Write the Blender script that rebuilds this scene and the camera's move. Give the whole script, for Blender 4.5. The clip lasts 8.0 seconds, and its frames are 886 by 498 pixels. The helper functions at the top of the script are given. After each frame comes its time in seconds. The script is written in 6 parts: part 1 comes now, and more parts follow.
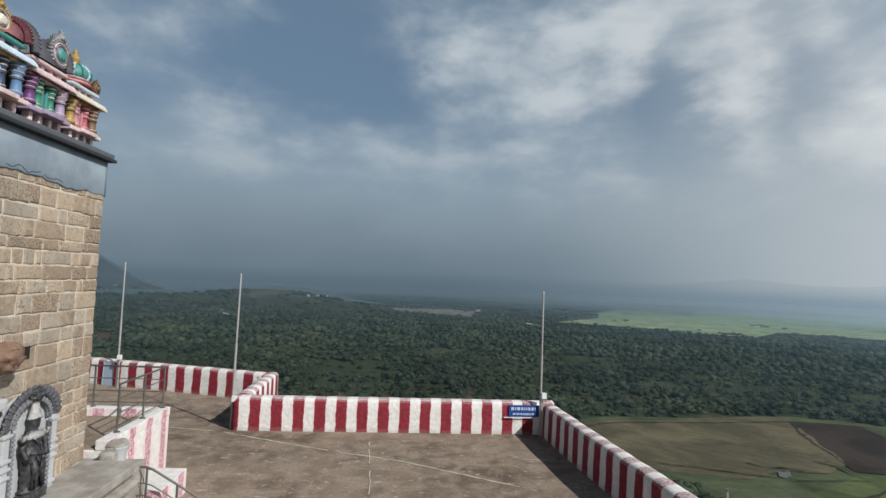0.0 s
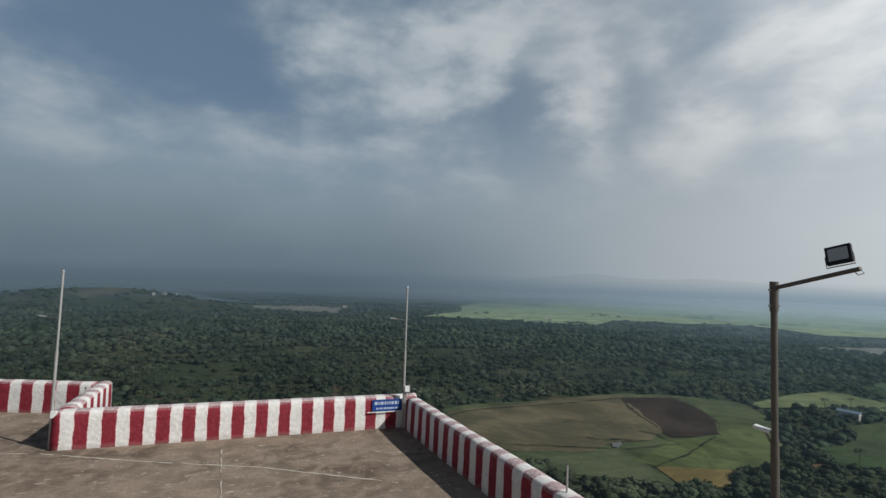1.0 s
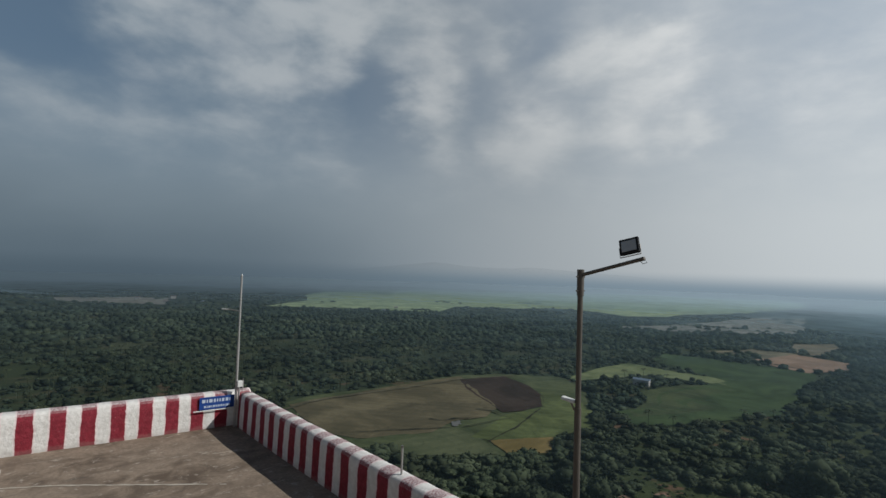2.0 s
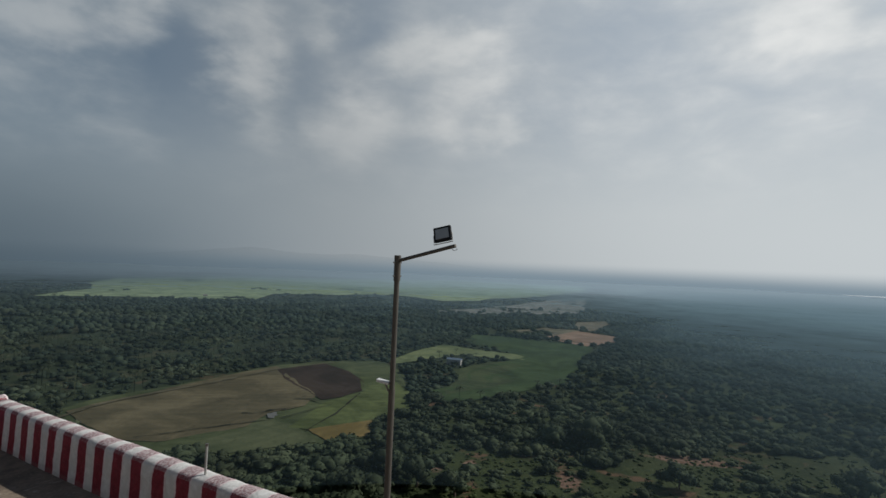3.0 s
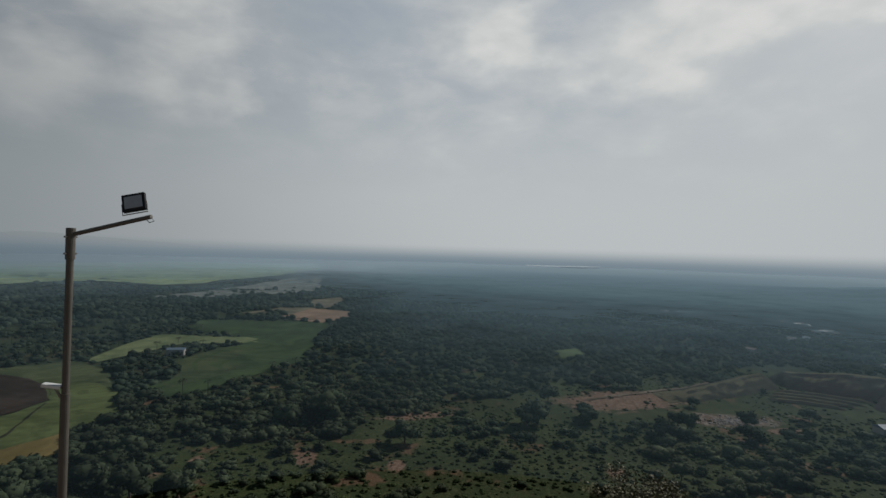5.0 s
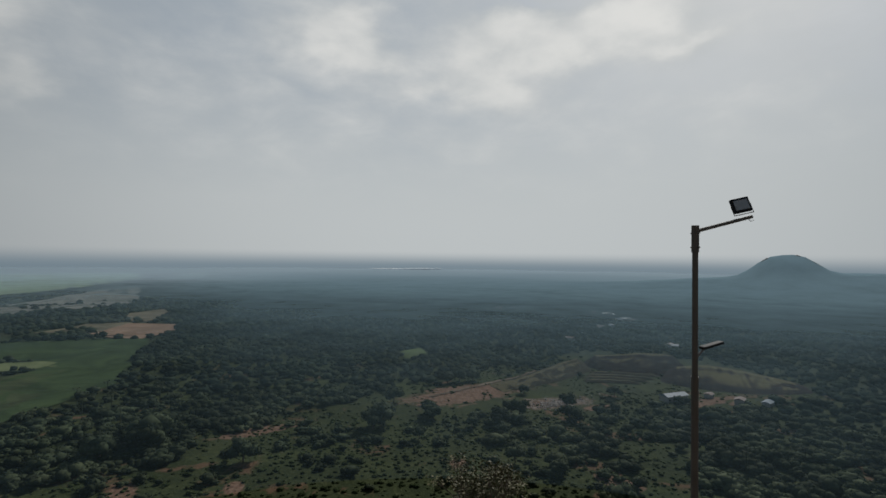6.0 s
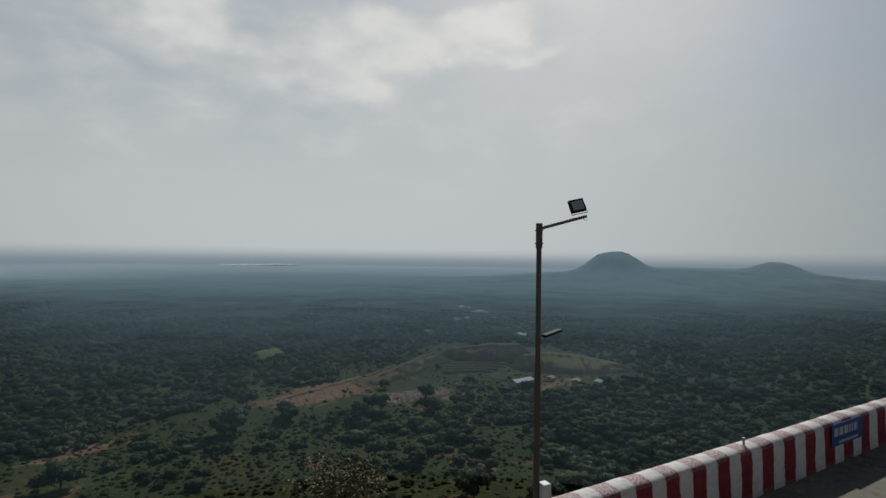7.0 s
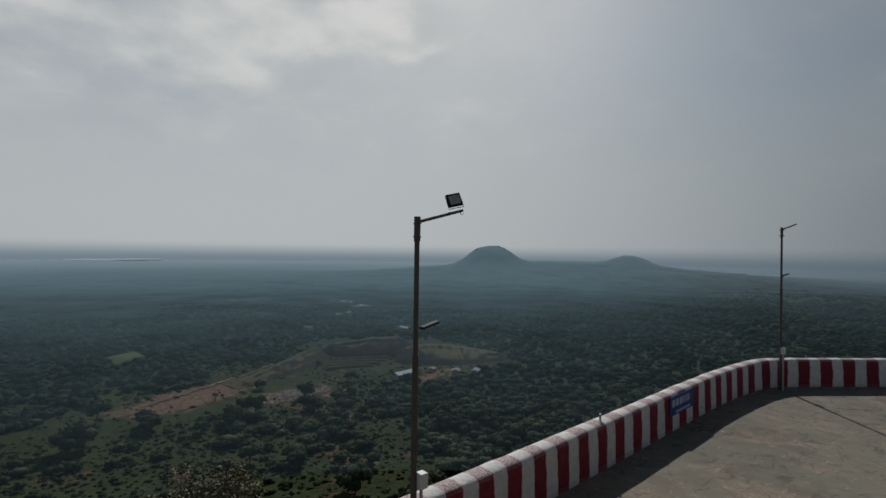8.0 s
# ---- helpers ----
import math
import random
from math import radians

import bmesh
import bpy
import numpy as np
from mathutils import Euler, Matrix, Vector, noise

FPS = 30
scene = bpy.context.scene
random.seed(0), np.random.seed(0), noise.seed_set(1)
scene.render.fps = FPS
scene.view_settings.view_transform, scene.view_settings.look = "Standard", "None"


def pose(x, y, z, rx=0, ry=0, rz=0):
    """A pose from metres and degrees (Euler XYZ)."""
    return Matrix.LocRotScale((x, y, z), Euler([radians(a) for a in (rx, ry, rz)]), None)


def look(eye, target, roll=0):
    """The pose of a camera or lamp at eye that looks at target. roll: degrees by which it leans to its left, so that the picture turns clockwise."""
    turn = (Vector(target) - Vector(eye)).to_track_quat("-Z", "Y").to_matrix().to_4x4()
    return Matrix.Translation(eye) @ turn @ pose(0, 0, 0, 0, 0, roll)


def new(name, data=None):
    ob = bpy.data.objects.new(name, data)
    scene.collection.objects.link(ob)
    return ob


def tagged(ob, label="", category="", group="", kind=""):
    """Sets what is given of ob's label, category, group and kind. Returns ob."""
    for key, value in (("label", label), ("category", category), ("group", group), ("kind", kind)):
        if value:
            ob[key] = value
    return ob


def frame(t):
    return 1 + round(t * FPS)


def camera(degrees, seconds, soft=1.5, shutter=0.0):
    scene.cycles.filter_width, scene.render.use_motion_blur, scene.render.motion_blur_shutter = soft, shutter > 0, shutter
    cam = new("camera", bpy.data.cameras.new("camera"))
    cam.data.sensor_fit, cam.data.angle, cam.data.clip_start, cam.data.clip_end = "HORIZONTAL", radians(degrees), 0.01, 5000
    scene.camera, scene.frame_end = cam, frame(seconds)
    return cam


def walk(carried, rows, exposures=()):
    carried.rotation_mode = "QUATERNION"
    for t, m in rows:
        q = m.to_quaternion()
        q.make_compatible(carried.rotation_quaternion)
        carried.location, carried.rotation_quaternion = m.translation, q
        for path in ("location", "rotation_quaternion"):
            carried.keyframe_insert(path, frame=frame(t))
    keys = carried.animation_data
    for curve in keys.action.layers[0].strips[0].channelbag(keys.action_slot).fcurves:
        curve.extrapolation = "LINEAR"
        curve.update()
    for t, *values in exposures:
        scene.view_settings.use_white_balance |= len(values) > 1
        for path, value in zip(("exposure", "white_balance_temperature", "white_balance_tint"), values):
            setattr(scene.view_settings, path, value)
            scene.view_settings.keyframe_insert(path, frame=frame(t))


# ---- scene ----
cam = camera(81.4, 8.0)
PATH = [
    (0, (0.111, -0.124, 4.296), (0.27, 1.866, 4.411), 2.2),
    (0.5, (0.141, -0.112, 4.301), (0.551, 1.841, 4.431), 2.2),
    (1, (0.193, -0.108, 4.29), (0.852, 1.777, 4.405), 1.8),
    (1.5, (0.27, -0.116, 4.285), (1.144, 1.68, 4.391), 1.3),
    (2, (0.342, -0.122, 4.284), (1.519, 1.492, 4.373), 1.9),
    (3.5, (0.429, -0.174, 4.271), (2.229, 0.696, 4.315), 2.0),
    (4, (0.547, -0.139, 4.273), (2.449, 0.479, 4.294), 1.4),
    (5.5, (0.602, -0.331, 4.221), (2.601, -0.401, 4.248), 1.5),
    (6, (0.574, -0.299, 4.238), (2.532, -0.703, 4.276), 0.7),
    (6.5, (0.604, -0.324, 4.229), (2.477, -1.022, 4.264), 0.7),
    (7, (0.614, -0.359, 4.229), (2.396, -1.267, 4.257), 0.8),
    (7.5, (0.617, -0.387, 4.225), (2.295, -1.476, 4.245), 0.7),
    (8, (0.624, -0.429, 4.218), (2.156, -1.716, 4.229), 0.8),
]
walk(cam, [(t, look(eye, target, roll)) for t, eye, target, roll in PATH],
     exposures=[(0.0, 0.0, 6080, 8), (1.0, -0.22, 6080, 8), (2.2, -0.5, 6080, 8), (3.5, -0.68, 6150, 8), (4.2, -0.88, 6150, 8), (5.5, -0.78, 6220, 8), (7.0, -0.78, 6220, 8), (8.0, -0.96, 6150, 8)])

# ---------------------------------------------------------------- light
SUN_TO = Vector((0.74, -0.67, 0.0)).normalized()      # where the sun stands, seen from the hill
SUN_HEIGHT = radians(37)

sun = new("sun", bpy.data.lights.new("sun", "SUN"))
sun.data.energy, sun.data.angle, sun.data.color = 4.8, radians(0.8), (1.0, 0.95, 0.88)
sun.matrix_world = look(Vector((0, 0, 60)) + 50 * (SUN_TO * math.cos(SUN_HEIGHT) + Vector((0, 0, math.sin(SUN_HEIGHT)))), (0, 0, 60))


class Nodes:
    """A short way to write node trees."""

    def __init__(self, tree):
        self.tree = tree
        tree.nodes.clear()

    def add(self, kind, **inputs):
        n = self.tree.nodes.new(kind)
        for key, value in inputs.items():
            self.put(n.inputs[key.replace("_", " ")], value)
        return n

    def put(self, socket, value):
        if hasattr(value, "is_linked"):
            self.tree.links.new(value, socket)
        else:
            socket.default_value = value

    def math(self, op, a, b=0.0, c=0.0, clamp=False):
        n = self.tree.nodes.new("ShaderNodeMath")
        n.operation, n.use_clamp = op, clamp
        for socket, value in zip(n.inputs, (a, b, c)):
            self.put(socket, value)
        return n.outputs[0]

    def vec(self, op, a, b=(0, 0, 0)):
        n = self.tree.nodes.new("ShaderNodeVectorMath")
        n.operation = op
        self.put(n.inputs[0], a)
        self.put(n.inputs[1], b)
        return n.outputs["Value"] if op in ("DOT_PRODUCT", "LENGTH", "DISTANCE") else n.outputs[0]

    def scale(self, a, k):
        n = self.tree.nodes.new("ShaderNodeVectorMath")
        n.operation = "SCALE"
        self.put(n.inputs[0], a)
        self.put(n.inputs["Scale"], k)
        return n.outputs[0]

    def mix(self, fac, a, b, mode="MIX"):
        n = self.tree.nodes.new("ShaderNodeMix")
        n.data_type, n.blend_type, n.clamp_factor = "RGBA", mode, True
        for socket, value in ((n.inputs[0], fac), (n.inputs[6], a), (n.inputs[7], b)):
            self.put(socket, (*value, 1) if isinstance(value, tuple) and len(value) == 3 else value)
        return n.outputs[2]

    def smooth(self, x, low, high, to=(0.0, 1.0)):
        n = self.tree.nodes.new("ShaderNodeMapRange")
        n.interpolation_type = "SMOOTHSTEP"
        for socket, value in zip(n.inputs, (x, low, high, *to)):
            self.put(socket, value)
        return n.outputs[0]

    def noise(self, at, scale, detail=4.0, rough=0.55, kind="Fac", warp=0.0):
        n = self.add("ShaderNodeTexNoise", Vector=at, Scale=scale, Detail=detail, Roughness=rough, Distortion=warp)
        return n.outputs[kind]

    def split(self, v):
        return self.add("ShaderNodeSeparateXYZ", Vector=v).outputs

    def join(self, x, y, z):
        return self.add("ShaderNodeCombineXYZ", X=x, Y=y, Z=z).outputs[0]


def haze_tint(n, way):
    """The colour painted as haze along a way: dull and dark over the far hills, light towards the sun."""
    x, y, z = n.split(way)
    flat = n.vec("NORMALIZE", n.join(x, y, 0.0))
    side = n.vec("DOT_PRODUCT", flat, tuple(Vector((0.970, -0.242, 0.0)).normalized()))
    near_sun = n.smooth(side, -0.20, 1.0)
    return near_sun, n.mix(near_sun, (0.115, 0.155, 0.185), (0.33, 0.41, 0.465))


CLOUDS = [  # bearing and height in degrees, half-widths in both, and how much thicker or thinner the cloud is there
    (117, 21.5, 5.6, 2.4, 0.12), (110.5, 20.5, 3.3, 1.6, -0.08), (111, 12, 10.6, 3.1, 0.16), (104.3, 10.2, 4.7, 1.8, 0.08), (101.6, 23, 8.0, 4.9, -0.22),
    (103.7, 18.9, 4.2, 1.2, 0.07), (93.9, 18.2, 3.8, 3.5, -0.10), (85.9, 23.3, 3.7, 2.4, 0.20), (82.1, 25.3, 2.6, 1.6, 0.10), (93.7, 14.7, 3.5, 1.7, 0.12),
    (86, 12.1, 9.5, 2.5, 0.10), (75.5, 19.4, 6.7, 2.9, 0.18), (69.6, 25.6, 6.4, 2.6, 0.20), (74.7, 12.9, 6.6, 3.6, 0.12), (106.7, 26.5, 2.9, 1.0, 0.12),
]
CLOUDS += [
    (61.7, 27.1, 8.3, 2.7, 0.20), (67.3, 21.8, 3.2, 2.3, 0.10), (55.5, 19, 2.8, 4.4, 0.18), (56, 13.7, 2.5, 2.4, 0.10), (61.2, 18.5, 1.9, 4.2, -0.16),
    (61.3, 11.3, 1.9, 2.5, -0.10), (49.1, 23.1, 1.8, 2.7, 0.13), (44.4, 24.8, 2.6, 3.7, -0.12), (52, 17.4, 2.6, 4.2, -0.10), (37.8, 21.6, 4.6, 2.3, 0.20),
    (32, 23.1, 3.4, 1.7, 0.15), (44.5, 14.1, 6.0, 2.8, 0.21), (34.8, 15.1, 2.6, 2.2, 0.18), (28.9, 15.1, 1.7, 1.8, 0.17), (31.7, 18.7, 2.5, 1.4, 0.08),
]
CLOUDS += [
    (15.3, 23.4, 4.6, 3.3, -0.06), (-0.6, 22.8, 5.4, 2.3, 0.24), (-6.1, 24.6, 3.1, 2.1, -0.08), (-18.4, 23.9, 5.1, 1.8, 0.16), (-14.8, 20, 4.1, 2.0, 0.12),
    (-19.2, 18, 3.0, 1.4, 0.15), (-10.1, 17.2, 4.7, 1.3, 0.10), (-20.4, 26.6, 3.8, 0.9, -0.14), (-27.9, 22.6, 6.7, 1.6, 0.20), (-32.4, 24.7, 3.6, 1.1, 0.20),
    (-36.5, 21.2, 4.2, 1.2, 0.18), (-26.0, 25.2, 6.1, 1.1, 0.08), (-59.0, 20, 8.1, 4.9, -0.10), (-71.8, 15.9, 7.4, 7.7, -0.12), (62.6, 18.5, 2.5, 2.8, -0.06),
]


def make_world():
    world = bpy.data.worlds.new("sky")
    world.use_nodes = True
    scene.world = world
    n = Nodes(world.node_tree)
    way = n.vec("NORMALIZE", n.add("ShaderNodeTexCoord").outputs["Generated"])
    x, y, z = n.split(way)
    up = n.math("MAXIMUM", z, 0.0)
    air = n.add("ShaderNodeTexSky")
    air.sky_type, air.sun_disc, air.dust_density, air.ozone_density = "NISHITA", False, 2.5, 1.6
    air.sun_elevation, air.sun_rotation = SUN_HEIGHT, math.atan2(SUN_TO.x, SUN_TO.y)
    sky = air.outputs[0]
    near_sun, low_mist = haze_tint(n, way)
    glow = n.smooth(n.vec("DOT_PRODUCT", way, tuple(Vector((0.86, -0.30, 0.40)).normalized())), 0.36, 1.0)
    # broad cloud sheets, and the puffs and gaps in them
    dome = n.vec("MULTIPLY", way, (1.0, 1.0, 1.9))
    big = n.noise(n.vec("ADD", dome, (3.1, 1.7, 0.4)), 2.1, 4.0, 0.5, warp=0.3)
    puffs = n.noise(n.vec("ADD", dome, (7.4, 2.2, 4.0)), 8.5, 7.0, 0.52, warp=0.15)
    wisps = n.noise(n.vec("MULTIPLY", n.vec("ADD", way, n.scale(n.vec("SUBTRACT", n.noise(dome, 3.0, 3.0, 0.5, "Color"), (0.5, 0.5, 0.5)), 0.25)), (2.0, 2.0, 6.0)), 2.6, 7.0, 0.6)
    sum_ = n.math("ADD", n.math("MULTIPLY_ADD", big, 0.12, 0.330), n.math("MULTIPLY", puffs, 0.26))
    calm = n.math("MULTIPLY_ADD", n.smooth(near_sun, 0.15, 0.85), -0.60, 1.1)
    sum_ = n.math("MULTIPLY_ADD", n.math("SUBTRACT", sum_, 0.52), calm, 0.52)
    sum_ = n.math("MULTIPLY_ADD", n.math("SUBTRACT", wisps, 0.5), 0.16, sum_)
    wx, wy, _ = n.split(n.vec("SUBTRACT", n.noise(dome, 6.5, 5.0, 0.5, "Color"), (0.5, 0.5, 0.5)))
    bearing = n.math("MULTIPLY_ADD", wx, 13.0, n.math("DEGREES", n.math("ARCTAN2", y, x)))
    height = n.math("MULTIPLY_ADD", wy, 9.0, n.math("DEGREES", n.math("ARCSINE", z)))
    spot = n.join(bearing, height, 0.0)
    for a, e, wide, tall, more in CLOUDS:
        q = n.vec("MULTIPLY", n.vec("SUBTRACT", spot, (a, e, 0.0)), (1 / wide, 1 / tall, 0.0))
        sum_ = n.math("MULTIPLY_ADD", n.math("EXPONENT", n.math("MULTIPLY", n.vec("DOT_PRODUCT", q, q), -0.75)), more * 0.9, sum_)
    cover = n.smooth(n.math("ADD", sum_, n.math("MULTIPLY", near_sun, 0.13)), 0.40, 0.80)
    lit = n.smooth(n.math("ADD", n.math("MULTIPLY", sum_, 0.6), n.math("MULTIPLY", n.math("MULTIPLY_ADD", n.math("SUBTRACT", puffs, 0.5), calm, 0.5), 0.4)), 0.46, 0.72)
    grey = n.mix(near_sun, (0.33, 0.390, 0.435), (0.535, 0.542, 0.535))
    white = n.mix(near_sun, (0.53, 0.56, 0.575), (0.80, 0.77, 0.725))
    cloud = n.mix(lit, grey, white)
    blue = n.mix(0.6, n.scale(sky, 0.06), n.mix(n.smooth(near_sun, 0.02, 0.5), (0.195, 0.28, 0.37), (0.39, 0.445, 0.49)))
    above = n.mix(cover, blue, cloud)
    veil = n.mix(near_sun, (0.325, 0.385, 0.425), (0.565, 0.575, 0.565))
    above = n.mix(n.smooth(up, 0.33, 0.05), above, veil)
    above = n.scale(above, n.math("MULTIPLY_ADD", glow, 0.60, 0.98))
    # the dark mist bank over the hills, thinning out upwards, and the far land's own haze under the horizon
    ragged = n.math("ADD", up, n.math("MULTIPLY", n.math("SUBTRACT", big, 0.5), 0.12))
    bank = n.math("MULTIPLY", n.smooth(ragged, 0.22, -0.05), n.smooth(near_sun, 0.72, -0.08))
    above = n.mix(bank, above, (0.133, 0.176, 0.208))
    # upper sky, out of view, is darkened to hold down the fill light
    clear = n.math("MULTIPLY", n.smooth(up, 0.48, 0.66), 0.97)
    above = n.mix(clear, above, n.mix(0.5, n.scale(sky, 0.03), (0.045, 0.085, 0.15)))
    edge = n.smooth(z, 0.016, -0.018)
    colour = n.mix(edge, above, low_mist)
    back = n.add("ShaderNodeBackground", Color=n.scale(colour, 10.0), Strength=0.1)
    n.tree.links.new(back.outputs[0], n.add("ShaderNodeOutputWorld").inputs["Surface"])


make_world()


# ---------------------------------------------------------------- materials
def material(name, paint, bump=0.0, bump_scale=30.0, rough=0.8, metal=0.0, far=False, bump_far=0.02, gloss=0.3, thin=0.0):
    """paint(n, at) returns a colour, or (colour, roughness). far: part of the land below, laid out in world metres. thin: how much light comes through it, as through leaves."""
    m = bpy.data.materials.new(name)
    m.use_nodes = True
    n = Nodes(m.node_tree)
    geo = n.add("ShaderNodeNewGeometry")
    at = n.add("ShaderNodeTexCoord").outputs["Object"] if not far else geo.outputs["Position"]
    got = paint(n, at)
    colour, roughness = got if isinstance(got, tuple) and len(got) == 2 else (got, rough)
    if isinstance(colour, tuple):
        colour = (*colour, 1)
    shader = n.add("ShaderNodeBsdfPrincipled", Base_Color=colour, Roughness=roughness, Metallic=metal)
    shader.inputs["Specular IOR Level"].default_value = gloss
    if bump:
        height = n.noise(at, bump_scale, 5.0, 0.6)
        b = n.add("ShaderNodeBump", Strength=bump, Distance=bump_far, Height=height)
        n.put(shader.inputs["Normal"], b.outputs[0])
    out = shader.outputs[0]
    if thin:
        mixer = n.add("ShaderNodeMixShader", Fac=thin)
        n.put(mixer.inputs[1], out)
        n.put(mixer.inputs[2], n.add("ShaderNodeBsdfTranslucent", Color=n.scale(colour, 1.6)).outputs[0])
        out = mixer.outputs[0]
    n.tree.links.new(out, n.add("ShaderNodeOutputMaterial").inputs["Surface"])
    return m


def plain(name, colour, rough=0.7, metal=0.0, spread=0.25, size=12.0, bump=0.15):
    """One paint or metal with grain at two sizes."""
    def paint(n, at):
        a = n.noise(at, size, 5.0)
        b = n.noise(at, size * 0.13, 3.0)
        k = n.math("MULTIPLY_ADD", n.math("ADD", a, b), spread, 1.0 - spread)
        return n.scale((*colour,), k)
    return material(name, paint, bump, size * 3, rough, metal)


def stripes_paint(n, at, fade=0.0, half_width=0.256):
    """Hand-painted red and white bands: u counts the bands along the wall, v runs round its section."""
    uv = n.add("ShaderNodeUVMap").outputs[0]
    u, v, _ = n.split(uv)
    wobble = n.math("MULTIPLY", n.math("SUBTRACT", n.noise(at, 3.1, 5.0, 0.65), 0.5), 0.15)
    fine = n.math("MULTIPLY", n.math("SUBTRACT", n.noise(at, 26.0, 4.0, 0.7), 0.5), 0.06)
    phase = n.math("FRACT", n.math("ADD", n.math("ADD", u, wobble), fine))
    half = n.math("ABSOLUTE", n.math("SUBTRACT", phase, 0.5))
    red_part = n.smooth(half, half_width + 0.006, half_width - 0.006)
    blush = n.smooth(half, 0.335, 0.25)
    grain = n.noise(at, 9.0, 6.0, 0.62)
    broad = n.noise(at, 1.3, 4.0)
    worn = n.noise(at, 26.0, 6.0, 0.7)
    white = n.mix(n.smooth(grain, 0.35, 0.75), (0.62, 0.595, 0.555), (0.76, 0.74, 0.705))
    white = n.mix(n.math("MULTIPLY", n.smooth(broad, 0.50, 0.75), 0.35), white, (0.56, 0.52, 0.49))
    white = n.mix(n.math("MULTIPLY", blush, 0.55), white, (0.78, 0.50, 0.51))
    # red bands are thin and rubbed off on the upper faces, where people lean
    top = n.smooth(n.split(n.add("ShaderNodeNewGeometry").outputs["True Normal"])[2], 0.35, 0.75)
    red = n.mix(n.smooth(grain, 0.3, 0.8), (0.165, 0.014, 0.024), (0.265, 0.026, 0.042))
    red = n.mix(n.math("MULTIPLY", n.smooth(worn, 0.60, 0.70), 0.30), red, (0.50, 0.33, 0.33))
    faded = n.mix(n.smooth(worn, 0.40, 0.60), (0.27, 0.15, 0.155), (0.55, 0.47, 0.455))
    if fade:
        red = n.mix(n.smooth(worn, 0.42, 0.62), (0.40, 0.165, 0.20), (0.66, 0.52, 0.53))
        faded = (0.74, 0.70, 0.68)
    red = n.mix(top, red, faded)
    colour = n.mix(red_part, white, red)
    # splashes and grime along the foot have an edge of their own
    foot = n.smooth(n.math("SUBTRACT", v, n.math("MULTIPLY", n.noise(at, 5.0, 4.0), 0.16)), 0.03, -0.03)
    colour = n.mix(n.math("MULTIPLY", foot, 0.22), colour, (0.24, 0.20, 0.17))
    streaks = n.smooth(n.noise(n.vec("MULTIPLY", at, (1.0, 1.0, 0.35)), 7.0, 8.0, 0.75), 0.52, 0.66)
    colour = n.mix(n.math("MULTIPLY", streaks, 0.22), colour, n.scale(colour, 0.55))
    chips = n.smooth(n.noise(at, 38.0, 4.0, 0.7), 0.70, 0.74)
    return n.mix(n.math("MULTIPLY", chips, 0.6), colour, (0.33, 0.30, 0.27))


def concrete_paint(n, at):
    at = n.add("ShaderNodeNewGeometry").outputs["Position"]
    fine = n.noise(at, 14.0, 7.0, 0.65)
    mid = n.noise(at, 1.7, 6.0, 0.6, warp=0.5)
    broad = n.noise(at, 0.33, 5.0, 0.55)
    c = n.mix(n.smooth(mid, 0.36, 0.64), (0.120, 0.086, 0.060), (0.290, 0.222, 0.162))
    c = n.mix(n.math("MULTIPLY", n.smooth(broad, 0.36, 0.62), 0.5), c, (0.310, 0.242, 0.180))
    c = n.mix(n.math("MULTIPLY", n.smooth(fine, 0.35, 0.75), 0.5), c, (0.095, 0.077, 0.060))
    # pale lime bloom in thin wandering flakes, and a few dark runs
    flakes = n.smooth(n.noise(n.vec("MULTIPLY", at, (1.0, 1.25, 1.0)), 3.4, 10.0, 0.78, warp=0.25), 0.56, 0.63)
    c = n.mix(n.math("MULTIPLY", flakes, 0.75), c, (0.44, 0.38, 0.31))
    scuffs = n.smooth(n.noise(n.vec("MULTIPLY", n.vec("ADD", at, (5.0, 3.0, 0.0)), (1.0, 3.2, 1.0)), 1.6, 9.0, 0.74, warp=0.6), 0.60, 0.65)
    c = n.mix(n.math("MULTIPLY", scuffs, 0.6), c, (0.47, 0.41, 0.335))
    runs = n.smooth(n.noise(n.vec("MULTIPLY", at, (0.5, 1.6, 1.0)), 1.1, 6.0, 0.65), 0.60, 0.72)
    c = n.mix(n.math("MULTIPLY", runs, 0.55), c, (0.085, 0.072, 0.06))
    x, y, z = n.split(at)
    algae = n.math("MULTIPLY", n.smooth(y, -6.0, -12.0), n.smooth(n.noise(at, 0.7, 6.0, 0.65, warp=0.5), 0.30, 0.55))
    c = n.mix(n.math("MULTIPLY", algae, 0.7), c, n.mix(fine, (0.110, 0.106, 0.078), (0.215, 0.206, 0.160)))
    mottle = n.math("MULTIPLY", n.smooth(y, -5.0, -10.0), n.smooth(n.noise(n.vec("MULTIPLY", at, (1.6, 1.0, 1.0)), 1.9, 9.0, 0.76, warp=0.9), 0.53, 0.62))
    c = n.mix(n.math("MULTIPLY", mottle, 0.6), c, (0.058, 0.055, 0.042))
    bloom = n.math("MULTIPLY", n.smooth(y, -5.0, -10.0), n.smooth(n.noise(n.vec("MULTIPLY", at, (2.6, 0.9, 1.0)), 2.3, 9.0, 0.74, warp=0.5), 0.60, 0.66))
    c = n.mix(n.math("MULTIPLY", bloom, 0.6), c, (0.40, 0.37, 0.31))
    r = n.add("ShaderNodeObjectInfo").outputs["Random"]
    return n.scale(c, n.math("MULTIPLY_ADD", r, 0.16, 0.92))


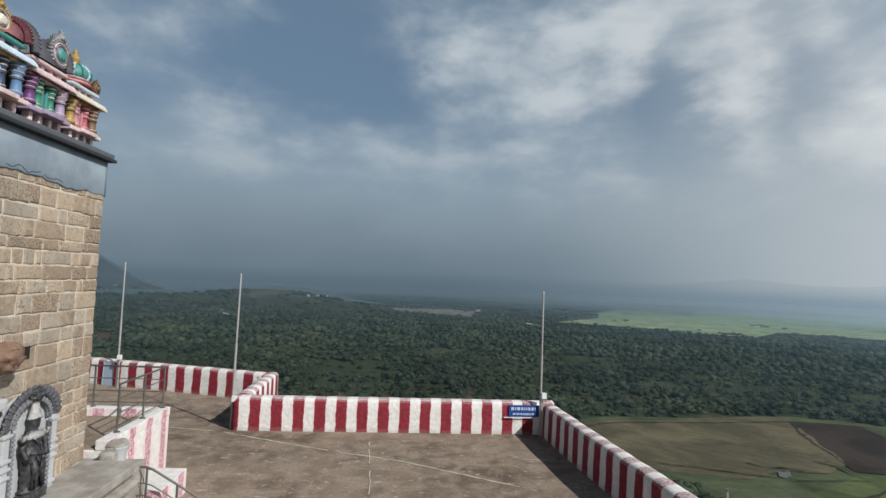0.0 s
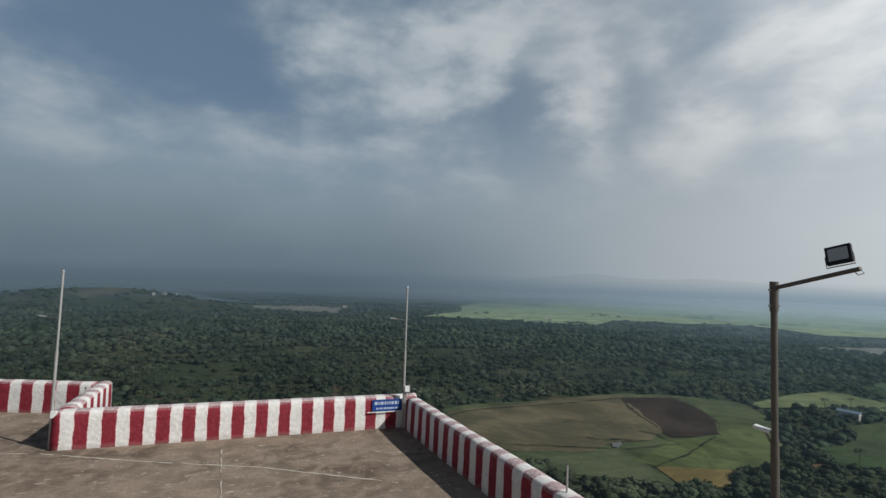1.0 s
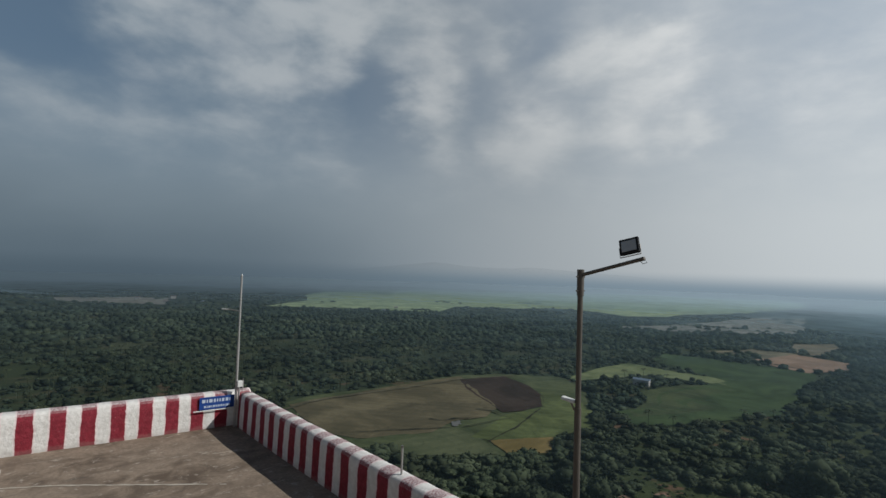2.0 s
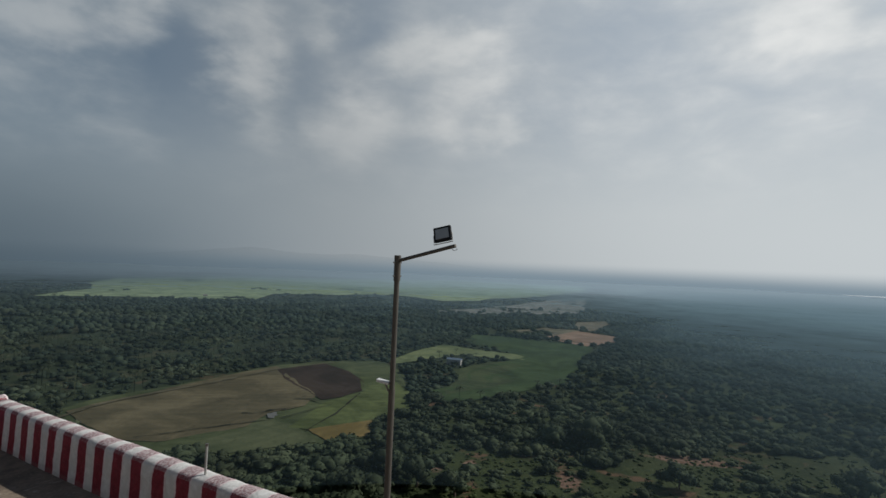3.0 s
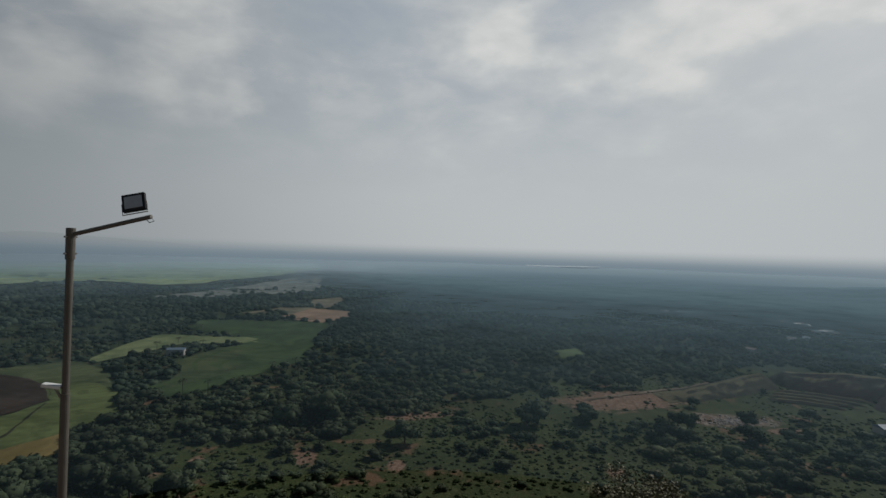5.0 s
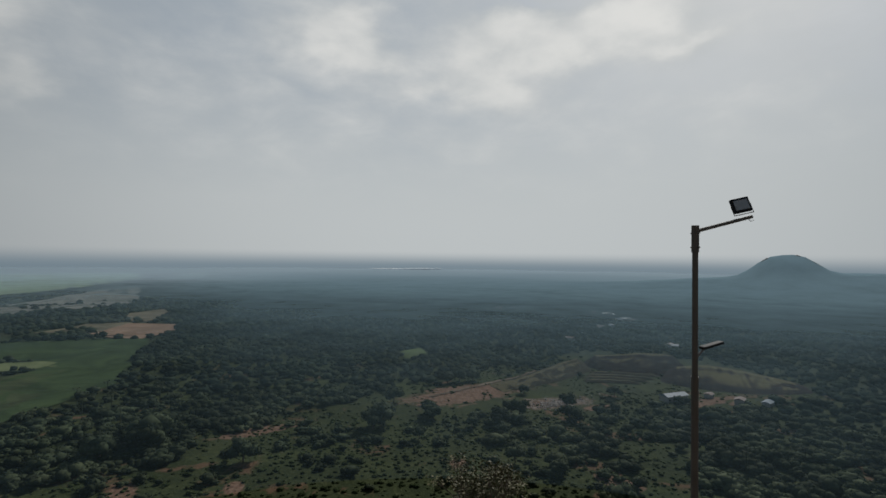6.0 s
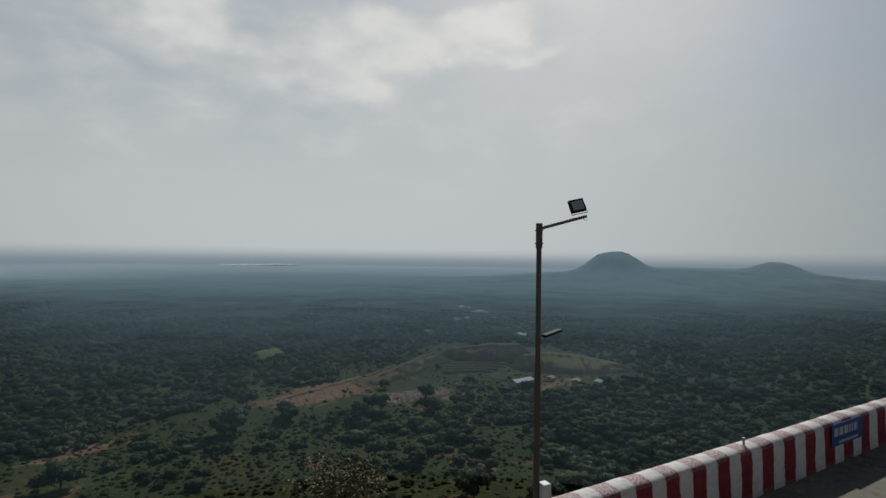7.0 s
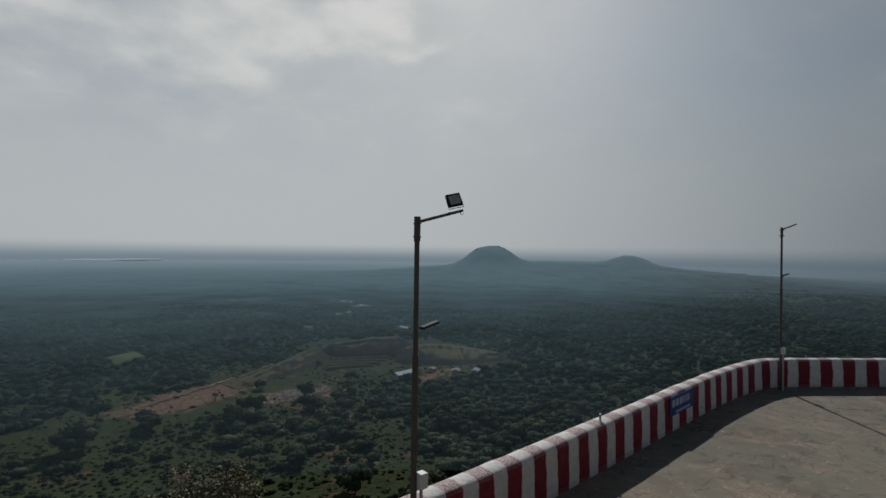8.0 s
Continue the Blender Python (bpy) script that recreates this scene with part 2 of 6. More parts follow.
def stone_paint(n, at):
    at = n.add("ShaderNodeNewGeometry").outputs["Position"]
    r = n.add("ShaderNodeObjectInfo").outputs["Random"]
    second = n.math("FRACT", n.math("MULTIPLY", r, 7.3))
    c = n.mix(r, (0.285, 0.215, 0.150), (0.465, 0.370, 0.268))
    c = n.mix(n.math("MULTIPLY", n.smooth(second, 0.62, 0.70), 0.55), c, (0.36, 0.325, 0.27))
    pits = n.smooth(n.noise(at, 34.0, 6.0, 0.75), 0.46, 0.62)
    pocked = n.math("MULTIPLY_ADD", n.smooth(second, 0.30, 0.16), 0.60, 0.25)
    fine = n.noise(at, 15.0, 8.0, 0.7)
    mid = n.noise(at, 4.0, 6.0, 0.65, warp=0.6)
    c = n.mix(n.math("MULTIPLY", n.smooth(mid, 0.53, 0.62), 0.55), c, (0.44, 0.37, 0.28))
    c = n.mix(n.math("MULTIPLY", n.smooth(fine, 0.50, 0.70), 0.55), c, (0.15, 0.118, 0.088))
    scab = n.smooth(n.noise(n.vec("ADD", at, (3.0, 1.0, 7.0)), 7.0, 8.0, 0.78, warp=1.2), 0.56, 0.62)
    c = n.mix(n.math("MULTIPLY", scab, n.math("MULTIPLY_ADD", second, 0.6, 0.2)), c, (0.125, 0.088, 0.062))
    lime = n.smooth(n.noise(n.vec("ADD", at, (9.0, 2.0, 3.0)), 5.0, 7.0, 0.75), 0.62, 0.68)
    c = n.mix(n.math("MULTIPLY", lime, 0.6), c, (0.52, 0.46, 0.38))
    c = n.mix(n.math("MULTIPLY", pits, pocked), c, (0.075, 0.055, 0.042))
    return n.mix(n.math("MULTIPLY", n.smooth(n.noise(at, 0.9, 5.0, 0.6), 0.50, 0.68), 0.4), c, (0.19, 0.165, 0.135))


def mortar_paint(n, at):
    fine = n.noise(at, 25.0, 5.0, 0.65)
    return n.mix(fine, (0.40, 0.345, 0.275), (0.66, 0.59, 0.50))


def plinth_paint(n, at):
    fine = n.noise(at, 26.0, 6.0, 0.68)
    mid = n.noise(at, 2.4, 5.0, 0.6)
    c = n.mix(n.smooth(mid, 0.35, 0.65), (0.24, 0.215, 0.185), (0.37, 0.34, 0.30))
    return n.mix(n.math("MULTIPLY", n.smooth(fine, 0.5, 0.72), 0.5), c, (0.13, 0.115, 0.10))


def limewash_paint(n, at):
    fine = n.noise(at, 11.0, 6.0, 0.65)
    mid = n.noise(at, 1.6, 4.0)
    c = n.mix(n.smooth(mid, 0.35, 0.7), (0.165, 0.20, 0.235), (0.24, 0.28, 0.315))
    return n.mix(n.math("MULTIPLY", n.smooth(fine, 0.55, 0.75), 0.4), c, (0.33, 0.345, 0.35))


STRIPED = material("striped_paint", stripes_paint, 0.7, 11.0, 0.72, bump_far=0.03)
FADED = material("faded_striped_limewash", lambda n, at: stripes_paint(n, at, 1.0, 0.17), 0.35, 16.0, 0.78, bump_far=0.03)
CONCRETE = material("terrace_concrete", concrete_paint, 0.35, 40.0, 0.86)
JOINT = plain("dirty_joint", (0.235, 0.185, 0.14), 0.9, spread=0.4, size=9.0)
LIME = plain("lime_wash_line", (0.47, 0.42, 0.35), 0.9, spread=0.4, size=14.0)
STONE = material("granite_ashlar", stone_paint, 0.55, 55.0, 0.92, bump_far=0.02)
MORTAR = material("lime_mortar", mortar_paint, 0.4, 40.0, 0.9)
PLINTH = material("grey_plinth_stone", plinth_paint, 0.4, 45.0, 0.85)
LIMEWASH = material("blue_grey_plaster", limewash_paint, 0.25, 24.0, 0.75)
COPING_TOP = plain("grey_coping_top", (0.095, 0.102, 0.112), 0.8, spread=0.4)
# lower coping course coloured near-black for the shadow below the top course
COPING_SHADE = plain("coping_painted_shade", (0.030, 0.032, 0.036), 0.8, spread=0.4)
STEEL = plain("dull_steel", (0.23, 0.215, 0.195), 0.42, 0.85, 0.3, 18.0, 0.05)
RUSTY = plain("weathered_pole_paint", (0.115, 0.102, 0.086), 0.6, 0.25, 0.45, 7.0, 0.2)
PALE_POLE = plain("galvanised_pole", (0.42, 0.41, 0.39), 0.5, 0.5, 0.35, 9.0, 0.1)
BLACK = plain("black_housing", (0.018, 0.019, 0.021), 0.75, 0.2, 0.3)
# lens base colour lightened to stand for reflections on the glass
GLASS = plain("lamp_glass", (0.34, 0.36, 0.37), 0.12, 0.0, 0.3)
WHITE_BOX = plain("white_plastic", (0.66, 0.66, 0.63), 0.5, 0.0, 0.2)
BOARD_GREY = plain("blue_grey_sheet", (0.36, 0.42, 0.50), 0.5, 0.2, 0.25, 6.0, 0.1)
BLUE_SIGN = plain("blue_enamel", (0.020, 0.060, 0.24), 0.4, 0.0, 0.25)
SIGN_WHITE = plain("sign_lettering", (0.48, 0.54, 0.64), 0.5, 0.0, 0.15)
def statue_paint(n, at):
    x, y, z = n.split(at)
    rough = n.noise(at, 16.0, 6.0, 0.65)
    c = n.mix(n.smooth(rough, 0.4, 0.65), (0.026, 0.026, 0.029), (0.075, 0.073, 0.075))
    ash = n.math("MULTIPLY", n.smooth(z, 0.905, 0.93), n.smooth(z, 1.13, 1.08))
    sash = n.math("MULTIPLY", n.smooth(z, 0.665, 0.69), n.smooth(z, 0.765, 0.74))
    worn = n.math("MULTIPLY", n.math("MAXIMUM", ash, n.math("MULTIPLY", sash, 0.75)), n.smooth(rough, 0.28, 0.50))
    return n.mix(worn, c, (0.40, 0.385, 0.365))


STATUE = material("black_carved_stone", statue_paint, 0.5, 30.0, 0.42, bump_far=0.02)
CARVED_GREY = plain("grey_carved_stone", (0.17, 0.17, 0.18), 0.6, 0.0, 0.5, 16.0, 0.5)
ARCH_GREY = plain("dark_arch_stone", (0.085, 0.085, 0.095), 0.55, 0.0, 0.6, 20.0, 0.5)
NICHE_GREY = plain("pale_niche_stone", (0.42, 0.425, 0.43), 0.75, 0.0, 0.3, 9.0, 0.2)
BROWN_STONE = plain("reddish_spout_stone", (0.20, 0.125, 0.088), 0.9, 0.0, 0.8, 14.0, 0.9)
PASTEL = {k: plain("enamel_" + k, tuple((1.05 if k in ("cream", "palepink", "paleblue", "yellow") else 0.72) * v + 0.008 for v in c), 0.42, 0.0, 0.6, 11.0, 0.4) for k, c in dict(
    purple=(0.16, 0.045, 0.20), lilac=(0.42, 0.33, 0.46), green=(0.045, 0.26, 0.17), teal=(0.10, 0.33, 0.30),
    pink=(0.62, 0.26, 0.30), rose=(0.50, 0.10, 0.13), gold=(0.42, 0.27, 0.07), yellow=(0.52, 0.40, 0.15),
    blue=(0.14, 0.26, 0.46), paleblue=(0.48, 0.57, 0.64), navy=(0.035, 0.06, 0.12), cream=(0.60, 0.54, 0.44),
    palepink=(0.58, 0.44, 0.44), maroon=(0.13, 0.03, 0.04), brown=(0.20, 0.11, 0.06), grey=(0.30, 0.30, 0.31), charcoal=(0.10, 0.10, 0.11)).items()}


# ---------------------------------------------------------------- mesh helpers
def finish(name, bm, mat, smooth=False):
    mesh = bpy.data.meshes.new(name)
    bm.to_mesh(mesh)
    bm.free()
    for m in mat if isinstance(mat, (list, tuple)) else [mat]:
        mesh.materials.append(m)
    if smooth:
        mesh.shade_smooth()
    return mesh


def part(name, bm, mat, parent, label="", smooth=False):
    ob = new(name, finish(name, bm, mat, smooth))
    ob.parent = parent
    return tagged(ob, label)


def thing(name, place=None, label="", category="", group="", kind=""):
    ob = new(name)
    ob.empty_display_size = 0.2
    if place is not None:
        ob.matrix_world = place
    return tagged(ob, label, category, group, kind)


def box(x0, x1, y0, y1, z0, z1, bevel=0.0, bm=None):
    bm = bm or bmesh.new()
    got = bmesh.ops.create_cube(bm, size=1.0, matrix=Matrix.Translation(((x0 + x1) / 2, (y0 + y1) / 2, (z0 + z1) / 2))
                                @ Matrix.Diagonal((x1 - x0, y1 - y0, z1 - z0, 1)))
    if bevel:
        edges = list({e for v in got["verts"] for e in v.link_edges})
        bmesh.ops.bevel(bm, geom=edges, offset=bevel, segments=2, affect="EDGES", profile=0.6)
    return bm


def tube(a, b, r, r2=None, sides=12, bm=None):
    bm = bm or bmesh.new()
    a, b = Vector(a), Vector(b)
    m = Matrix.Translation((a + b) / 2) @ (b - a).to_track_quat("Z", "Y").to_matrix().to_4x4()
    bmesh.ops.create_cone(bm, cap_ends=True, segments=sides, radius1=r, radius2=r if r2 is None else r2, depth=(b - a).length, matrix=m)
    return bm


def pipe(points, r, sides=10, bm=None):
    """A bent round pipe through the points."""
    bm = bm or bmesh.new()
    pts = [Vector(p) for p in points]
    rings = []
    for i, p in enumerate(pts):
        d = (pts[min(i + 1, len(pts) - 1)] - pts[max(i - 1, 0)]).normalized()
        side = d.cross(Vector((0, 0, 1)))
        side = side.normalized() if side.length > 1e-3 else Vector((1, 0, 0))
        up = side.cross(d)
        rings.append([bm.verts.new(p + r * (math.cos(k * math.tau / sides) * side + math.sin(k * math.tau / sides) * up)) for k in range(sides)])
    for p, q in zip(rings, rings[1:]):
        for k in range(sides):
            bm.faces.new((p[k], p[(k + 1) % sides], q[(k + 1) % sides], q[k]))
    bm.faces.new(rings[0][::-1])
    bm.faces.new(rings[-1])
    return bm


def lathe(profile, sides=20, bm=None, at=(0, 0, 0)):
    """A turned body from (radius, height) pairs."""
    bm = bm or bmesh.new()
    rings = [[bm.verts.new((at[0] + r * math.cos(k * math.tau / sides), at[1] + r * math.sin(k * math.tau / sides), at[2] + z)) for k in range(sides)]
             for r, z in profile]
    for p, q in zip(rings, rings[1:]):
        for k in range(sides):
            bm.faces.new((p[k], p[(k + 1) % sides], q[(k + 1) % sides], q[k]))
    bm.faces.new(rings[0][::-1])
    bm.faces.new(rings[-1])
    return bm


def resample(points, step):
    """Points along a line at even steps, and the length up to each."""
    pts = [Vector(p) for p in points]
    lengths = [0.0]
    for a, b in zip(pts, pts[1:]):
        lengths.append(lengths[-1] + (b - a).length)
    count = max(2, round(lengths[-1] / step) + 1)
    out = []
    for s in np.linspace(0, lengths[-1], count):
        i = min(max(int(np.searchsorted(lengths, s)) - 1, 0), len(pts) - 2)
        k = (s - lengths[i]) / (lengths[i + 1] - lengths[i])
        out.append((pts[i].lerp(pts[i + 1], k), float(s)))
    return out


def rounded(points, times=2):
    """Corners cut twice, for a wall that bends softly."""
    pts = [Vector(p) for p in points]
    for _ in range(times):
        out = [pts[0]]
        for a, b in zip(pts, pts[1:]):
            out += [a.lerp(b, 0.25), a.lerp(b, 0.75)]
        pts = out + [pts[-1]]
    return pts


def parapet(name, line, height, label, bands, thick=0.42, foot=0.0, wall_in=1):
    """A thick rendered parapet; line: its inner foot; bands(s, p): the count of painted bands up to there. wall_in 1: the inside lies on the left of the line's run."""
    bm = bmesh.new()
    uv = bm.loops.layers.uv.new("UVMap")
    heights = height if callable(height) else (lambda s: height)
    rows, us = [], []
    pts = resample(line, 0.14)
    for i, (p, s) in enumerate(pts):
        d = (pts[min(i + 1, len(pts) - 1)][0] - pts[max(i - 1, 0)][0]).normalized()
        out = Vector((d.y, -d.x, 0)) * wall_in
        h = heights(s)
        prof = [(0.0, foot), (0.008, h * 0.35), (0.015, h * 0.7), (0.022, h - 0.07), (0.05, h - 0.02), (0.10, h + 0.005),
                (thick * 0.55, h + 0.02), (thick - 0.07, h), (thick - 0.01, h - 0.06), (thick, h * 0.5), (thick, foot - 0.6)]
        row = []
        for o, z in prof:
            q = p + out * o + Vector((0, 0, z))
            w = noise.noise_vector(q * 2.1) * 0.012 + noise.noise_vector(q * 7.0) * 0.006
            row.append(bm.verts.new(q + w if z > foot else q))
        rows.append(row)
        us.append(float(bands(s, p)))
    vs = [0.0]
    for a, b in zip(rows[0], rows[0][1:]):
        vs.append(vs[-1] + (a.co - b.co).length)
    for i in range(len(rows) - 1):
        for k in range(len(vs) - 1):
            f = bm.faces.new((rows[i][k], rows[i][k + 1], rows[i + 1][k + 1], rows[i + 1][k]))
            for loop, (a, b) in zip(f.loops, ((i, k), (i, k + 1), (i + 1, k + 1), (i + 1, k))):
                loop[uv].uv = (us[a], vs[b])
    for row, u in ((rows[0], us[0]), (rows[-1], us[-1])):
        f = bm.faces.new(row)
        for loop, v in zip(f.loops, vs):
            loop[uv].uv = (u, v)
    bmesh.ops.recalc_face_normals(bm, faces=bm.faces)
    ob = new(name, finish(name, bm, STRIPED, True))
    return tagged(ob, label, "parapet", kind="structure")


# ---------------------------------------------------------------- the terrace
RIGHT = rounded([(4.22, 14.42, 0), (4.46, 11.3, 0), (4.70, 9.0, 0), (4.86, 7.2, 0), (5.04, 5.6, 0), (5.52, 3.2, 0), (5.82, 0.0, 0),
                 (5.94, -3.28, 0), (6.01, -5.1, 0), (6.12, -6.72, 0), (6.24, -8.74, 0), (6.38, -10.97, 0), (6.57, -13.6, 0), (6.68, -15.62, 0),
                 (6.7, -17.43, 0), (6.58, -19.13, 0), (6.04, -19.98, 0), (4.61, -21.84, 0), (2.42, -24.84, 0), (-1.22, -27.98, 0), (-6.0, -31.0, 0), (-15.0, -31.5, 0)])
BACK = [(-15.0, 21.15, 0), (-10.6, 19.75, 0), (-7.4, 18.73, 0), (-4.32, 17.75, 0)]
# band counts along the curved run, by y: hand-painted, so they widen and narrow
BAND_Y = [-14.4, -13.68, -8.79, 5.26, 10.0, 12.39, 14.92, 16.43, 18.03, 18.98, 21.42, 31.5]
BAND_N = [-0.8, 0.5, 9.5, 32.5, 39.5, 42.5, 45.5, 47.5, 49.5, 50.5, 54.5, 70.0]
parapet("parapet_front", [(-4.27, 14.42, 0), (4.62, 14.42, 0)], 0.88, "red and white striped parapet, rendered masonry, straight front run",
        lambda s, p: (p.x + 3.675) / 0.579 + 0.5, wall_in=-1)
parapet("parapet_notch", [(-4.32, 18.10, 0), (-4.32, 14.842, 0)], 0.88, "red and white striped parapet, short return run", lambda s, p: s / 0.58 + 0.1, wall_in=-1)
parapet("parapet_back", BACK[:-1] + [(-4.324, 17.751, 0)], 0.88, "red and white striped parapet, rear run", lambda s, p: (p.x + 10.57) / 0.633 + 0.5, wall_in=-1)
parapet("parapet_curved", [p for p in RIGHT if p.y < 14.415], 0.87, "red and white striped parapet bending along the cliff edge",
        lambda s, p: np.interp(-p.y, BAND_Y, BAND_N), wall_in=-1)

OUTLINE = [p.xy for p in map(Vector, BACK)][:-1] + [Vector((-4.32, 17.75)), Vector((-4.32, 14.42)), Vector((4.22, 14.42))] + [p.xy for p in RIGHT[1:]]


def clipped(poly, x0, x1, y0, y1):
    """The part of a flat outline that lies in a rectangle."""
    for axis, bound, keep in ((0, x0, 1), (0, x1, -1), (1, y0, 1), (1, y1, -1)):
        out = []
        for a, b in zip(poly, poly[1:] + poly[:1]):
            da, db = (a[axis] - bound) * keep, (b[axis] - bound) * keep
            if da >= 0:
                out.append(a)
            if (da >= 0) != (db >= 0):
                out.append(a.lerp(b, da / (da - db)))
        poly = out
        if len(poly) < 3:
            return []
    return poly


def slab(bm, poly, z0, z1):
    low, high = [bm.verts.new((*p, z0)) for p in poly], [bm.verts.new((*p, z1)) for p in poly]
    bm.faces.new(high), bm.faces.new(low[::-1])
    for i in range(len(poly)):
        j = (i + 1) % len(poly)
        bm.faces.new((low[i], low[j], high[j], high[i]))
    bmesh.ops.recalc_face_normals(bm, faces=bm.faces)
    return bm


floor = new("floor", finish("floor", slab(bmesh.new(), OUTLINE, -0.5, -0.006), JOINT))
tagged(floor, "weathered brown concrete terrace floor in large bays", "floor", kind="structure")


def retaining_wall():
    bm = bmesh.new()
    low, high = [], []
    pts = [p for p, _ in resample([(*p, 0) for p in OUTLINE + OUTLINE[:1]], 1.0)][:-1]
    for i, p in enumerate(pts):
        d = (pts[(i + 1) % len(pts)] - pts[i - 1]).normalized()
        out = Vector((-d.y, d.x, 0))
        wob = noise.noise_vector(p * 0.5) * 0.5
        high.append(bm.verts.new(p + out * 0.41 + Vector((0, 0, -0.55))))
        low.append(bm.verts.new(p + out * 2.6 + Vector((wob.x, wob.y, -19))))
    for i in range(len(pts)):
        j = (i + 1) % len(pts)
        bm.faces.new((low[i], low[j], high[j], high[i]))
    bm.faces.new(high)
    bmesh.ops.recalc_face_normals(bm, faces=bm.faces)
    ob = new("retaining_wall", finish("retaining_wall", bm, PLINTH))
    tagged(ob, "rough stone retaining wall under the terrace", "wall", kind="structure")


retaining_wall()


# ---------------------------------------------------------------- the land below
PLAIN = -100.0


def bump_at(x, y, cx, cy, rx, ry, turn, power=2.0):
    """A soft mound of height 1 at (cx, cy)."""
    c, s = math.cos(turn), math.sin(turn)
    u, v = ((x - cx) * c + (y - cy) * s) / rx, (-(x - cx) * s + (y - cy) * c) / ry
    return np.exp(-(u * u + v * v) ** (power / 2))


def land(x, y, rocks=1.0):
    """Height of the ground, for arrays; rocks=0 leaves out the two bare rock knobs."""
    r = np.hypot(x, y * 0.93)
    k = np.clip((r - 30) / 165, 0, 1)
    z = np.where(r < 30, -17.0, -17.0 + (PLAIN + 17.0) * (k * 1.12 - 0.12 * k * k * (3 - 2 * k)).clip(0, 1))
    z = z + 1.2 * np.sin(x * 0.031 + 0.6 * np.sin(y * 0.017)) * np.sin(y * 0.027) * np.clip((r - 120) / 200, 0, 1)
    far = np.clip((r - 700) / 1500, 0, 1)
    z = z + far * 5 * np.sin(x * 0.004 + 1.3) * np.sin(y * 0.0033)
    # two rocky hills on a low saddle
    z = z + 66 * bump_at(x, y, 1180, -1628, 700, 360, radians(50), 2.0)
    z = z + rocks * 68 * bump_at(x, y, 1379, -1390, 104, 104, 0, 3.4)
    z = z + rocks * 37 * bump_at(x, y, 1037, -1798, 88, 88, 0, 2.6)
    knobs = 5 * np.sin(x * 0.061 + 1.0) * np.sin(y * 0.053) + 3 * np.sin(x * 0.13) * np.sin(y * 0.11 + 0.7)
    z = z + rocks * knobs * np.maximum(bump_at(x, y, 1379, -1390, 110, 110, 0, 3.0), 0.8 * bump_at(x, y, 1037, -1798, 95, 95, 0, 2.4))
    # wooded ridges and a misty mountain over the rear parapet
    z = z + 44 * bump_at(x, y, -330, 1500, 240, 150, 0.2)
    z = z + 34 * bump_at(x, y, -700, 1250, 420, 200, 0.5)
    z = z + 190 * bump_at(x, y, -1230, 1900, 260, 220, 0.3)
    z = z + 60 * bump_at(x, y, -1900, 1500, 500, 500, 0.0)
    return z


FIELDS = {  # outlines on the plain, in metres
    "verge": [(135, 300), (132, 382), (156, 397), (213, 405), (250, 411), (328, 408), (374, 391), (420, 357), (391, 306), (316, 239), (286, 226), (255, 219), (235, 209), (194, 222), (160, 246), (140, 274)],
    "olive": [(138, 310), (138, 380), (184, 389), (221, 400), (274, 409), (320, 403), (296, 345), (272, 295), (249, 282), (223, 287), (200, 276), (175, 284), (152, 289)],
    "ploughed": [(312, 392), (337, 388), (361, 384), (356, 343), (336, 306), (308, 283), (279, 280), (267, 284), (277, 312), (293, 356)],
    "green": [(349, 323), (358, 288), (332, 250), (299, 226), (258, 227), (218, 243), (212, 255), (242, 267), (265, 278), (306, 280)],
    "yellow": [(218, 243), (252, 230), (266, 225), (236, 208), (212, 220)],
    "meadow": [(196, 274), (214, 284), (218, 258), (214, 241), (207, 222), (187, 232), (163, 246), (158, 263), (172, 274)],
    "strip": [(421, 352), (496, 372), (557, 373), (562, 331), (580, 262), (539, 251), (518, 291), (512, 318), (457, 326), (412, 337)],
    "paddy": [(606, 377), (684, 404), (697, 353), (692, 313), (705, 225), (529, 186), (467, 174), (431, 184), (389, 186), (350, 200), (328, 220), (346, 243), (394, 240), (440, 262), (502, 262), (564, 262)],
    "plot": [(430, 276), (482, 271), (539, 251), (499, 208), (392, 213), (348, 228), (356, 240), (400, 250)],
    "tan": [(755, 318), (860, 306), (846, 230), (765, 217), (702, 235), (715, 275)],
    "stubble": [(762, 384), (870, 367), (874, 299), (778, 313)],
    "fallow": [(1015, 368), (1095, 323), (1011, 294), (875, 276), (888, 318)],
    "grey": [(927, 656), (1069, 642), (1217, 630), (1535, 648), (1740, 600), (1571, 523), (1196, 418), (1053, 474), (985, 556)],
    "plain": [(440, 1300), (526, 1262), (640, 1130), (785, 1035), (908, 1195), (1270, 1066), (1200, 826), (1290, 745), (1851, 765), (2620, 860), (3300, 1200), (2900, 1750), (2271, 1950), (1527, 2100), (926, 2180)],
    "far_plot": [(2797, 790), (3201, 745), (2749, 620), (2449, 668)],
    "far_acre": [(3119, 510), (3264, 234), (2916, 190), (2700, 425)],
    "sand": [(-26, 1752), (104, 1800), (255, 1720), (210, 1470), (123, 1520), (-14, 1530)],
    "glade": [(-208, 895), (-182, 966), (-120, 920), (-115, 829), (-180, 818)],
    "grove": [(46, 709), (98, 712), (106, 771), (50, 766)],
    "heath": [(-460, 957), (-406, 967), (-473, 1100), (-534, 1107)],
    "slope": [(-431, 1394), (-288, 1530), (-240, 1500), (-374, 1360)],
    "crest": [(-442, 1483), (-274, 1540), (-303, 1640), (-485, 1600)],
    "bank": [(-383, 714), (-361, 716), (-440, 850), (-480, 840)],
    "clearing": [(566, -70), (589, -96), (557, -99), (526, -72)],
}
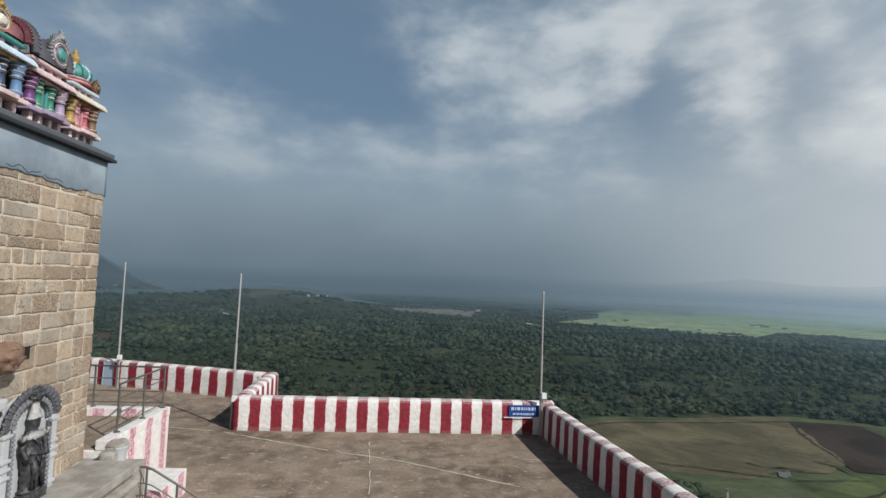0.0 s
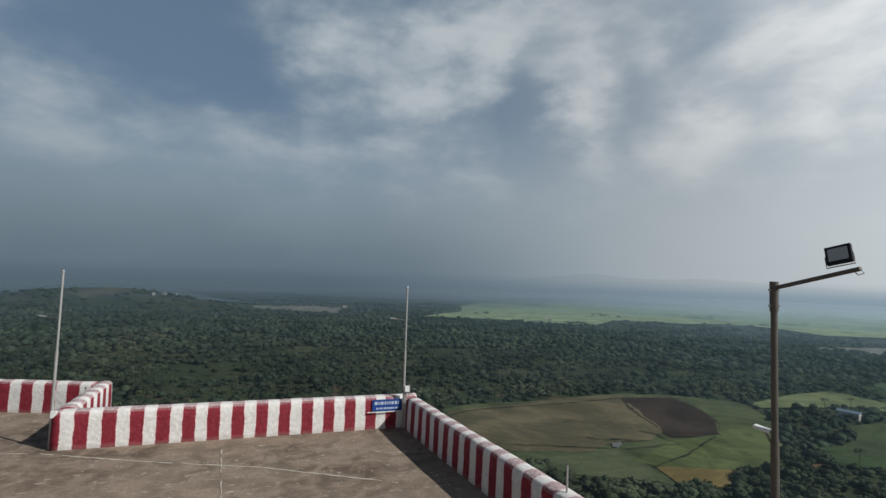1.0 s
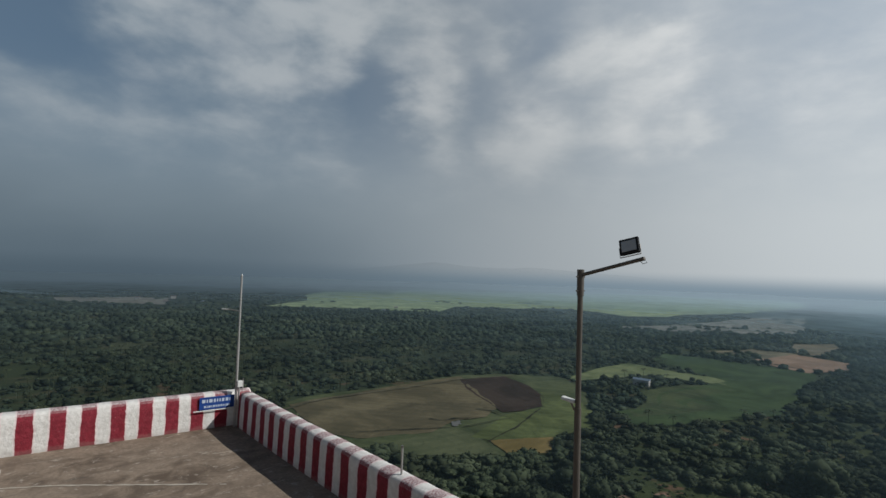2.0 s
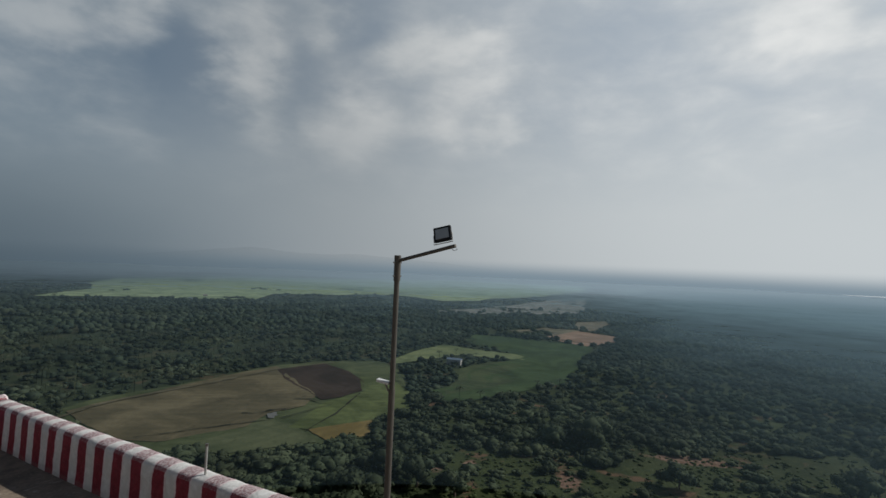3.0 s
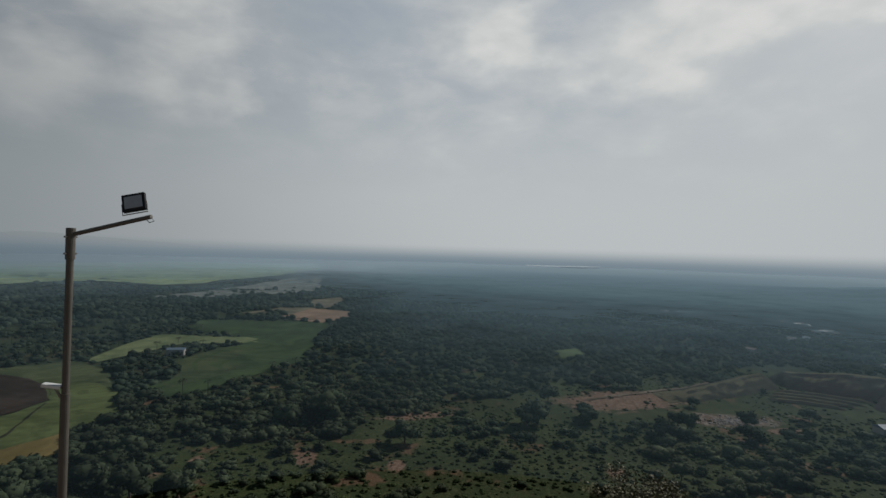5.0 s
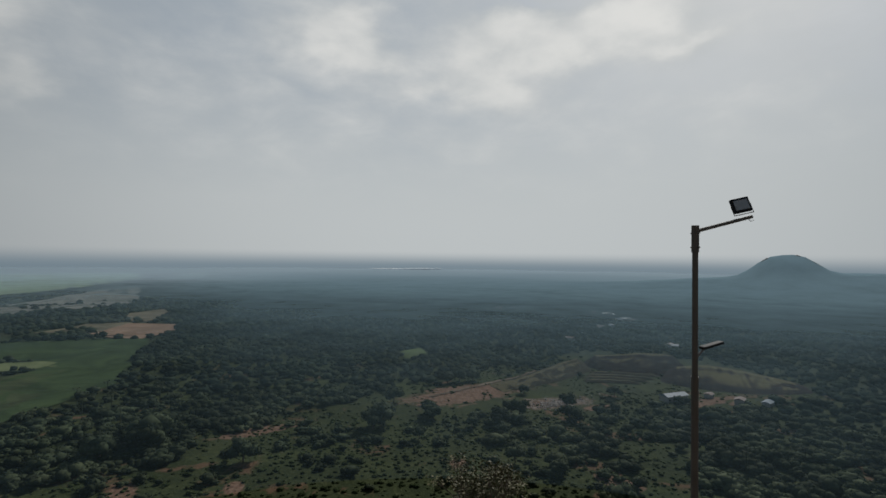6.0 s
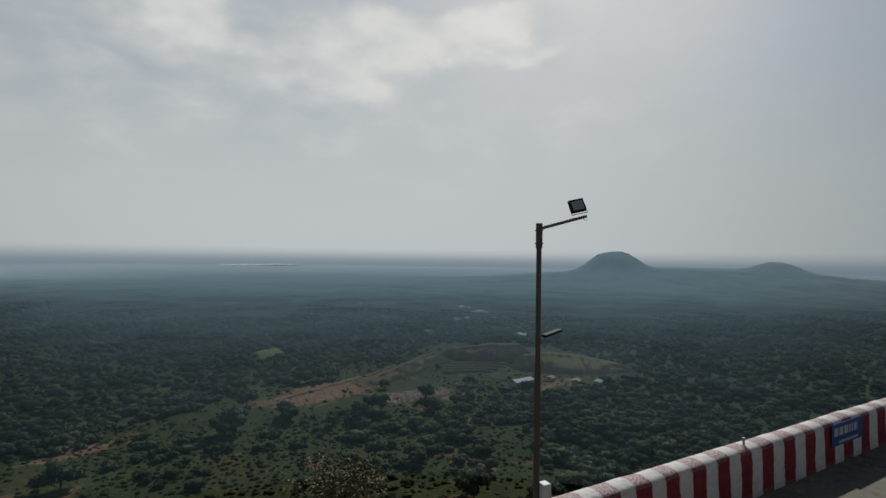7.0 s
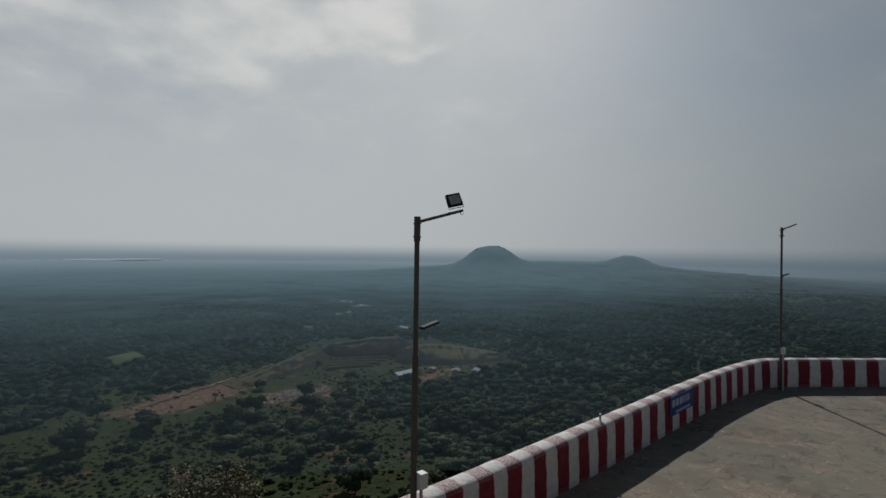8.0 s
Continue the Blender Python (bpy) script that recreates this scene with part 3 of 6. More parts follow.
BANKS = [  # spoil banks: foot, crest, heights along the crest, label
    ([(478, -239), (451, -247), (438, -255), (428, -273), (418, -300)], [(489, -251), (475, -261), (470, -281), (463, -304), (448, -331)], (7, 12, 12.5, 12.5, 11), "dark stripped spoil bank with a dry grassy top"),
    ([(402, -276), (381, -284), (361, -297), (348, -318), (344, -344), (349, -382)], [(424, -294), (410, -307), (401, -326), (389, -345), (375, -362), (356, -386)], (8, 11.5, 11.5, 10, 7.5, 3), "long dark purplish spoil bank behind the sheds"),
    ([(389, -130), (399, -158), (414, -191), (432, -217), (451, -241)], [(399, -128), (411, -149), (433, -182), (455, -209), (485, -246)], (1.5, 4.5, 6, 6.5, 7), "long grassy earth bank rising from the quarry floor")]
TERRACES = [[(437, -231), (432, -259), (419, -291)], [(426, -222), (421, -252), (409, -279)], [(417, -215), (411, -245), (400, -268)], [(407, -210), (402, -234), (393, -255)]]
WORKINGS = [foot + crest[::-1] for foot, crest, _, _ in BANKS] + [  # ground kept clear of trees
    [(368, -59), (393, -70), (425, -121), (432, -154), (457, -197), (440, -213), (392, -190), (347, -196), (325, -184), (338, -135), (338, -79)],
    [(443, -226), (423, -299), (388, -280), (358, -233), (381, -201), (413, -208)], [(364, -226), (320, -261), (305, -314), (342, -306), (358, -273)]]
VILLAGE = [(993, -325, 4, 22), (993, -362, 3, 16), (889, -491, 4, 18), (721, -398, 3, 12), (791, -480, 4, 16), (1249, -761, 3, 20), (560, -397, 2, 6), (620, -298, 1, 4)]  # places, number of houses, spread
VILLAGE_ROAD = [(721, -398), (750, -439), (791, -480), (848, -486), (889, -491)]
WORKINGS += [[(x - w, y - w), (x + w, y - w), (x + w, y + w), (x - w, y + w)] for x, y, _, w in VILLAGE]
WORKINGS += [[(x - 7, y + 12) for x, y in VILLAGE_ROAD] + [(x + 7, y - 12) for x, y in VILLAGE_ROAD[::-1]]]

SCRUB = [(203, 179), (240, 170), (262, 148), (265, 98), (275, 83), (320, 69), (362, 38), (375, 3), (412, -28), (434, -82), (485, -167), (500, -222), (551, -302), (482, -386), (428, -396),
         (366, -399), (337, -370), (335, -275), (323, -230), (297, -213), (266, -198), (232, -180), (199, -161), (167, -129), (135, -53), (140, 110)]


def inside(x, y, poly):
    """Which of many points lie in an outline."""
    hit = np.zeros(len(x), bool)
    px, py = np.array(poly, float).T
    for i in range(len(poly)):
        j = i - 1
        cross = (py[i] > y) != (py[j] > y)
        with np.errstate(divide="ignore", invalid="ignore"):
            hit ^= cross & (x < (px[j] - px[i]) * (y - py[i]) / (py[j] - py[i]) + px[i])
    return hit


def open_land(x, y):
    """How open the ground is: 0 for closed wood, 1 for the grassy scrub under the hill, with a ragged edge between."""
    drift = np.array([noise.noise_vector(Vector((u * 0.025, v * 0.025, 1.0))) for u, v in zip(x, y)]).reshape(-1, 3)
    return inside(x + 26 * drift[:, 0], y + 26 * drift[:, 1], SCRUB).astype(float)


def ground_paint(n, at):
    x, y, z = n.split(at)
    fine = n.noise(at, 0.45, 7.0, 0.65)
    mid = n.noise(at, 0.035, 6.0, 0.6)
    broad = n.noise(at, 0.0042, 6.0, 0.55)
    c = n.mix(n.smooth(mid, 0.35, 0.65), (0.024, 0.033, 0.013), (0.045, 0.057, 0.021))
    c = n.mix(n.math("MULTIPLY", n.smooth(fine, 0.45, 0.7), 0.5), c, (0.068, 0.080, 0.036))
    c = n.mix(n.math("MULTIPLY", n.smooth(broad, 0.50, 0.66), 0.5), c, (0.050, 0.056, 0.025))
    tussock = n.noise(at, 0.16, 6.0, 0.7, warp=0.7)
    c = n.mix(n.math("MULTIPLY", n.smooth(tussock, 0.50, 0.62), 0.7), c, n.mix(mid, (0.024, 0.033, 0.016), (0.032, 0.042, 0.020)))
    c = n.mix(n.math("MULTIPLY", n.smooth(tussock, 0.44, 0.34), 0.6), c, (0.074, 0.080, 0.037))
    # tree shade put into the ground colour under the closed wood
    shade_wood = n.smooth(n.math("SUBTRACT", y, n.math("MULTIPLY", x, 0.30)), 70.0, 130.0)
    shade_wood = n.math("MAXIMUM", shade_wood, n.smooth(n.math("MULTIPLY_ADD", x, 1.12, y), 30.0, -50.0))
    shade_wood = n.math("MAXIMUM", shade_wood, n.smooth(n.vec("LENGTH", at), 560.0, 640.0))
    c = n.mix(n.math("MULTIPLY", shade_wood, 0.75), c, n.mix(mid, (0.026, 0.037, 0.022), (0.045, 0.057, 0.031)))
    # quarry floor, spoil and tracks, with ragged edges of their own
    ragged = n.math("SUBTRACT", n.noise(at, 0.055, 8.0, 0.72, warp=0.8), 0.5)

    def blot(cx, cy, rx, ry, turn, rough=2.3):
        u = n.vec("DOT_PRODUCT", n.vec("SUBTRACT", at, (cx, cy, 0.0)), (math.cos(turn) / rx, math.sin(turn) / rx, 0.0))
        v = n.vec("DOT_PRODUCT", n.vec("SUBTRACT", at, (cx, cy, 0.0)), (-math.sin(turn) / ry, math.cos(turn) / ry, 0.0))
        d = n.math("SQRT", n.math("ADD", n.math("MULTIPLY", u, u), n.math("MULTIPLY", v, v)))
        return n.smooth(n.math("ADD", d, n.math("MULTIPLY", ragged, rough)), 1.12, 0.72)
    glade = n.math("MULTIPLY", n.smooth(n.noise(n.vec("MULTIPLY", at, (1.0, 2.2, 0.0)), 0.0085, 5.0, 0.6), 0.52, 0.60), n.smooth(y, 200.0, 420.0))
    c = n.mix(n.math("MULTIPLY", glade, 0.45), c, n.mix(mid, (0.060, 0.056, 0.030), (0.105, 0.088, 0.050)))
    # with distance the ground turns patchy and greyer, haze put into its colour
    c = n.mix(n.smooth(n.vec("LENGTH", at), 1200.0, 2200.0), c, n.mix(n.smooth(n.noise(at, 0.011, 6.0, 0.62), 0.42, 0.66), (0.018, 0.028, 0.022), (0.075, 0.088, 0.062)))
    # the mountain's slate blue stands in for haze; the knobs are grey rock
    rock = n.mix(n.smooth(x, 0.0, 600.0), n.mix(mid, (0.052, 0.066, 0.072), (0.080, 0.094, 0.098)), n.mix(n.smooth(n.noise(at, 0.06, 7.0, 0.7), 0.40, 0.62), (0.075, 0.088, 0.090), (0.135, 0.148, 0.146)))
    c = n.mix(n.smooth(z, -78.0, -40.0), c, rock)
    c = n.mix(n.smooth(n.vec("LENGTH", at), 230.0, 150.0), c, (0.05, 0.055, 0.025))
    soil = n.mix(n.smooth(fine, 0.35, 0.65), (0.125, 0.070, 0.048), (0.235, 0.152, 0.112))
    for cx, cy, rx, ry, turn in ((388, -99, 54, 25, -1.1), (415, -143, 36, 11, -1.05), (341, -184, 11, 6, -1.2), (334, -267, 34, 7, -1.3), (328, 46, 26, 7, -1.2), (223, -131, 12, 6, 0.5), (327, -290, 9, 6, -1.0), (250, 90, 14, 6, 0.4), (226, 154, 9, 5, 0.6), (247, 43, 8, 5, 0.2), (238, 140, 7, 4, 0.3), (261, -63, 7, 5, -0.4)):
        c = n.mix(n.math("MULTIPLY", blot(cx, cy, rx, ry, turn), 0.85), c, soil)
    spoil = n.mix(n.smooth(n.noise(at, 0.16, 5.0, 0.7), 0.4, 0.65), (0.12, 0.086, 0.066), (0.27, 0.222, 0.19))
    c = n.mix(n.math("MULTIPLY", blot(358, -157, 32, 16, -1.35, 2.4), 0.9), c, spoil)
    # bare red earth in the scrub
    bare = n.math("MULTIPLY", n.smooth(n.noise(at, 0.028, 6.0, 0.62, warp=0.6), 0.575, 0.64), n.smooth(n.vec("LENGTH", at), 620.0, 420.0))
    return n.mix(n.math("MULTIPLY", bare, 0.75), c, (0.135, 0.078, 0.050))


def field_paint(low, high, row_way, row_size):
    def paint(n, at):
        rows = n.math("SINE", n.math("MULTIPLY", n.vec("DOT_PRODUCT", at, row_way), math.tau / row_size))
        mid = n.noise(at, 0.022, 7.0, 0.66, warp=0.8)
        fine = n.noise(at, 0.35, 6.0, 0.65)
        c = n.mix(n.smooth(mid, 0.36, 0.64), tuple(0.88 * v for v in low), tuple(1.10 * v for v in high))
        worn = n.smooth(n.noise(n.vec("ADD", at, (140.0, 60.0, 0.0)), 0.05, 7.0, 0.7, warp=1.0), 0.58, 0.66)
        c = n.mix(n.math("MULTIPLY", worn, 0.45), c, tuple(0.50 * v for v in low))
        c = n.mix(n.math("MULTIPLY", n.smooth(fine, 0.45, 0.75), 0.35), c, tuple(0.55 * v for v in low))
        return n.scale(c, n.math("MULTIPLY_ADD", rows, 0.05, 0.97))
    return paint


def foliage_paint(dark, light, fine=0.55):
    def paint(n, at):
        where = n.add("ShaderNodeNewGeometry")
        r = where.outputs["Random Per Island"]
        o = n.add("ShaderNodeObjectInfo").outputs["Random"]
        k = n.math("MULTIPLY_ADD", o, 0.5, n.math("MULTIPLY", r, 0.7))
        leaves = n.noise(where.outputs["Position"], 1.6, 4.0, 0.7)
        c = n.mix(k, dark, light)
        patch = n.smooth(n.noise(where.outputs["Position"], 0.009, 5.0, 0.65), 0.48, 0.66)
        c = n.mix(n.math("MULTIPLY", patch, 0.6), c, tuple(1.35 * v + w for v, w in zip(light, (0.012, 0.004, 0.002))))
        stand = n.noise(where.outputs["Position"], 0.021, 4.0, 0.6, warp=0.6)
        c = n.scale(c, n.smooth(stand, 0.36, 0.62, (0.58, 1.22)))
        return n.mix(n.math("MULTIPLY", n.smooth(leaves, 0.48, 0.68), fine), c, tuple(0.4 * v for v in dark))
    return paint


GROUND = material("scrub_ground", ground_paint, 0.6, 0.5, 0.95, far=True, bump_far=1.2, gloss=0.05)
FIELD_LOOK = {
    "verge": ((0.052, 0.066, 0.030), (0.082, 0.096, 0.045)),
    "olive": ((0.090, 0.078, 0.045), (0.130, 0.110, 0.064)), "ploughed": ((0.030, 0.020, 0.015), (0.046, 0.032, 0.024)),
    "green": ((0.064, 0.080, 0.030), (0.098, 0.118, 0.044)), "yellow": ((0.136, 0.104, 0.037), (0.170, 0.127, 0.050)),
    "meadow": ((0.059, 0.074, 0.036), (0.091, 0.101, 0.052)), "strip": ((0.117, 0.144, 0.063), (0.161, 0.183, 0.085)),
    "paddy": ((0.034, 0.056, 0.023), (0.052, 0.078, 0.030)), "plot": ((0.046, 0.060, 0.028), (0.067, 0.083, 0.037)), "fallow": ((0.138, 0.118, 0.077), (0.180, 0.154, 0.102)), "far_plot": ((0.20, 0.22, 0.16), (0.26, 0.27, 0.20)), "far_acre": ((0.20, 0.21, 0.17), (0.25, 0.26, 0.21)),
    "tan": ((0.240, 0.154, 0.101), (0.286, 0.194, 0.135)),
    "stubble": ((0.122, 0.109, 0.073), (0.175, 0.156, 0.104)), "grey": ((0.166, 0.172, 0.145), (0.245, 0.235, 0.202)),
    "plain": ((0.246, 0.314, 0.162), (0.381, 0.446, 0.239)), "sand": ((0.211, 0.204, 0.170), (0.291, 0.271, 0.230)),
    "glade": ((0.070, 0.066, 0.040), (0.105, 0.095, 0.060)), "grove": ((0.050, 0.060, 0.032), (0.072, 0.080, 0.044)),
    "heath": ((0.055, 0.058, 0.036), (0.080, 0.080, 0.050)), "slope": ((0.070, 0.070, 0.052), (0.10, 0.098, 0.075)),
    "crest": ((0.060, 0.062, 0.046), (0.090, 0.088, 0.066)), "bank": ((0.070, 0.048, 0.036), (0.095, 0.068, 0.052)),
    "clearing": ((0.078, 0.105, 0.041), (0.104, 0.137, 0.056))}
FIELD_WORDS = {
    "verge": "rough green grassland between the crops",
    "olive": "large dry olive-brown fallow field on the plain", "ploughed": "dark freshly ploughed field of bare soil",
    "green": "light green crop field beside the ploughed soil", "yellow": "small field of ripe yellow crop",
    "meadow": "dull green meadow with low grass", "strip": "pale green strip of young crop", "paddy": "deep green paddy field among palms",
    "plot": "dull green plot beside the paddy", "fallow": "pale dry fallow behind the tan field", "far_plot": "pale open plot in the far wood", "far_acre": "pale open acre in the far wood",
    "tan": "bare tan earth field at the wood's edge", "stubble": "pale stubble field with grassy banks", "grey": "greyish fallow land by the river trees",
    "plain": "wide pale green paddy plain in the haze", "sand": "pale bare ground among far woods", "glade": "dry olive grass clearing in the wood", "grove": "small grassy gap among the palms", "heath": "dull grassy heath on the wooded slope",
    "slope": "pale bare strip on the wooded ridge", "crest": "bare grassy crest of the wooded ridge", "bank": "reddish bare bank among trees",
    "clearing": "bright green clearing in the scrub wood"}


def land_mesh(name, xs, ys, mat, quads):
    """A sheet on the land: quads index the points xs, ys."""
    co = np.stack([xs, ys, land(xs, ys)], 1)
    return raw_mesh(name, co, quads, mat)


def raw_mesh(name, co, faces, mat):
    """A mesh from arrays, with faces of one size."""
    mesh = bpy.data.meshes.new(name)
    faces = np.asarray(faces, np.int32)
    count, size = faces.shape
    mesh.vertices.add(len(co))
    mesh.vertices.foreach_set("co", np.asarray(co, np.float32).ravel())
    mesh.loops.add(count * size)
    mesh.loops.foreach_set("vertex_index", faces.ravel())
    mesh.polygons.add(count)
    mesh.polygons.foreach_set("loop_start", np.arange(0, count * size, size, dtype=np.int32))
    mesh.update(calc_edges=True)
    mesh.validate()
    mesh.materials.append(mat)
    return mesh


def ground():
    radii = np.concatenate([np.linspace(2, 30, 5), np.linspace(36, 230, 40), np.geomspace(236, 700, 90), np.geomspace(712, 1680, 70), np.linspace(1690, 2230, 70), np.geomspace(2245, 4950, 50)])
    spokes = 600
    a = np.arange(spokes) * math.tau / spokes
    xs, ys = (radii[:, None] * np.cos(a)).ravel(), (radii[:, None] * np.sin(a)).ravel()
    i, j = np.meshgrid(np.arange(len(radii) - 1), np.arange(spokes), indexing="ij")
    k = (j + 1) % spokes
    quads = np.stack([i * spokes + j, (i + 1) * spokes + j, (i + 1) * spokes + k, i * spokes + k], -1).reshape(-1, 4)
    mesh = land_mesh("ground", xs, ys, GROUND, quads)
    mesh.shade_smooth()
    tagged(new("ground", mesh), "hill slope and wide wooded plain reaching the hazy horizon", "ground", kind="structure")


ground()


def field(key, poly):
    """A field as its own sheet, laid closely over the land, with an uneven edge."""
    low, high = FIELD_LOOK[key]
    edge = 0.020 if key in ("plain", "grey", "sand") else 0.012
    turn = radians(25 + 40 * len(key))
    mat = material(key + "_field", field_paint(low, high, (math.cos(turn), math.sin(turn), 0.0), 9.0), 0.4, 0.6, 0.95, far=True, bump_far=0.5, gloss=0.05)
    size = max(max(p[0] for p in poly) - min(p[0] for p in poly), max(p[1] for p in poly) - min(p[1] for p in poly))
    ring = [p for p, _ in resample([(*p, 0) for p in poly + poly[:1]], size / 40)][:-1]
    ring = [p + noise.noise_vector(p * (8 / size)) * size * edge + noise.noise_vector(p * (30 / size)) * size * edge * 0.5 for p in ring]
    bm = bmesh.new()
    f = bm.faces.new([bm.verts.new((p.x, p.y, 0)) for p in ring])
    bmesh.ops.triangulate(bm, faces=[f])
    bmesh.ops.subdivide_edges(bm, edges=[e for e in bm.edges if e.calc_length() > size / 12], cuts=2, use_grid_fill=True)
    bmesh.ops.triangulate(bm, faces=bm.faces)
    bmesh.ops.recalc_face_normals(bm, faces=bm.faces)
    co = np.array([v.co for v in bm.verts])
    lift = 0.45 if key == "verge" else 0.9 if size < 500 else 3.0
    for v, z in zip(bm.verts, land(co[:, 0], co[:, 1])):
        v.co.z = z + lift
    for f in bm.faces:
        if f.normal.z < 0:
            f.normal_flip()
    tagged(new("field", finish("field", bm, mat, True)), FIELD_WORDS[key], "field", kind="structure")


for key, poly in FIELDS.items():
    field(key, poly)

MUDDY = material("muddy_water", lambda n, at: n.mix(n.noise(at, 0.4, 4.0), (0.085, 0.085, 0.075), (0.13, 0.13, 0.12)), 0.0, 1.0, 0.6, far=True)
# pale base colour stands in for sky reflected off the far water
WATER = material("far_water", lambda n, at: (0.55, 0.60, 0.63), 0.0, 1.0, 0.15, far=True)


def pond(cx, cy, rx, ry, turn, lift=17.0, words="bright strip of open water on the far plain", mat=WATER):
    bm = bmesh.new()
    ring = []
    for k in range(36):
        a = k * math.tau / 36
        w = 1 + 0.6 * noise.noise(Vector((cx + 1.6 * math.cos(a), cy + 1.6 * math.sin(a), 0)))
        u, v = rx * w * math.cos(a), ry * w * math.sin(a)
        ring.append(bm.verts.new((cx + u * math.cos(turn) - v * math.sin(turn), cy + u * math.sin(turn) + v * math.cos(turn), 0)))
    bm.faces.new(ring)
    z = float(land(np.array([cx]), np.array([cy]))[0]) + lift
    for v in ring:
        v.co.z = z
    tagged(new("water", finish("water", bm, mat)), words, "water", kind="structure")


for where in ((4458, -436, 90, 190, 0.0), (4646, -767, 90, 150, 0.05)):
    pond(*where)


def track(points, width, mat, label, name="track", lift=0.55):
    """A worn strip over the land, uneven in width."""
    line = [p for p, _ in resample([(*p, 0) for p in points], 4.0)]
    bm = bmesh.new()
    rows = []
    for k, p in enumerate(line):
        d = line[min(k + 1, len(line) - 1)] - line[max(k - 1, 0)]
        side = Vector((-d.y, d.x, 0)).normalized()
        w = width * max(0.15, 0.6 + 0.9 * noise.noise(p * 0.17))
        q = p + side * width * 0.5 * noise.noise(p * 0.09)
        rows.append([q + side * w * u for u in (-0.5, 0.0, 0.5)])
    co = np.array([v for row in rows for v in row])
    zs = land(co[:, 0], co[:, 1]) + lift
    verts = [bm.verts.new((c[0], c[1], z)) for c, z in zip(co, zs)]
    for k in range(len(rows) - 1):
        for j in range(2):
            bm.faces.new((verts[3 * k + j], verts[3 * k + j + 1], verts[3 * k + j + 4], verts[3 * k + j + 3]))
    bmesh.ops.recalc_face_normals(bm, faces=bm.faces)
    for f in bm.faces:
        if f.normal.z < 0:
            f.normal_flip()
    tagged(new(name, finish(name, bm, mat, True)), label, "track", kind="structure")


DIRT = material("dirt_track", field_paint((0.12, 0.088, 0.060), (0.20, 0.155, 0.115), (1.0, 0.0, 0.0), 3.0), 0.4, 0.8, 0.95, far=True, bump_far=0.3, gloss=0.05)
SANDY = material("sandy_road", field_paint((0.30, 0.27, 0.23), (0.42, 0.39, 0.34), (1.0, 0.0, 0.0), 3.0), 0.2, 0.8, 0.95, far=True, bump_far=0.2, gloss=0.05)
BUND = material("dry_grass_bank", field_paint((0.085, 0.078, 0.048), (0.14, 0.125, 0.080), (1.0, 0.0, 0.0), 3.0), 0.4, 0.8, 0.95, far=True, bump_far=0.3, gloss=0.05)
DITCH = material("dark_ditch", field_paint((0.022, 0.023, 0.015), (0.042, 0.044, 0.027), (1.0, 0.0, 0.0), 3.0), 0.4, 0.8, 0.95, far=True, bump_far=0.3, gloss=0.05)
track([(380, -69), (405, -107), (419, -127), (430, -152), (446, -174), (462, -194), (485, -226)], 4.5, DIRT, "reddish dirt track climbing from the quarry floor")
track([(360, -390), (346, -384), (333, -377)], 4.0, DIRT, "bare tan track at the end of the spoil bank")
track(VILLAGE_ROAD, 7.0, SANDY, "pale sandy village road among far trees", lift=1.2)
track([(128, 366), (160, 380), (216, 389), (270, 393), (321, 392), (369, 379)], 4.0, BUND, "dry grass bank between the fallow field and the wood", "field_bank", 1.6)
track([(146, 304), (180, 292), (222, 272), (262, 269)], 1.5, DITCH, "dark wet ditch across the fallow field", "ditch", 1.5)
track([(212, 300), (217, 292), (228, 290), (236, 284)], 2.2, DITCH, "dark muddy bank round the field pond", "ditch", 1.5)
track([(255, 300), (262, 290), (263, 280)], 2.6, DITCH, "dark muddy bank at the edge of the ploughed soil", "ditch", 1.5)
track([(215, 241), (250, 252), (300, 277)], 2.0, DITCH, "dark field bank between the crops", "ditch", 1.5)
track([(806, 328), (760, 318), (735, 300), (728, 250)], 7.0, DITCH, "dark hedge bank beside the tan field", "ditch", 1.5)
for spot in ((222, 282, 5.5, 3.2, 0.8),):
    pond(*spot, lift=0.95, words="small grey pond in the fallow field", mat=MUDDY)


# ---------------------------------------------------------------- trees
rng = np.random.default_rng(7)
ICO = bmesh.new()
bmesh.ops.create_icosphere(ICO, subdivisions=1, radius=1.0)
ICO_V, ICO_F = np.array([v.co for v in ICO.verts]), np.array([[v.index for v in f.verts] for f in ICO.faces])
ICO.free()


def lobe_crown(lobes, seed):
    """A crown of uneven lobes, 1 unit in radius, as points and triangles."""
    g = np.random.default_rng(seed)
    co, faces = [], []
    for k in range(lobes):
        a, d = k * 2.4 + g.uniform(0, 0.8), (0.0 if k == 0 else g.uniform(0.35, 0.72))
        centre = np.array([d * math.cos(a), d * math.sin(a), g.uniform(-0.15, 0.42) if k else 0.25])
        size = (0.62 if k == 0 else g.uniform(0.34, 0.52)) if lobes > 1 else 0.95
        v = ICO_V * g.uniform(0.72, 1.28, (len(ICO_V), 1)) * size * np.array([1, 1, 0.8])
        faces.append(ICO_F + len(co) * len(ICO_V))
        co.append(v + centre)
    return np.concatenate(co), np.concatenate(faces)


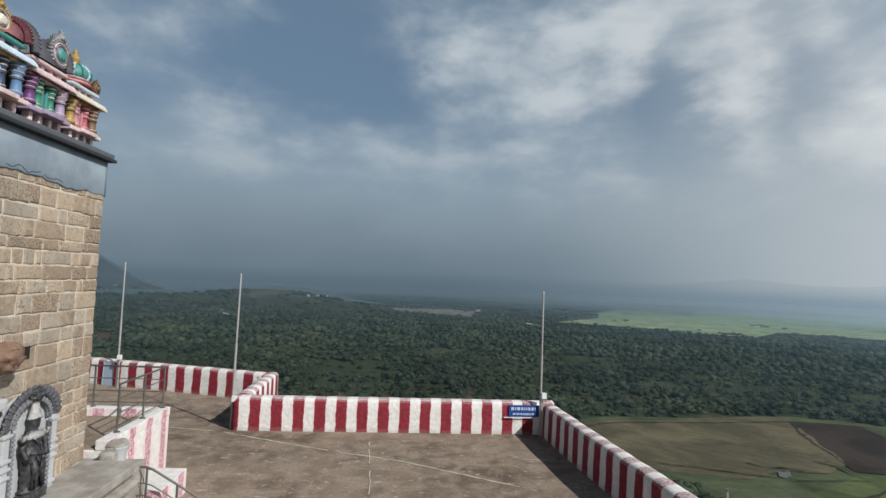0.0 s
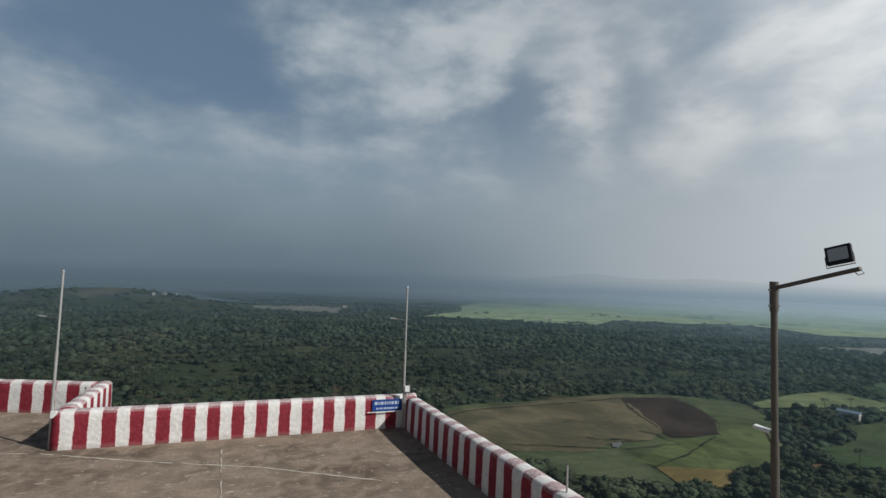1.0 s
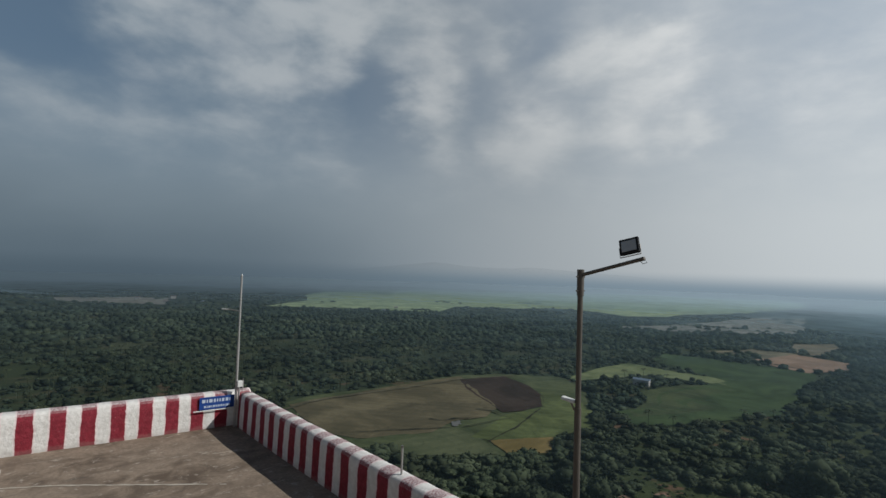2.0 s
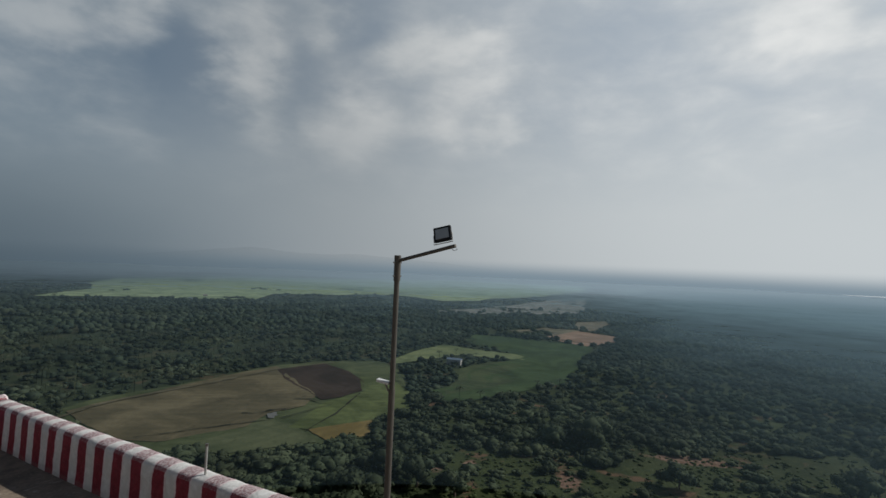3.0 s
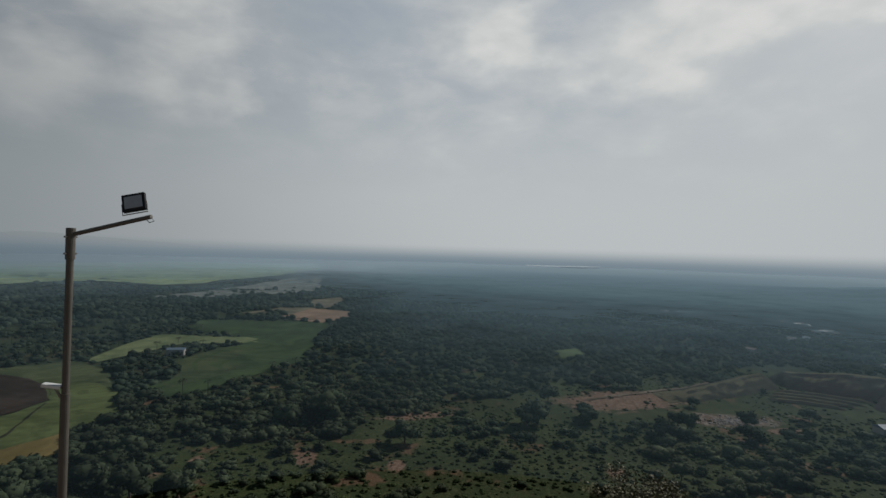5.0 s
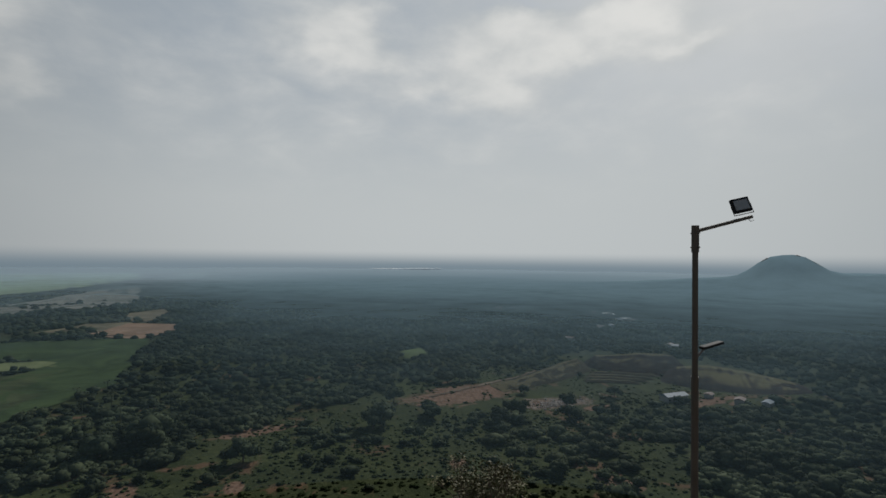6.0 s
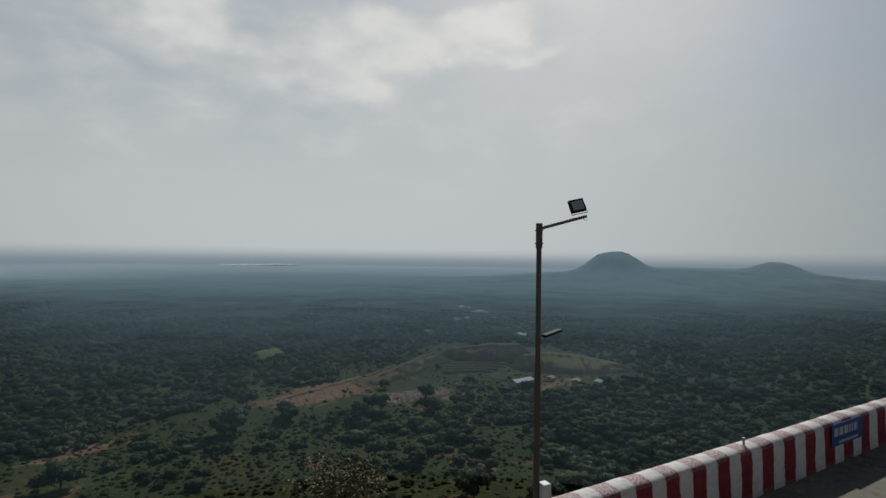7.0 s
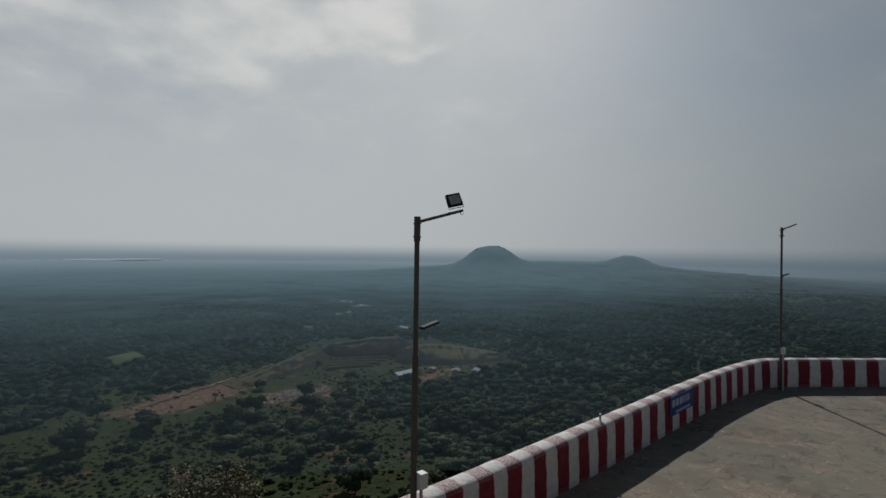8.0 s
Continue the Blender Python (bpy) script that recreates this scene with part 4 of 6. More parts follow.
def leaf_crown(lobes, leaves, seed, clump=0.15):
    """Uneven lobes under a loose coat of leaf clumps that stand off them, with gaps, 1 unit in radius."""
    g = np.random.default_rng(seed)
    body, tris = lobe_crown(lobes, seed)
    pick = tris[g.integers(0, len(tris), leaves)]
    mix = g.dirichlet((1.0, 1.0, 1.0), leaves)
    p = (body[pick] * mix[:, :, None]).sum(1)
    own = pick[:, 0] // len(ICO_V)
    heart = np.stack([body[k * len(ICO_V):(k + 1) * len(ICO_V)].mean(0) for k in range(lobes)])[own]
    out = p - heart
    out /= np.linalg.norm(out, axis=1)[:, None] + 1e-6
    p = heart + (p - heart) * g.uniform(0.95, 1.28, (leaves, 1))
    n = out + 0.55 * g.normal(size=(leaves, 3))
    n /= np.linalg.norm(n, axis=1)[:, None]
    u = np.cross(n, g.normal(size=(leaves, 3)))
    u /= np.linalg.norm(u, axis=1)[:, None]
    v = np.cross(n, u)
    s = clump * g.uniform(0.6, 1.3, (leaves, 1))
    co = np.stack([p + u * s, p - u * s * 0.5 + v * s * 0.85, p - u * s * 0.5 - v * s * 0.85], 1).reshape(-1, 3)
    return np.concatenate([body * 0.97, co]), np.concatenate([tris, np.arange(3 * leaves).reshape(-1, 3) + len(body)])


def palm_crown(seed):
    """Drooping fronds on a thin stem: points and triangles, the crown 1 unit in radius."""
    g = np.random.default_rng(seed)
    co, faces = [], []

    def tri(*p):
        faces.append([len(co), len(co) + 1, len(co) + 2])
        co.extend(p)
    for k in range(9):
        a = k * math.tau / 9 + g.uniform(-0.2, 0.2)
        d, s = np.array([math.cos(a), math.sin(a), 0]), np.array([-math.sin(a), math.cos(a), 0]) * 0.17
        up = g.uniform(0.05, 0.4)
        p0, p1, p2 = np.array([0, 0, 0.9]), d * 0.55 + [0, 0, 0.9 + up], d * 1.0 + [0, 0, 0.6 + up * 0.4]
        tri(p0, p1 - s, p1 + s), tri(p1 - s, p2, p1 + s)
    for k in range(3):
        a, b = k * math.tau / 3, (k + 1) * math.tau / 3
        p, q = np.array([math.cos(a) * 0.06, math.sin(a) * 0.06, -1.6]), np.array([math.cos(b) * 0.06, math.sin(b) * 0.06, -1.6])
        tri(p, q, q + [0, 0, 2.5]), tri(p, q + [0, 0, 2.5], p + [0, 0, 2.5])
    return np.array(co), np.array(faces)


def scattered(r0, r1, spacing, keep, cleared=0.9):
    """Uneven places on the land in view, clear of fields."""
    size = int(2 * r1 / spacing)
    g = (np.stack(np.meshgrid(np.arange(size), np.arange(size)), -1).reshape(-1, 2) + rng.uniform(0, 1, (size * size, 2))) * spacing - r1
    x, y = g.T
    r, a = np.hypot(x, y), np.degrees(np.arctan2(y, x))
    ok = (r >= r0) & (r < r1) & (a > -84) & (a < 138)
    x, y = x[ok], y[ok]
    for key, poly in FIELDS.items():
        out = ~inside(x, y, poly) | (rng.uniform(0, 1, len(x)) < (0.30 if key in ("glade", "grove", "heath", "slope", "crest", "bank") else 0.04 if key in ("meadow", "stubble", "grey") else 0.0))
        if key in ("plain", "grey", "stubble", "sand"):
            row = np.array([noise.noise(Vector((math.hypot(u, v) * (0.010 if key == "plain" else 0.022), math.atan2(v, u) * 7.0, 8.0))) for u, v in zip(x, y)])
            out |= row > (0.30 if key == "plain" else 0.36)
        x, y = x[out], y[out]
    quarry = np.zeros(len(x), bool)
    for poly in WORKINGS:
        quarry |= inside(x, y, poly)
    clear = quarry & (rng.uniform(0, 1, len(x)) < cleared)
    x, y = x[~clear], y[~clear]
    bald = (np.hypot(x - 1379, y + 1390) < 120) | (np.hypot(x - 1037, y + 1798) < 100) | (np.hypot(x + 1230, y - 1900) < 420)
    x, y = x[~bald], y[~bald]
    wild = np.array([noise.noise(Vector((u * 0.012, v * 0.012, 3.0))) for u, v in zip(x, y)])
    glade = np.array([noise.fractal(Vector((u * 0.010, v * 0.022, 5.0)), 1.0, 2.0, 4) for u, v in zip(x, y)])
    keep_here = keep(x, y, wild) * np.where((y > 330) & (glade > 0.22), 0.25, 1.0)
    ok = rng.uniform(0, 1, len(x)) < keep_here
    return x[ok], y[ok], wild[ok]


def wood(name, label, mat, x, y, size, templates, sink=0.35, tall=1.0, soft=False):
    """Many crowns joined in one mesh."""
    z = land(x, y)
    co, faces, base = [], [], 0
    pick = rng.integers(0, len(templates), len(x))
    for t, (tv, tf) in enumerate(templates):
        w = np.nonzero(pick == t)[0]
        if not len(w):
            continue
        a, s = rng.uniform(0, math.tau, len(w)), size[w]
        c, sn = np.cos(a)[:, None], np.sin(a)[:, None]
        sx = s[:, None] * rng.uniform(0.85, 1.2, (len(w), 1))
        sz = s[:, None] * rng.uniform(0.75, 1.15, (len(w), 1)) * tall
        px = (tv[:, 0] * c - tv[:, 1] * sn) * sx + x[w, None]
        py = (tv[:, 0] * sn + tv[:, 1] * c) * sx + y[w, None]
        pz = (tv[:, 2] - tv[:, 2].min() * (1 - sink)) * sz + z[w, None]
        co.append(np.stack([px, py, pz], -1).reshape(-1, 3))
        faces.append((tf[None] + (np.arange(len(w)) * len(tv))[:, None, None] + base).reshape(-1, 3))
        base += len(w) * len(tv)
    ob = new(name, raw_mesh(name, np.concatenate(co), np.concatenate(faces), mat))
    if soft:
        ob.data.shade_smooth()
    return tagged(ob, label, "trees", kind="stuff")


LEAVES = material("broad_leaves", foliage_paint((0.024, 0.035, 0.022), (0.064, 0.080, 0.044), 0.30), 0.4, 1.2, 0.9, far=True, bump_far=0.8, gloss=0.05, thin=0.12)
FAR_LEAVES = material("far_leaves", foliage_paint((0.022, 0.034, 0.025), (0.060, 0.078, 0.047), 0.0), 0.0, 1.0, 0.95, far=True, gloss=0.03, thin=0.15)
PALM_LEAVES = material("palm_leaves", foliage_paint((0.028, 0.040, 0.021), (0.076, 0.088, 0.046)), 0.0, 1.0, 0.8, far=True, gloss=0.08, thin=0.15)
DRY_LEAVES = material("dry_leaves", foliage_paint((0.060, 0.058, 0.022), (0.14, 0.125, 0.05)), 0.0, 1.0, 0.7)
BARK = plain("grey_bark", (0.13, 0.10, 0.075), 0.9, 0.0, 0.5, 5.0, 0.4)

def tree_zone(r0, r1, spacing, lobes, leaves, size, single=0, mat=LEAVES):
    """Trees between two distances; the nearest in view, as many as single, stand as things of their own."""
    x, y, w = scattered(r0, r1, spacing, lambda x, y, w: np.where(open_land(x, y) > 0.5, np.clip(0.13 + 1.0 * w + 0.25 * (np.hypot(x, y) < 290) * (y > 60), 0.03, 0.7), 0.93 + 0.3 * w) * np.clip((np.hypot(x, y) - 135) / 60, 0.15, 1))
    scrub = open_land(x, y)
    palm = rng.uniform(0, 1, len(x)) < np.where((y > 385 - 0.1 * x) & (x < 760), 0.30, np.where((x > 330) & (y > 90), 0.07, 0.012)) * (scrub < 0.4)
    r = size * (0.36 + 1.45 * rng.beta(1.3, 3.1, len(x))) * (1 - 0.5 * scrub * (rng.uniform(0, 1, len(x)) < 0.66)) * np.clip(1 + 0.9 * w * scrub, 0.6, 1.5)
    far = np.hypot(x, y)
    alone = np.zeros(len(x), bool)
    if single:
        order = np.argsort(far + 400 * palm + 300 * (far < 185) + 300 * (y > 230) - 9 * r)
        alone[order[:single]] = True
        for k in np.nonzero(alone)[0]:
            single_tree(float(x[k]), float(y[k]), float(r[k]), k)
    b = ~palm & ~alone
    wood("broadleaf_trees", "dense dark green broadleaf trees and bushes below the hill", mat, x[b], y[b], r[b],
         [leaf_crown(lobes, leaves, 11 + k) for k in range(7)], 0.45, 0.85, True)
    wood("palm_trees", "coconut palms standing among the broadleaf wood", PALM_LEAVES, x[palm], y[palm], rng.uniform(3.2, 4.4, palm.sum()),
         [palm_crown(21), palm_crown(22), palm_crown(23)], 0.0, 1.05)


CROWNS = [raw_mesh("crown", *leaf_crown(8, 420, 51 + k, 0.11), LEAVES) for k in range(6)]
for crown in CROWNS:
    crown.shade_smooth()


def trunk_mesh(seed):
    """A tapered trunk that splits into limbs, 1 unit high."""
    g = random.Random(seed)
    bm = pipe([(0, 0, -0.35), (g.uniform(-0.04, 0.04), g.uniform(-0.04, 0.04), 0.25), (0.02, 0, 0.6)], 0.07, 7)
    for k in range(4):
        a = k * 1.57 + g.uniform(-0.4, 0.4)
        pipe([(0.01, 0, 0.5), (0.22 * math.cos(a), 0.22 * math.sin(a), 0.75), (0.45 * math.cos(a), 0.45 * math.sin(a), 1.0)], 0.035, 5, bm)
    return finish("trunk", bm, BARK)


TRUNKS = [trunk_mesh(k) for k in range(3)]


def single_tree(x, y, r, k):
    z = float(land(np.array([x]), np.array([y]))[0])
    top = thing("tree", pose(x, y, z, 0, 0, 47 * k % 360), "rounded dark green broadleaf tree on the scrub slope" if r > 3.2 else "low round green bush on the scrub slope", "tree", "trees on the scrub slope")
    for name, mesh, m in (("trunk", TRUNKS[k % 3], Matrix.Diagonal((r * 0.9, r * 0.9, r * 0.9, 1))),
                          ("crown", CROWNS[k % 6], Matrix.Translation((0, 0, r * 0.78)) @ Matrix.Diagonal((r, r * (0.9 + 0.02 * (k % 9)), r * 0.92, 1)))):
        ob = new(name, mesh)
        ob.parent, ob.matrix_basis = top, m


def branching_tree(place, height, label):
    """A spreading tree with bare limbs and thin yellowish leaves."""
    g = random.Random(9)
    top = thing("tree", Matrix.Translation(place), label, "tree")
    wood_bm, tips = bmesh.new(), []

    def grow(p, d, length, r, depth):
        q = p + d * length
        tube(p, q, r, r * 0.68, 6, wood_bm)
        if depth == 0:
            tips.append(q)
            return
        for k in range(3 if depth > 1 else 4):
            turn = Vector((g.uniform(-1, 1), g.uniform(-1, 1), g.uniform(-0.25, 0.7)))
            grow(q, (d + turn * 0.85).normalized(), length * g.uniform(0.62, 0.82), r * 0.62, depth - 1)
    grow(Vector((0, 0, -1.0)), Vector((0.05, 0, 1)).normalized(), height * 0.36, 0.26, 5)
    part("trunk", wood_bm, BARK, top, "grey-brown branching trunk")
    co, faces = [], []
    for q in tips:
        for _ in range(7):
            p = q + Vector((g.gauss(0, 0.35), g.gauss(0, 0.35), g.gauss(0, 0.28)))
            a = Vector((g.gauss(0, 1), g.gauss(0, 1), g.gauss(0, 0.6))).normalized() * 0.16
            b = Vector((g.gauss(0, 1), g.gauss(0, 1), g.gauss(0, 0.6))).normalized() * 0.10
            faces.append([len(co), len(co) + 1, len(co) + 2, len(co) + 3])
            co += [p - a, p + b, p + a, p - b]
    ob = new("crown", raw_mesh("crown", np.array(co), np.array(faces), DRY_LEAVES))
    ob.parent = top
    tagged(ob, "thin yellowish green leaves")


def mist():
    """Distance haze painted on a sheet close above the tree tops, paler and thicker with distance and towards the sun.
    """
    m = bpy.data.materials.new("painted_haze")
    m.use_nodes = True
    n = Nodes(m.node_tree)
    at = n.add("ShaderNodeNewGeometry").outputs["Position"]
    x, y, z = n.split(at)
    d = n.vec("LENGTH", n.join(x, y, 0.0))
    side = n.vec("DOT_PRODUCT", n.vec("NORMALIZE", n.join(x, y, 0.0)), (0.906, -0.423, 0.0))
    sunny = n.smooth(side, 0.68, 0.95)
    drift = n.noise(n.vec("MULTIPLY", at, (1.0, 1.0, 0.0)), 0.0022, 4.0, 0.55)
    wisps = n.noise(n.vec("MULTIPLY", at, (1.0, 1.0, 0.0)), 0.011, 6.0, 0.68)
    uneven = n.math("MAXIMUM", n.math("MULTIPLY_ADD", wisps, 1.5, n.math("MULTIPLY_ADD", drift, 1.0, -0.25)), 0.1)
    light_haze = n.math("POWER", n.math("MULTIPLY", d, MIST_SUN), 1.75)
    lee_haze = n.math("MULTIPLY_ADD", d, 1 / 5000, n.math("POWER", n.math("MULTIPLY", d, MIST_LEE), 3.2))
    depth = n.math("ADD", n.math("MULTIPLY", light_haze, sunny), n.math("MULTIPLY", lee_haze, n.math("SUBTRACT", 1.0, sunny)))
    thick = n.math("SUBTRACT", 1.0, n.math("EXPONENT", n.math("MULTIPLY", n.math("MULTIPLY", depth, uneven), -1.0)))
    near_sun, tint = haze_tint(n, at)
    # haze colour painted by distance and bearing, brighter towards the sun
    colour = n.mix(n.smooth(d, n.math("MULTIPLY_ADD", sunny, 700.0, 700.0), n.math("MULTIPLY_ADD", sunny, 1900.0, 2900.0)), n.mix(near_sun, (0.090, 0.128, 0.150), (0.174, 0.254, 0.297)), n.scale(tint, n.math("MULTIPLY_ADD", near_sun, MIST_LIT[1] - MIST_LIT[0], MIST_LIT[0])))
    mixer = n.add("ShaderNodeMixShader", Fac=thick)
    n.put(mixer.inputs[1], n.add("ShaderNodeBsdfTransparent").outputs[0])
    both = n.add("ShaderNodeAddShader")
    up = n.join(0.0, 0.0, 1.0)
    n.put(both.inputs[0], n.add("ShaderNodeBsdfDiffuse", Color=colour, Normal=up).outputs[0])
    n.put(both.inputs[1], n.add("ShaderNodeBsdfTranslucent", Color=colour, Normal=up).outputs[0])
    n.put(mixer.inputs[2], both.outputs[0])
    n.tree.links.new(mixer.outputs[0], n.add("ShaderNodeOutputMaterial").inputs["Surface"])
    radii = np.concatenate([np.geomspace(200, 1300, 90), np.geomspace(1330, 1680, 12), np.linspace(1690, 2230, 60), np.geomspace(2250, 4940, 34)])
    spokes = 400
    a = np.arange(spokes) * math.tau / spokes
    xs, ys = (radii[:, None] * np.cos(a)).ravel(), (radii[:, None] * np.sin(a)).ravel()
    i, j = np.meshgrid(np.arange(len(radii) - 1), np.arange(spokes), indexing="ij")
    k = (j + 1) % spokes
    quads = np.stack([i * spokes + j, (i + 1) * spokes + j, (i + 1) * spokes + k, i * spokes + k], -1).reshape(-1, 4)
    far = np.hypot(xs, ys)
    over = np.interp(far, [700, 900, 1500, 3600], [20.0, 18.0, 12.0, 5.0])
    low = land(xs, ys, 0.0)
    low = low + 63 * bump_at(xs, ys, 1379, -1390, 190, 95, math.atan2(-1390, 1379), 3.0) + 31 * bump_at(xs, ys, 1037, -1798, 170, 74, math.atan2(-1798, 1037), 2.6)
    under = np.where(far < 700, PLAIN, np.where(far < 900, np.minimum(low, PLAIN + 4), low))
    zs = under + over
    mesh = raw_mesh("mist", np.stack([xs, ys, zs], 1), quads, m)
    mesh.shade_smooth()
    tagged(new("mist", mesh), "sheet of painted bluish distance haze over the wooded plain", "mist", kind="stuff")


MIST_SUN, MIST_LEE, MIST_LIT, EYE = 1 / 1160, 1 / 2400, (0.90, 0.98), 4.3
mist()


def far_hills():
    """Hills on the horizon, as a low ridge with its own crest line, faded by painted haze."""
    crest = [(20, -1.25), (27, -0.45), (33, 0.15), (40, 0.55), (44, 0.82), (47, 0.58), (51, 0.68), (54.5, 1.10), (57.5, 0.75), (61, 0.30), (66, -0.25), (72, -0.8), (80, -1.28)]
    a = np.linspace(20, 80, 180)
    h = np.interp(a, *zip(*crest))
    h = np.convolve(np.pad(h, 3, "edge"), np.ones(7) / 7, "valid") + np.array([0.05 * noise.noise(Vector((k * 0.9, 2.0, 0.0))) for k in a])
    top = EYE + 4620 * np.tan(np.radians(h))
    rows = [(4200, PLAIN + 0 * top), (4420, PLAIN + (top - PLAIN) * 0.62), (4620, top), (4800, PLAIN + (top - PLAIN) * 0.5), (4940, PLAIN + 0 * top)]
    co = np.concatenate([np.stack([r * np.cos(np.radians(a)), r * np.sin(np.radians(a)), z], 1) for r, z in rows])
    i, j = np.meshgrid(np.arange(len(rows) - 1), np.arange(len(a) - 1), indexing="ij")
    k = len(a)
    quads = np.stack([i * k + j, (i + 1) * k + j, (i + 1) * k + j + 1, i * k + j + 1], -1).reshape(-1, 4)
    blue = bpy.data.materials.new("haze_faded_slope")
    blue.use_nodes = True
    n = Nodes(blue.node_tree)
    at = n.add("ShaderNodeNewGeometry").outputs["Position"]
    # haze put into the slope itself: nearly see-through and tinted blue-grey
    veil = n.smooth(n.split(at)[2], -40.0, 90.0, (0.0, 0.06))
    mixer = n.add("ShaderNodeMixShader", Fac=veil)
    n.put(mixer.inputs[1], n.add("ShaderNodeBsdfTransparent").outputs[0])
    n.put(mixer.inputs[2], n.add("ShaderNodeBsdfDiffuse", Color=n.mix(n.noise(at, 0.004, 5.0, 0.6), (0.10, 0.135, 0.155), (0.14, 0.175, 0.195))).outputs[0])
    n.tree.links.new(mixer.outputs[0], n.add("ShaderNodeOutputMaterial").inputs["Surface"])
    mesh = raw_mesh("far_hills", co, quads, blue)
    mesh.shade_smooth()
    tagged(new("far_hills", mesh), "hills on the horizon, made faint and blue-grey for haze", "hills", kind="structure")


far_hills()
tree_zone(165, 420, 6.8, 5, 100, 5.6, 240)
for k, (x, y, r) in enumerate(((324, -30, 10.5), (335, -62, 6), (298, -49, 5), (296, -99, 5), (312, -101, 6), (308, 97, 12), (293, 116, 9), (277, 44, 8), (238, -109, 5), (345, -163, 7),
                               (255, -92, 6), (195, -116, 8), (341, -63, 6), (318, -24, 9), (226, -67, 4), (235, -108, 5), (213, -136, 4.5), (369, -42, 7), (311, -84, 5), (329, -63, 6), (316, -104, 7), (327, -121, 8), (335, -118, 6), (313, -150, 7), (384, -145, 5), (365, -212, 6), (319, -174, 5), (324, -189, 5), (427, -104, 8), (430, -116, 7), (424, -93, 7))):
    single_tree(x, y, r, k)
branching_tree((42.1, -11.0, float(land(np.array([42.1]), np.array([-11.0]))[0])), 10.8, "spreading half-bare tree with thin yellowish leaves below the terrace")
tree_zone(420, 760, 7.6, 2, 24, 5.6, 0, FAR_LEAVES)
mid_x, mid_y, _ = scattered(760, 1350, 9.8, lambda x, y, w: 0.88 + 0.9 * w)
wood("distant_trees", "distant woodland canopy on the hazy plain", FAR_LEAVES, mid_x, mid_y, 3.4 + 4.6 * rng.beta(1.3, 3.2, len(mid_x)), [leaf_crown(1, 8, 31 + k, 0.4) for k in range(4)], 0.4, 0.95, True)
far_x, far_y, _ = scattered(1350, 2700, 22, lambda x, y, w: 0.72 + 1.6 * w)
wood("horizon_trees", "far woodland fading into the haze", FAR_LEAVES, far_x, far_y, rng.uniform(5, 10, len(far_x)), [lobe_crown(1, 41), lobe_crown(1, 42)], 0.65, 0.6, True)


def undergrowth():
    """Knee-high to man-high bushes that fill the open scrub."""
    x, y, w = scattered(170, 560, 3.6, lambda x, y, w: open_land(x, y) * np.clip(0.72 + 1.2 * w, 0.10, 0.95), 0.72)
    shrub = material("shrub_leaves", foliage_paint((0.026, 0.038, 0.016), (0.051, 0.068, 0.027), 0.2), 0.2, 1.2, 0.95, far=True, bump_far=0.4, gloss=0.03, thin=0.12)
    wood("undergrowth", "low dull green bushes over the open scrub", shrub, x, y, 0.7 + 2.6 * rng.beta(1.2, 3.4, len(x)), [leaf_crown(2, 30, 61 + k, 0.30) for k in range(4)], 0.7, 0.55, True)


def rubble():
    """Broken pale stone tipped beside the quarry floor."""
    k = 420
    a, d = rng.uniform(0, math.tau, k), np.abs(rng.normal(0, 0.75, k))
    x, y = 356 + d * (9 * np.cos(a) + 8 * np.sin(a)), -159 + d * (-23 * np.cos(a) + 5 * np.sin(a))
    stone = material("broken_stone", lambda n, at: n.mix(n.noise(at, 0.5, 4.0), (0.18, 0.152, 0.13), (0.46, 0.42, 0.385)), 0.3, 2.0, 0.9, far=True, bump_far=0.3)
    tagged(wood("rubble", "scattered heap of pale broken stone", stone, x, y, 0.35 + 1.1 * rng.beta(1.2, 4.0, k), [lobe_crown(1, 71), lobe_crown(1, 72)], 0.6, 0.8), category="rubble", label="scattered heap of pale broken stone", kind="stuff")


def bank_paint(low, high, grass):
    def paint(n, at):
        fine = n.noise(at, 0.5, 6.0, 0.68, warp=0.5)
        c = n.mix(n.smooth(fine, 0.35, 0.65), low, high)
        worn = n.smooth(n.noise(n.vec("MULTIPLY", at, (1.0, 1.0, 0.25)), 0.11, 5.0, 0.65), 0.52, 0.66)
        c = n.mix(n.math("MULTIPLY", worn, 0.22), c, grass)
        flat = n.smooth(n.split(n.add("ShaderNodeNewGeometry").outputs["Normal"])[2], 0.970, 0.988)
        return n.mix(n.math("MULTIPLY", flat, n.smooth(fine, 0.28, 0.5)), c, grass)
    return paint


SPOIL = material("dark_spoil", bank_paint((0.014, 0.011, 0.011), (0.032, 0.024, 0.023), (0.125, 0.112, 0.056)), 0.6, 0.8, 0.95, far=True, bump_far=0.8, gloss=0.05)
GRASS_BANK = material("grassy_bank", bank_paint((0.022, 0.021, 0.014), (0.042, 0.038, 0.024), (0.105, 0.092, 0.050)), 0.6, 0.8, 0.95, far=True, bump_far=0.8, gloss=0.05)


